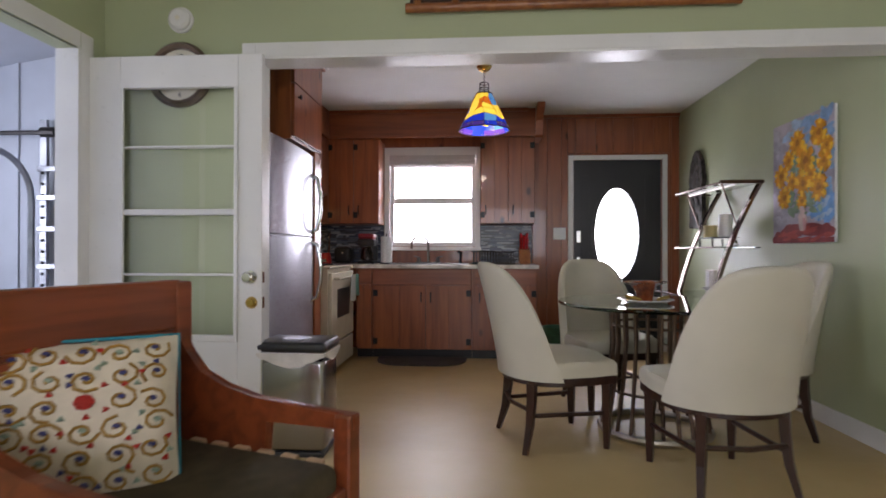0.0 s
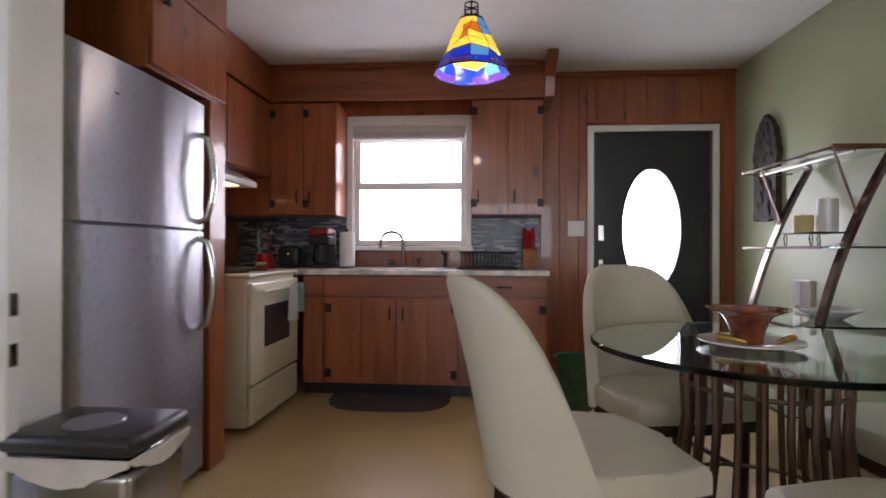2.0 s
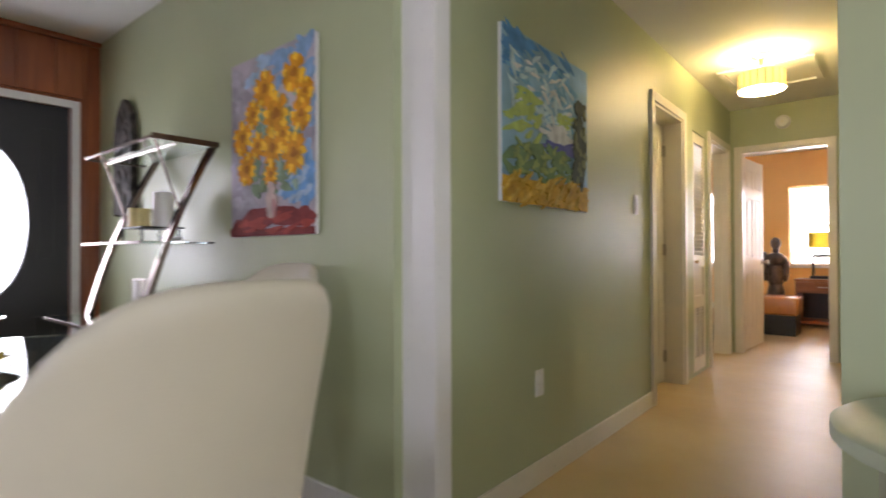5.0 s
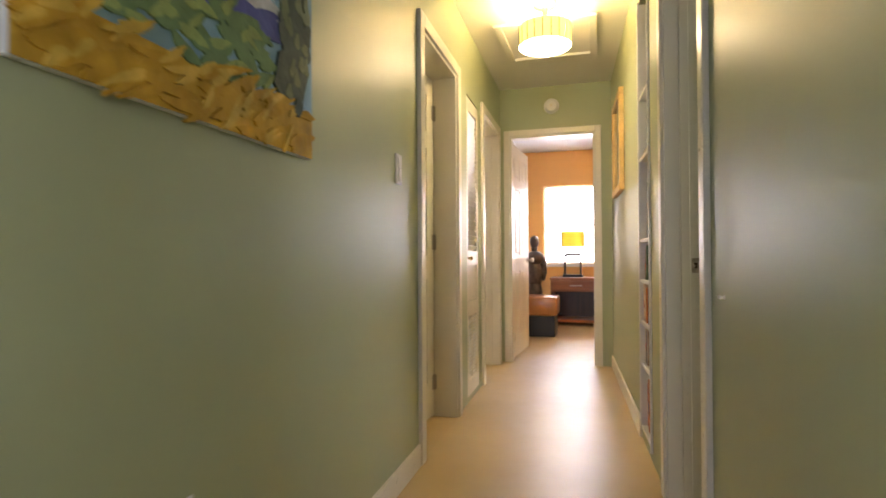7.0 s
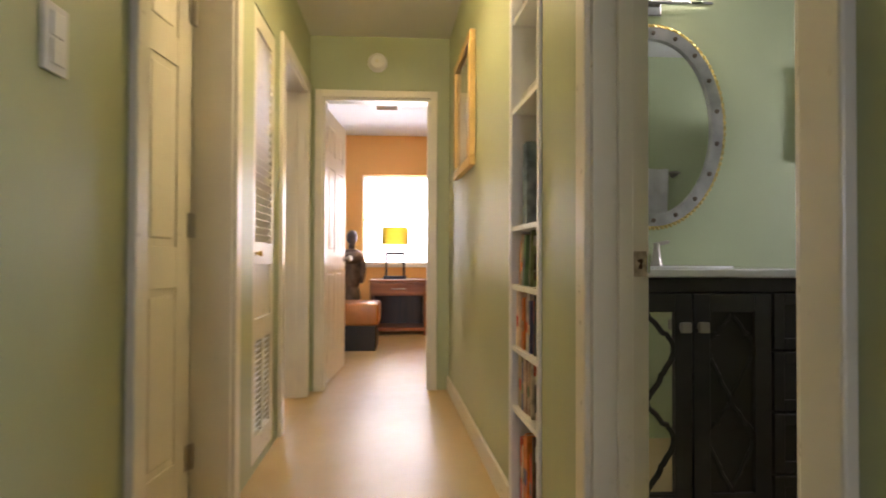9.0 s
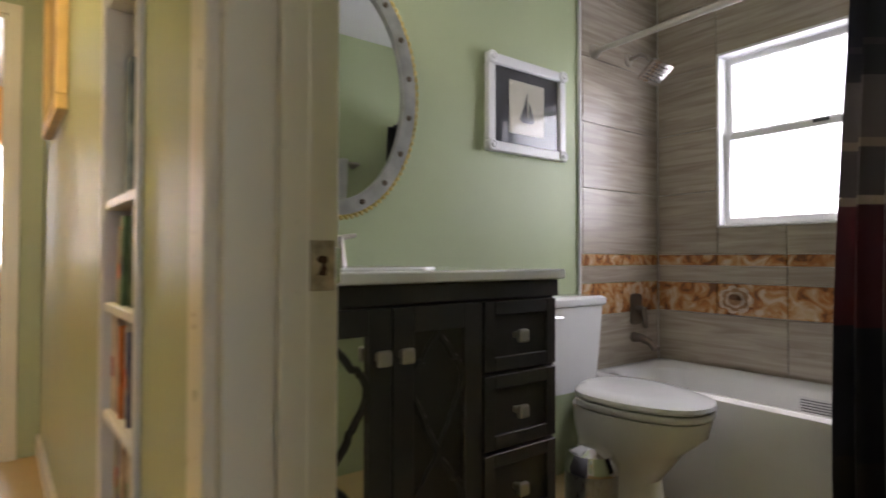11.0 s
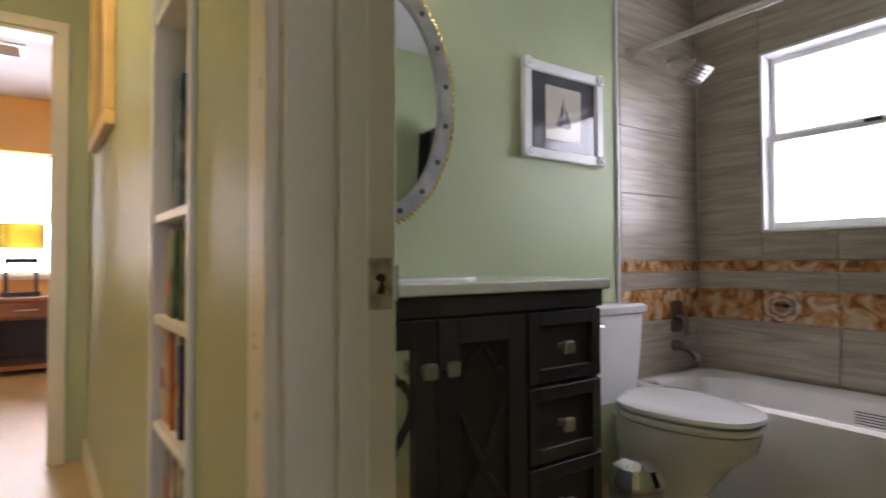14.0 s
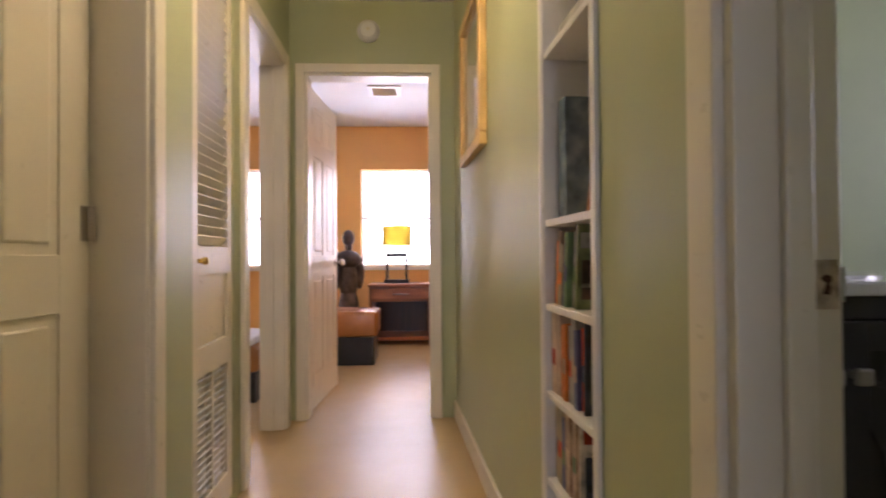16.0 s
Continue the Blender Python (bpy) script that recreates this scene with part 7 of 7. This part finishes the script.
for hy_ in (2.36, 2.56):
    h = wpart("handle", lathe([(0.024, 0.907), (0.018, 0.93), (0.011, 0.98), (0.013, 0.995), (0, 0.998)], 16, None, (7.25, hy_)), nickel, bf, "", True)
    wpart("lever", tube([(7.25, hy_, 0.99), (7.25, hy_ + (0.05 if hy_ > 2.46 else -0.05), 1.0)], [0.009, 0.006], 8), nickel, h, "", True)

# oval mirror
om = thing("oval_mirror", pose(BX - 0.02, 2.31, 1.48), "oval mirror in a silver frame with studs and gold rope", "mirror")
MF = pose(BX - 0.004, 2.31, 0, 0, 0, -90)
bm = bmesh.new()
bm.faces.new([bm.verts.new((0.252 * math.cos(2 * math.pi * i / 64), -0.014, 1.48 + 0.365 * math.sin(2 * math.pi * i / 64))) for i in range(64)])
wpart("mirror_glass", moved(bm, MF), mirror_mat, om)
wpart("backing", moved(ellipse_ring(0, 1.48, 0.02, 0.13, 0.27, 0.008), MF @ pose(0, -0.010, 0)), nickel, om)
wpart("silver_frame", moved(ellipse_ring(0, 1.48, 0.25, 0.363, 0.05, 0.02), MF @ pose(0, -0.026, 0)), mat("silver_leaf", (0.46, 0.46, 0.44), 0.35, 0.7, var=0.15, scale=12), om, "", True)
rope = bmesh.new()
gold = mat("gold_rope", (0.62, 0.48, 0.16), 0.35, 0.8, var=0.1)
pts = []
for i in range(421):
    a = 2 * math.pi * i / 420
    pts.append((0.305 * math.cos(a) * (1 + 0.012 * math.cos(i * 1.571)), -0.02 + 0.005 * math.sin(i * 1.571), 1.48 + 0.418 * math.sin(a) * (1 + 0.012 * math.cos(i * 1.571))))
wpart("gold_rope", moved(tube(pts, 0.0065, 6), MF), gold, om, "twisted gold rope edge", True)
for i in range(18):
    a = 2 * math.pi * (i + 0.5) / 18
    own = lathe([(0, 0.007), (0.008, 0.005), (0.010, 0), (0, 0)], 12)
    wpart("stud", moved(own, MF @ pose(0.275 * math.cos(a), -0.027, 1.48 + 0.388 * math.sin(a), 90, 0, 0)), mat("bronze_stud", (0.14, 0.11, 0.08), 0.4, 0.8) if i == 0 else bpy.data.materials["bronze_stud"], om, "", True)
vl = thing("vanity_light", pose(BX - 0.03, 2.34, 2.0), "chrome bar light with three lit glass shades", "wall lamp")
wpart("bar", box(BX - 0.045, BX - 0.025, 2.06, 2.62, 1.985, 2.0, 0.004), chrome, vl)
wpart("wall_plate", box(BX - 0.025, BX - 0.002, 2.27, 2.41, 1.94, 2.01, 0.006), chrome, vl)
for yy in (2.12, 2.34, 2.56):
    wpart("cup", lathe([(0, 2.0), (0.03, 2.0), (0.034, 2.03), (0, 2.03)], 18, None, (BX - 0.075, yy)), chrome, vl, "", True)
    wpart("glass_shade", lathe([(0.036, 2.03), (0.05, 2.06), (0.052, 2.15), (0.049, 2.15), (0.047, 2.06), (0.033, 2.032)], 24, None, (BX - 0.075, yy)), glow("lit_frosted_shade", (1.0, 0.96, 0.85), 4.0), vl, "", True)

pf = thing("framed_print", pose(BX - 0.002, 1.45, 1.352), "carved white frame with a sailing boat print", "picture")
PF = pose(BX - 0.002, 1.45, 1.352, 0, 0, -90)
for a in ((-0.225, 0.225, 0, 0.04), (-0.225, 0.225, 0.343, 0.383), (-0.225, -0.185, 0.04, 0.343), (0.185, 0.225, 0.04, 0.343)):
    wpart("frame_bar", moved(box(a[0], a[1], -0.028, -0.001, a[2], a[3], 0.007, None, 3), PF), white, pf)
for u in (-0.205, 0.205):
    for v in (0.02, 0.363):
        wpart("corner_rosette", moved(lathe([(0, 0.012), (0.008, 0.010), (0.011, 0.004), (0.018, 0.008), (0.024, 0.004), (0.026, -0.004), (0, -0.004)], 20), PF @ pose(u, -0.03, v, 90, 0, 0)), white, pf, "", True)
wpart("mat_board", moved(box(-0.185, 0.185, -0.010, -0.004, 0.04, 0.343), PF), mat("charcoal_mat_board", (0.05, 0.05, 0.055), 0.8), pf, "dark mat board")
wpart("print", moved(box(-0.10, 0.10, -0.0125, -0.0105, 0.085, 0.30), PF), mat("cream_print_paper", (0.62, 0.58, 0.46), 0.7), pf)
wpart("boat", moved(prism([(-0.045, 0.15), (-0.03, 0.135), (0.03, 0.135), (0.045, 0.15), (0.04, 0.152), (0.012, 0.225), (0.006, 0.155), (0.002, 0.155), (0.0, 0.262), (-0.012, 0.22), (-0.038, 0.155)], 0.0008), PF @ pose(0, -0.0136, 0)), black, pf)
pg = wpart("pane", moved(box(-0.185, 0.185, -0.0175, -0.0155, 0.04, 0.343), PF), pane_glass, pf)
pg.visible_shadow = False

# shower
satin_rod = mat("satin_nickel_rod", (0.52, 0.49, 0.45), 0.5, 0.7, var=0.03)
rod = thing("shower_rod", pose(6.5, 1.01, 1.887), "brushed nickel shower curtain rod", "curtain rod")
wpart("rod", tube([(BX - 0.012, 1.01, 1.887), (5.67, 1.01, 1.887)], 0.013, 12), satin_rod, rod, "", True)
wpart("flange", moved(lathe([(0.034, 0), (0.03, 0.012), (0.016, 0.03), (0.014, 0.034)], 20), pose(BX - 0.0105, 1.01, 1.887, 0, -90, 0)), nickel, rod, "", True)
shw = thing("shower_fixture", pose(BX - 0.01, 0.746, 1.905), "square chrome shower head on a bent arm", "shower head")
wpart("escutcheon", moved(lathe([(0.032, 0), (0.028, 0.01), (0.012, 0.014)], 20), pose(BX - 0.0105, 0.746, 1.905, 0, -90, 0)), nickel, shw, "", True)
wpart("arm", tube([(BX - 0.01, 0.746, 1.905), (7.33, 0.752, 1.91), (7.285, 0.765, 1.885), (7.255, 0.78, 1.84)], 0.010, 10), nickel, shw, "", True)
HF = look((7.255, 0.78, 1.84), (7.20, 0.815, 1.745)) @ pose(0, 0, 0, 180, 0, 20)
wpart("head", moved(loft([rrect(0, 0, 0.015, 0.015, 0.005, 0.0, 3), rrect(0, 0, 0.02, 0.02, 0.006, 0.03, 3), rrect(0, 0, 0.056, 0.056, 0.012, 0.055, 3), rrect(0, 0, 0.058, 0.058, 0.012, 0.072, 3)]), HF), chrome, shw, "", True)
noz = bmesh.new()
for i in range(5):
    for j in range(5):
        lathe([(0.004, 0.072), (0.003, 0.076), (0, 0.076)], 6, noz, (-0.036 + i * 0.018, -0.036 + j * 0.018))
tagged(wpart("nozzles", moved(noz, HF), black, shw), kind="stuff")
vv = thing("tub_valve", pose(BX - 0.01, 0.69, 0.66), "brushed nickel tub valve with a lever", "faucet")
wpart("plate", moved(loft([rrect(0, 0, 0.045, 0.075, 0.02, 0.0, 4), rrect(0, 0, 0.045, 0.075, 0.02, 0.006, 4), rrect(0, 0, 0.035, 0.062, 0.02, 0.010, 4)]), pose(BX - 0.0105, 0.69, 0.685, 0, -90, 0) @ pose(0, 0, 0, 0, 0, 90)), dark_nickel, vv, "", True)
wpart("lever", tube([(7.40, 0.69, 0.685), (7.36, 0.69, 0.685), (7.345, 0.70, 0.64), (7.335, 0.705, 0.60)], [0.02, 0.017, 0.012, 0.008], 10), dark_nickel, vv, "", True)
spt = thing("tub_spout", pose(BX - 0.01, 0.71, 0.54), "brushed nickel tub spout", "faucet")
wpart("spout", tube([(7.403, 0.71, 0.55), (7.36, 0.71, 0.55), (7.31, 0.715, 0.535), (7.275, 0.72, 0.505)], [0.026, 0.02, 0.018, 0.017], 12), dark_nickel, spt, "", True)

curt_mat = bpy.data.materials.new("banded_shower_curtain")
curt_mat.use_nodes = True
n, l = curt_mat.node_tree.nodes, curt_mat.node_tree.links
b = n["Principled BSDF"]
co, sp_, rp, mr = (n.new("ShaderNode" + k) for k in ("TexCoord", "SeparateXYZ", "ValToRGB", "MapRange"))
l.new(co.outputs["Object"], sp_.inputs[0]), l.new(sp_.outputs["Z"], mr.inputs[0])
mr.inputs[1].default_value, mr.inputs[2].default_value = -1.75, 0.0
l.new(mr.outputs[0], rp.inputs[0])
rp.color_ramp.interpolation = "CONSTANT"
bands = [(0.0, (0.012, 0.010, 0.014)), (0.03, (0.11, 0.08, 0.06)), (0.05, (0.035, 0.026, 0.022)), (0.13, (0.012, 0.011, 0.016)), (0.355, (0.085, 0.010, 0.014)), (0.56, (0.24, 0.19, 0.13)), (0.575, (0.075, 0.06, 0.05)), (0.66, (0.24, 0.19, 0.13)), (0.672, (0.11, 0.09, 0.075)), (0.78, (0.018, 0.014, 0.014)), (0.83, (0.05, 0.04, 0.036)), (0.84, (0.012, 0.010, 0.014))]
els = rp.color_ramp.elements
els[0].color = (*bands[0][1], 1)
els[1].position, els[1].color = bands[1][0], (*bands[1][1], 1)
for p_, c_ in bands[2:]:
    e = els.new(p_)
    e.color = (*c_, 1)
l.new(rp.outputs[0], b.inputs["Base Color"])
b.inputs["Roughness"].default_value = 0.42
b.inputs["Sheen Weight"].default_value = 0.3
cur = thing("shower_curtain", pose(6.06, 1.06, 1.86), "dark shower curtain with red and beige bands", "shower curtain")
bm = bmesh.new()
nu, nv = 120, 30
rows_c = []
for j in range(nv + 1):
    v = j / nv
    row = []
    for i in range(nu + 1):
        u = i / nu
        amp_ = 0.035 + 0.012 * v
        edge = 0.05 * math.sin(v * 2.2) * u
        row.append(bm.verts.new((-0.385 + 0.72 * u + edge * 0.8 + 0.012 * math.sin(11 * u * 2 * math.pi + 1.0), amp_ * math.sin(10 * 2 * math.pi * u + 0.6 * v) + 0.012 * math.sin(23 * u + 3 * v) + 0.06 * v, -1.72 * v)))
    rows_c.append(row)
for j in range(nv):
    for i in range(nu):
        bm.faces.new((rows_c[j][i], rows_c[j][i + 1], rows_c[j + 1][i + 1], rows_c[j + 1][i]))
bmesh.ops.solidify(bm, geom=bm.faces[:], thickness=0.003)
part("curtain_cloth", bm, curt_mat, cur, "", True)
for i in range(10):
    x = -0.35 + i * 0.072
    part("ring", tube([(x, -0.05 + 0.022 * math.cos(a), 0.022 + 0.026 * math.sin(a)) for a in [k * math.pi / 6 for k in range(13)]], 0.0025, 5), chrome, cur)

# towels on the wall behind, seen in the mirror
tbar = thing("towel_bar", pose(5.69, 1.66, 1.56), "brushed nickel towel bar", "towel bar")
wpart("bar", tube([(5.73, 1.34, 1.56), (5.73, 1.98, 1.56)], 0.009, 10), nickel, tbar, "", True)
for yy in (1.36, 1.96):
    wpart("post", tube([(5.662, yy, 1.56), (5.735, yy, 1.56)], [0.025, 0.012], 12), nickel, tbar, "", True)
for yy, w_, h_, xo in ((1.66, 0.44, 0.40, 0.0), (1.76, 0.13, 0.15, 0.022), (1.63, 0.14, 0.2, 0.03), (1.50, 0.11, 0.17, 0.022)):
    cloth("bath_towel", pose(5.745 + xo, yy, 1.578, 0, 0, 90), w_, h_, cotton, "white terry towel folded over the bar", 1, 0.006, 0.014)
# strike plate on the doorway
skp = thing("strike_plate", RF @ pose(2.605 + 0.018, 0.106, 0.925), "worn cream-painted strike plate on the jamb", "strike plate")
painted = mat("worn_cream_painted_metal", (0.50, 0.42, 0.31), 0.45, 0.0, var=0.2, scale=60, bump=0.3, bump_scale=90)
part("plate", box(0.0, 0.0022, -0.0155, 0.0155, -0.029, 0.029, 0.0008, None, 1), painted, skp)
hole = moved(prism([(-0.006, -0.011), (0.004, -0.012), (0.005, -0.004), (0.0025, 0.001), (0.006, 0.004), (0.005, 0.010), (-0.002, 0.0115), (-0.008, 0.008), (-0.006, 0.004), (-0.001, 0.002), (-0.003, -0.003)], 0.0006), pose(0.0029, 0, 0, 0, 0, 90))
part("latch_hole", hole, mat("rusty_dark_hole", (0.05, 0.022, 0.015), 0.9, var=0.3, scale=80), skp, "ragged dark latch hole")
part("lip", box(-0.004, 0.0024, 0.0155, 0.0235, -0.021, 0.021, 0.0015), chrome, skp, "bent metal lip")
for z in (-0.022, 0.022):
    part("screw", moved(lathe([(0, 0.001), (0.003, 0.0006), (0.0034, 0)], 10), pose(0.0022, 0, z, 0, 90, 0)), painted, skp)

# ---- bedroom ----
for y0, y1, nm in ((3.03, 3.94, "window_bedroom"), (4.95, 5.95, "window_side_room")):
    bwn = thing(nm, pose(X_BED, (y0 + y1) / 2, 0.84), "white bedroom window with open slatted blinds", "window")
    bwn["kind"] = "structure"
    bm = bmesh.new()
    for a in ((y0, y0 + 0.03, 0.84, 1.99), (y1 - 0.03, y1, 0.84, 1.99), (y0 + 0.03, y1 - 0.03, 0.84, 0.87), (y0 + 0.03, y1 - 0.03, 1.96, 1.99), (y0 + 0.03, y1 - 0.03, 1.40, 1.43)):
        box(X_BED + 0.05, X_BED + 0.085, a[0], a[1], a[2], a[3], 0.002, bm)
    wpart("window_frame", bm, white, bwn)
    wpart("window_sill", box(X_BED - 0.03, X_BED + 0.05, y0 - 0.03, y1 + 0.03, 0.80, 0.838, 0.004), white, bwn)
    g = wpart("pane", box(X_BED + 0.065, X_BED + 0.069, y0 + 0.03, y1 - 0.03, 0.87, 1.96), pane_glass, bwn)
    g.visible_shadow = False
    for i in range(44):
        z = 0.86 + i * 0.0255
        wpart("blind_slat", moved(box(-0.011, 0.011, y0 + 0.01, y1 - 0.01, -0.0006, 0.0006), pose(X_BED + 0.02, 0, z, 0, 12, 0)), white, bwn)
ds = thing("console_desk", pose(11.9, 3.47, 0), "warm brown wooden console with a drawer", "desk")
wpart("top", box(11.64, 12.16, 3.12, 3.81, 0.63, 0.66, 0.005), desk_wood, ds)
d = wpart("drawer", box(11.645, 11.665, 3.15, 3.78, 0.49, 0.615, 0.004), desk_wood, ds)
wpart("handle", tube([(11.645, 3.38, 0.555), (11.62, 3.40, 0.555), (11.62, 3.52, 0.555), (11.645, 3.54, 0.555)], 0.006, 8), nickel, d, "", True)
wpart("case", box(11.666, 12.15, 3.13, 3.80, 0.47, 0.628, 0.003), desk_wood, ds)
for yy in (3.13, 3.77):
    wpart("side_panel", box(11.66, 12.15, yy, yy + 0.03, 0, 0.469, 0.003), desk_wood, ds)
wpart("back_panel", box(12.13, 12.15, 3.16, 3.77, 0.08, 0.469), dark_wood, ds)
wpart("lower_shelf", box(11.65, 12.129, 3.16, 3.77, 0.05, 0.09, 0.004), desk_wood, ds)
linen = mat("yellow_linen_shade", (0.75, 0.62, 0.10), 0.9, var=0.05)
linen.node_tree.nodes["Principled BSDF"].inputs["Transmission Weight"].default_value = 0.6
lm = thing("table_lamp", pose(11.9, 3.45, 0.66), "table lamp with a yellow drum shade and open black base", "table lamp")
bm = bmesh.new()
for a in ((3.33, 3.355, 0.70, 0.98), (3.545, 3.57, 0.70, 0.98), (3.33, 3.57, 0.955, 0.995)):
    box(11.86, 11.94, a[0], a[1], a[2], a[3], 0.004, bm)
wpart("open_base", bm, black, lm)
wpart("foot", box(11.84, 11.96, 3.31, 3.59, 0.661, 0.70, 0.005), black, lm)
wpart("stem", tube([(11.9, 3.45, 0.99), (11.9, 3.45, 1.09)], 0.008, 8), black, lm)
wpart("shade", lathe([(0.165, 1.085), (0.165, 1.30), (0.16, 1.30), (0.16, 1.085)], 36, None, (11.9, 3.45)), linen, lm, "yellow linen drum shade", True)
lm.location.y += 0.06
ot = thing("ottoman", pose(10.85, 3.85, 0.24), "tan leather tufted ottoman cushion on a black box", "ottoman")
wpart("cushion", box(10.58, 11.05, 3.63, 4.15, 0.25, 0.475, 0.03, None, 3), mat("tan_leather", (0.42, 0.17, 0.04), 0.3, var=0.1, coat=0.2), ot, "", True)
for i in range(3):
    wpart("seam", tube([(10.70 + i * 0.12, 3.64, 0.476), (10.70 + i * 0.12, 4.14, 0.476)], 0.004, 6), mat("tan_piping", (0.3, 0.1, 0.03), 0.4), ot)
wpart("box_base", box(10.60, 11.03, 3.66, 4.13, 0.0, 0.248, 0.006), black, ot, "black box base")
bn = thing("bench", pose(9.75, 4.75, 0), "tan leather bench on a dark base with a pale throw", "bench")
wpart("base", box(9.42, 10.08, 4.34, 5.16, 0.0, 0.20, 0.006), black, bn, "dark base")
wpart("cushion", box(9.40, 10.10, 4.32, 5.18, 0.201, 0.37, 0.03, None, 3), bpy.data.materials["tan_leather"], bn, "", True)
th = thing("throw", pose(9.75, 4.75, 0.371), "pale folded throw lying on the bench", "blanket")
wpart("cloth", box(9.44, 9.98, 4.36, 5.0, 0.371, 0.425, 0.022, None, 3), cotton, th, "", True)
stt = bmesh.new()
for (x, y, z, rx, rz) in ((0, 0, 0.35, 0.11, 0.36), (0, 0.0, 0.72, 0.10, 0.22), (0, 0.0, 0.93, 0.13, 0.10), (0.0, 0.0, 1.06, 0.04, 0.08), (0, 0.0, 1.15, 0.062, 0.085), (0.02, -0.11, 0.80, 0.05, 0.17), (0.02, 0.12, 0.80, 0.05, 0.17), (0, 0.14, 0.98, 0.05, 0.06), (-0.05, 0.20, 0.85, 0.07, 0.25), (0, 0, 0.03, 0.16, 0.03)):
    own = bmesh.new()
    bmesh.ops.create_icosphere(own, subdivisions=3, radius=1)
    join(stt, moved(own, pose(11.35 + x, 3.98 + y, z) @ Matrix.Diagonal((rx, rx, rz, 1))))
sto = part("figure_statue", stt, mat("dark_bronze_patina", (0.09, 0.07, 0.06), 0.45, 0.4, var=0.4, scale=12, bump=0.5, bump_scale=40), None, "", True)
tagged(sto, "dark standing figure statue beside the window", "statue")
cv = thing("ceiling_vent", pose(10.81, 3.57, 2.499), "white ceiling air vent with dark slats", "vent")
bm = bmesh.new()
for a in ((10.66, 10.70, 3.42, 3.72), (10.93, 10.97, 3.42, 3.72), (10.70, 10.93, 3.42, 3.46), (10.70, 10.93, 3.68, 3.72)):
    box(a[0], a[1], a[2], a[3], 2.488, 2.4995, 0.003, bm)
wpart("frame", bm, white, cv)
wpart("backing", box(10.70, 10.93, 3.46, 3.68, 2.4975, 2.4992), black, cv)
for i in range(8):
    wpart("slat", moved(box(-0.008, 0.008, 3.46, 3.68, -0.001, 0.001), pose(10.715 + i * 0.028, 0, 2.492, 0, 35, 0)), white, cv)

# ---- pine boards on the kitchen wall ----
wkb = bpy.data.objects["wall_kitchen_back"]
spots = []
x, pk = 2.637, random.Random(2)
while x < 4.2:
    w_ = pk.choice((0.15, 0.18, 0.21, 0.24))
    x1 = min(4.203, x + w_)
    spots.append((x, x1))
    x = x1
for a, b_ in spots:
    z0 = 0.0 if b_ <= 3.004 or a >= 4.056 else 2.087
    segs = [(a, b_, z0)]
    if z0 == 0.0:
        pass
    elif a < 3.004:
        segs = [(a, 3.004, 0.0), (3.004, b_, 2.087)]
    elif b_ > 4.056:
        segs = [(a, 4.056, 2.087), (4.056, b_, 0.0)]
    for s0, s1, zz in segs:
        if s1 - s0 < 0.006:
            continue
        o = part("plank", box(s0 + 0.001, s1 - 0.001, 6.927, 6.949, zz, 2.462, 0.0025, None, 1), pine)
        o.parent, o.matrix_parent_inverse = wkb, wkb.matrix_basis.inverted()
o = part("crown_moulding", box(2.72, 4.203, 6.90, 6.949, 2.463, 2.498, 0.01), pine_x)
o.parent, o.matrix_parent_inverse = wkb, wkb.matrix_basis.inverted()
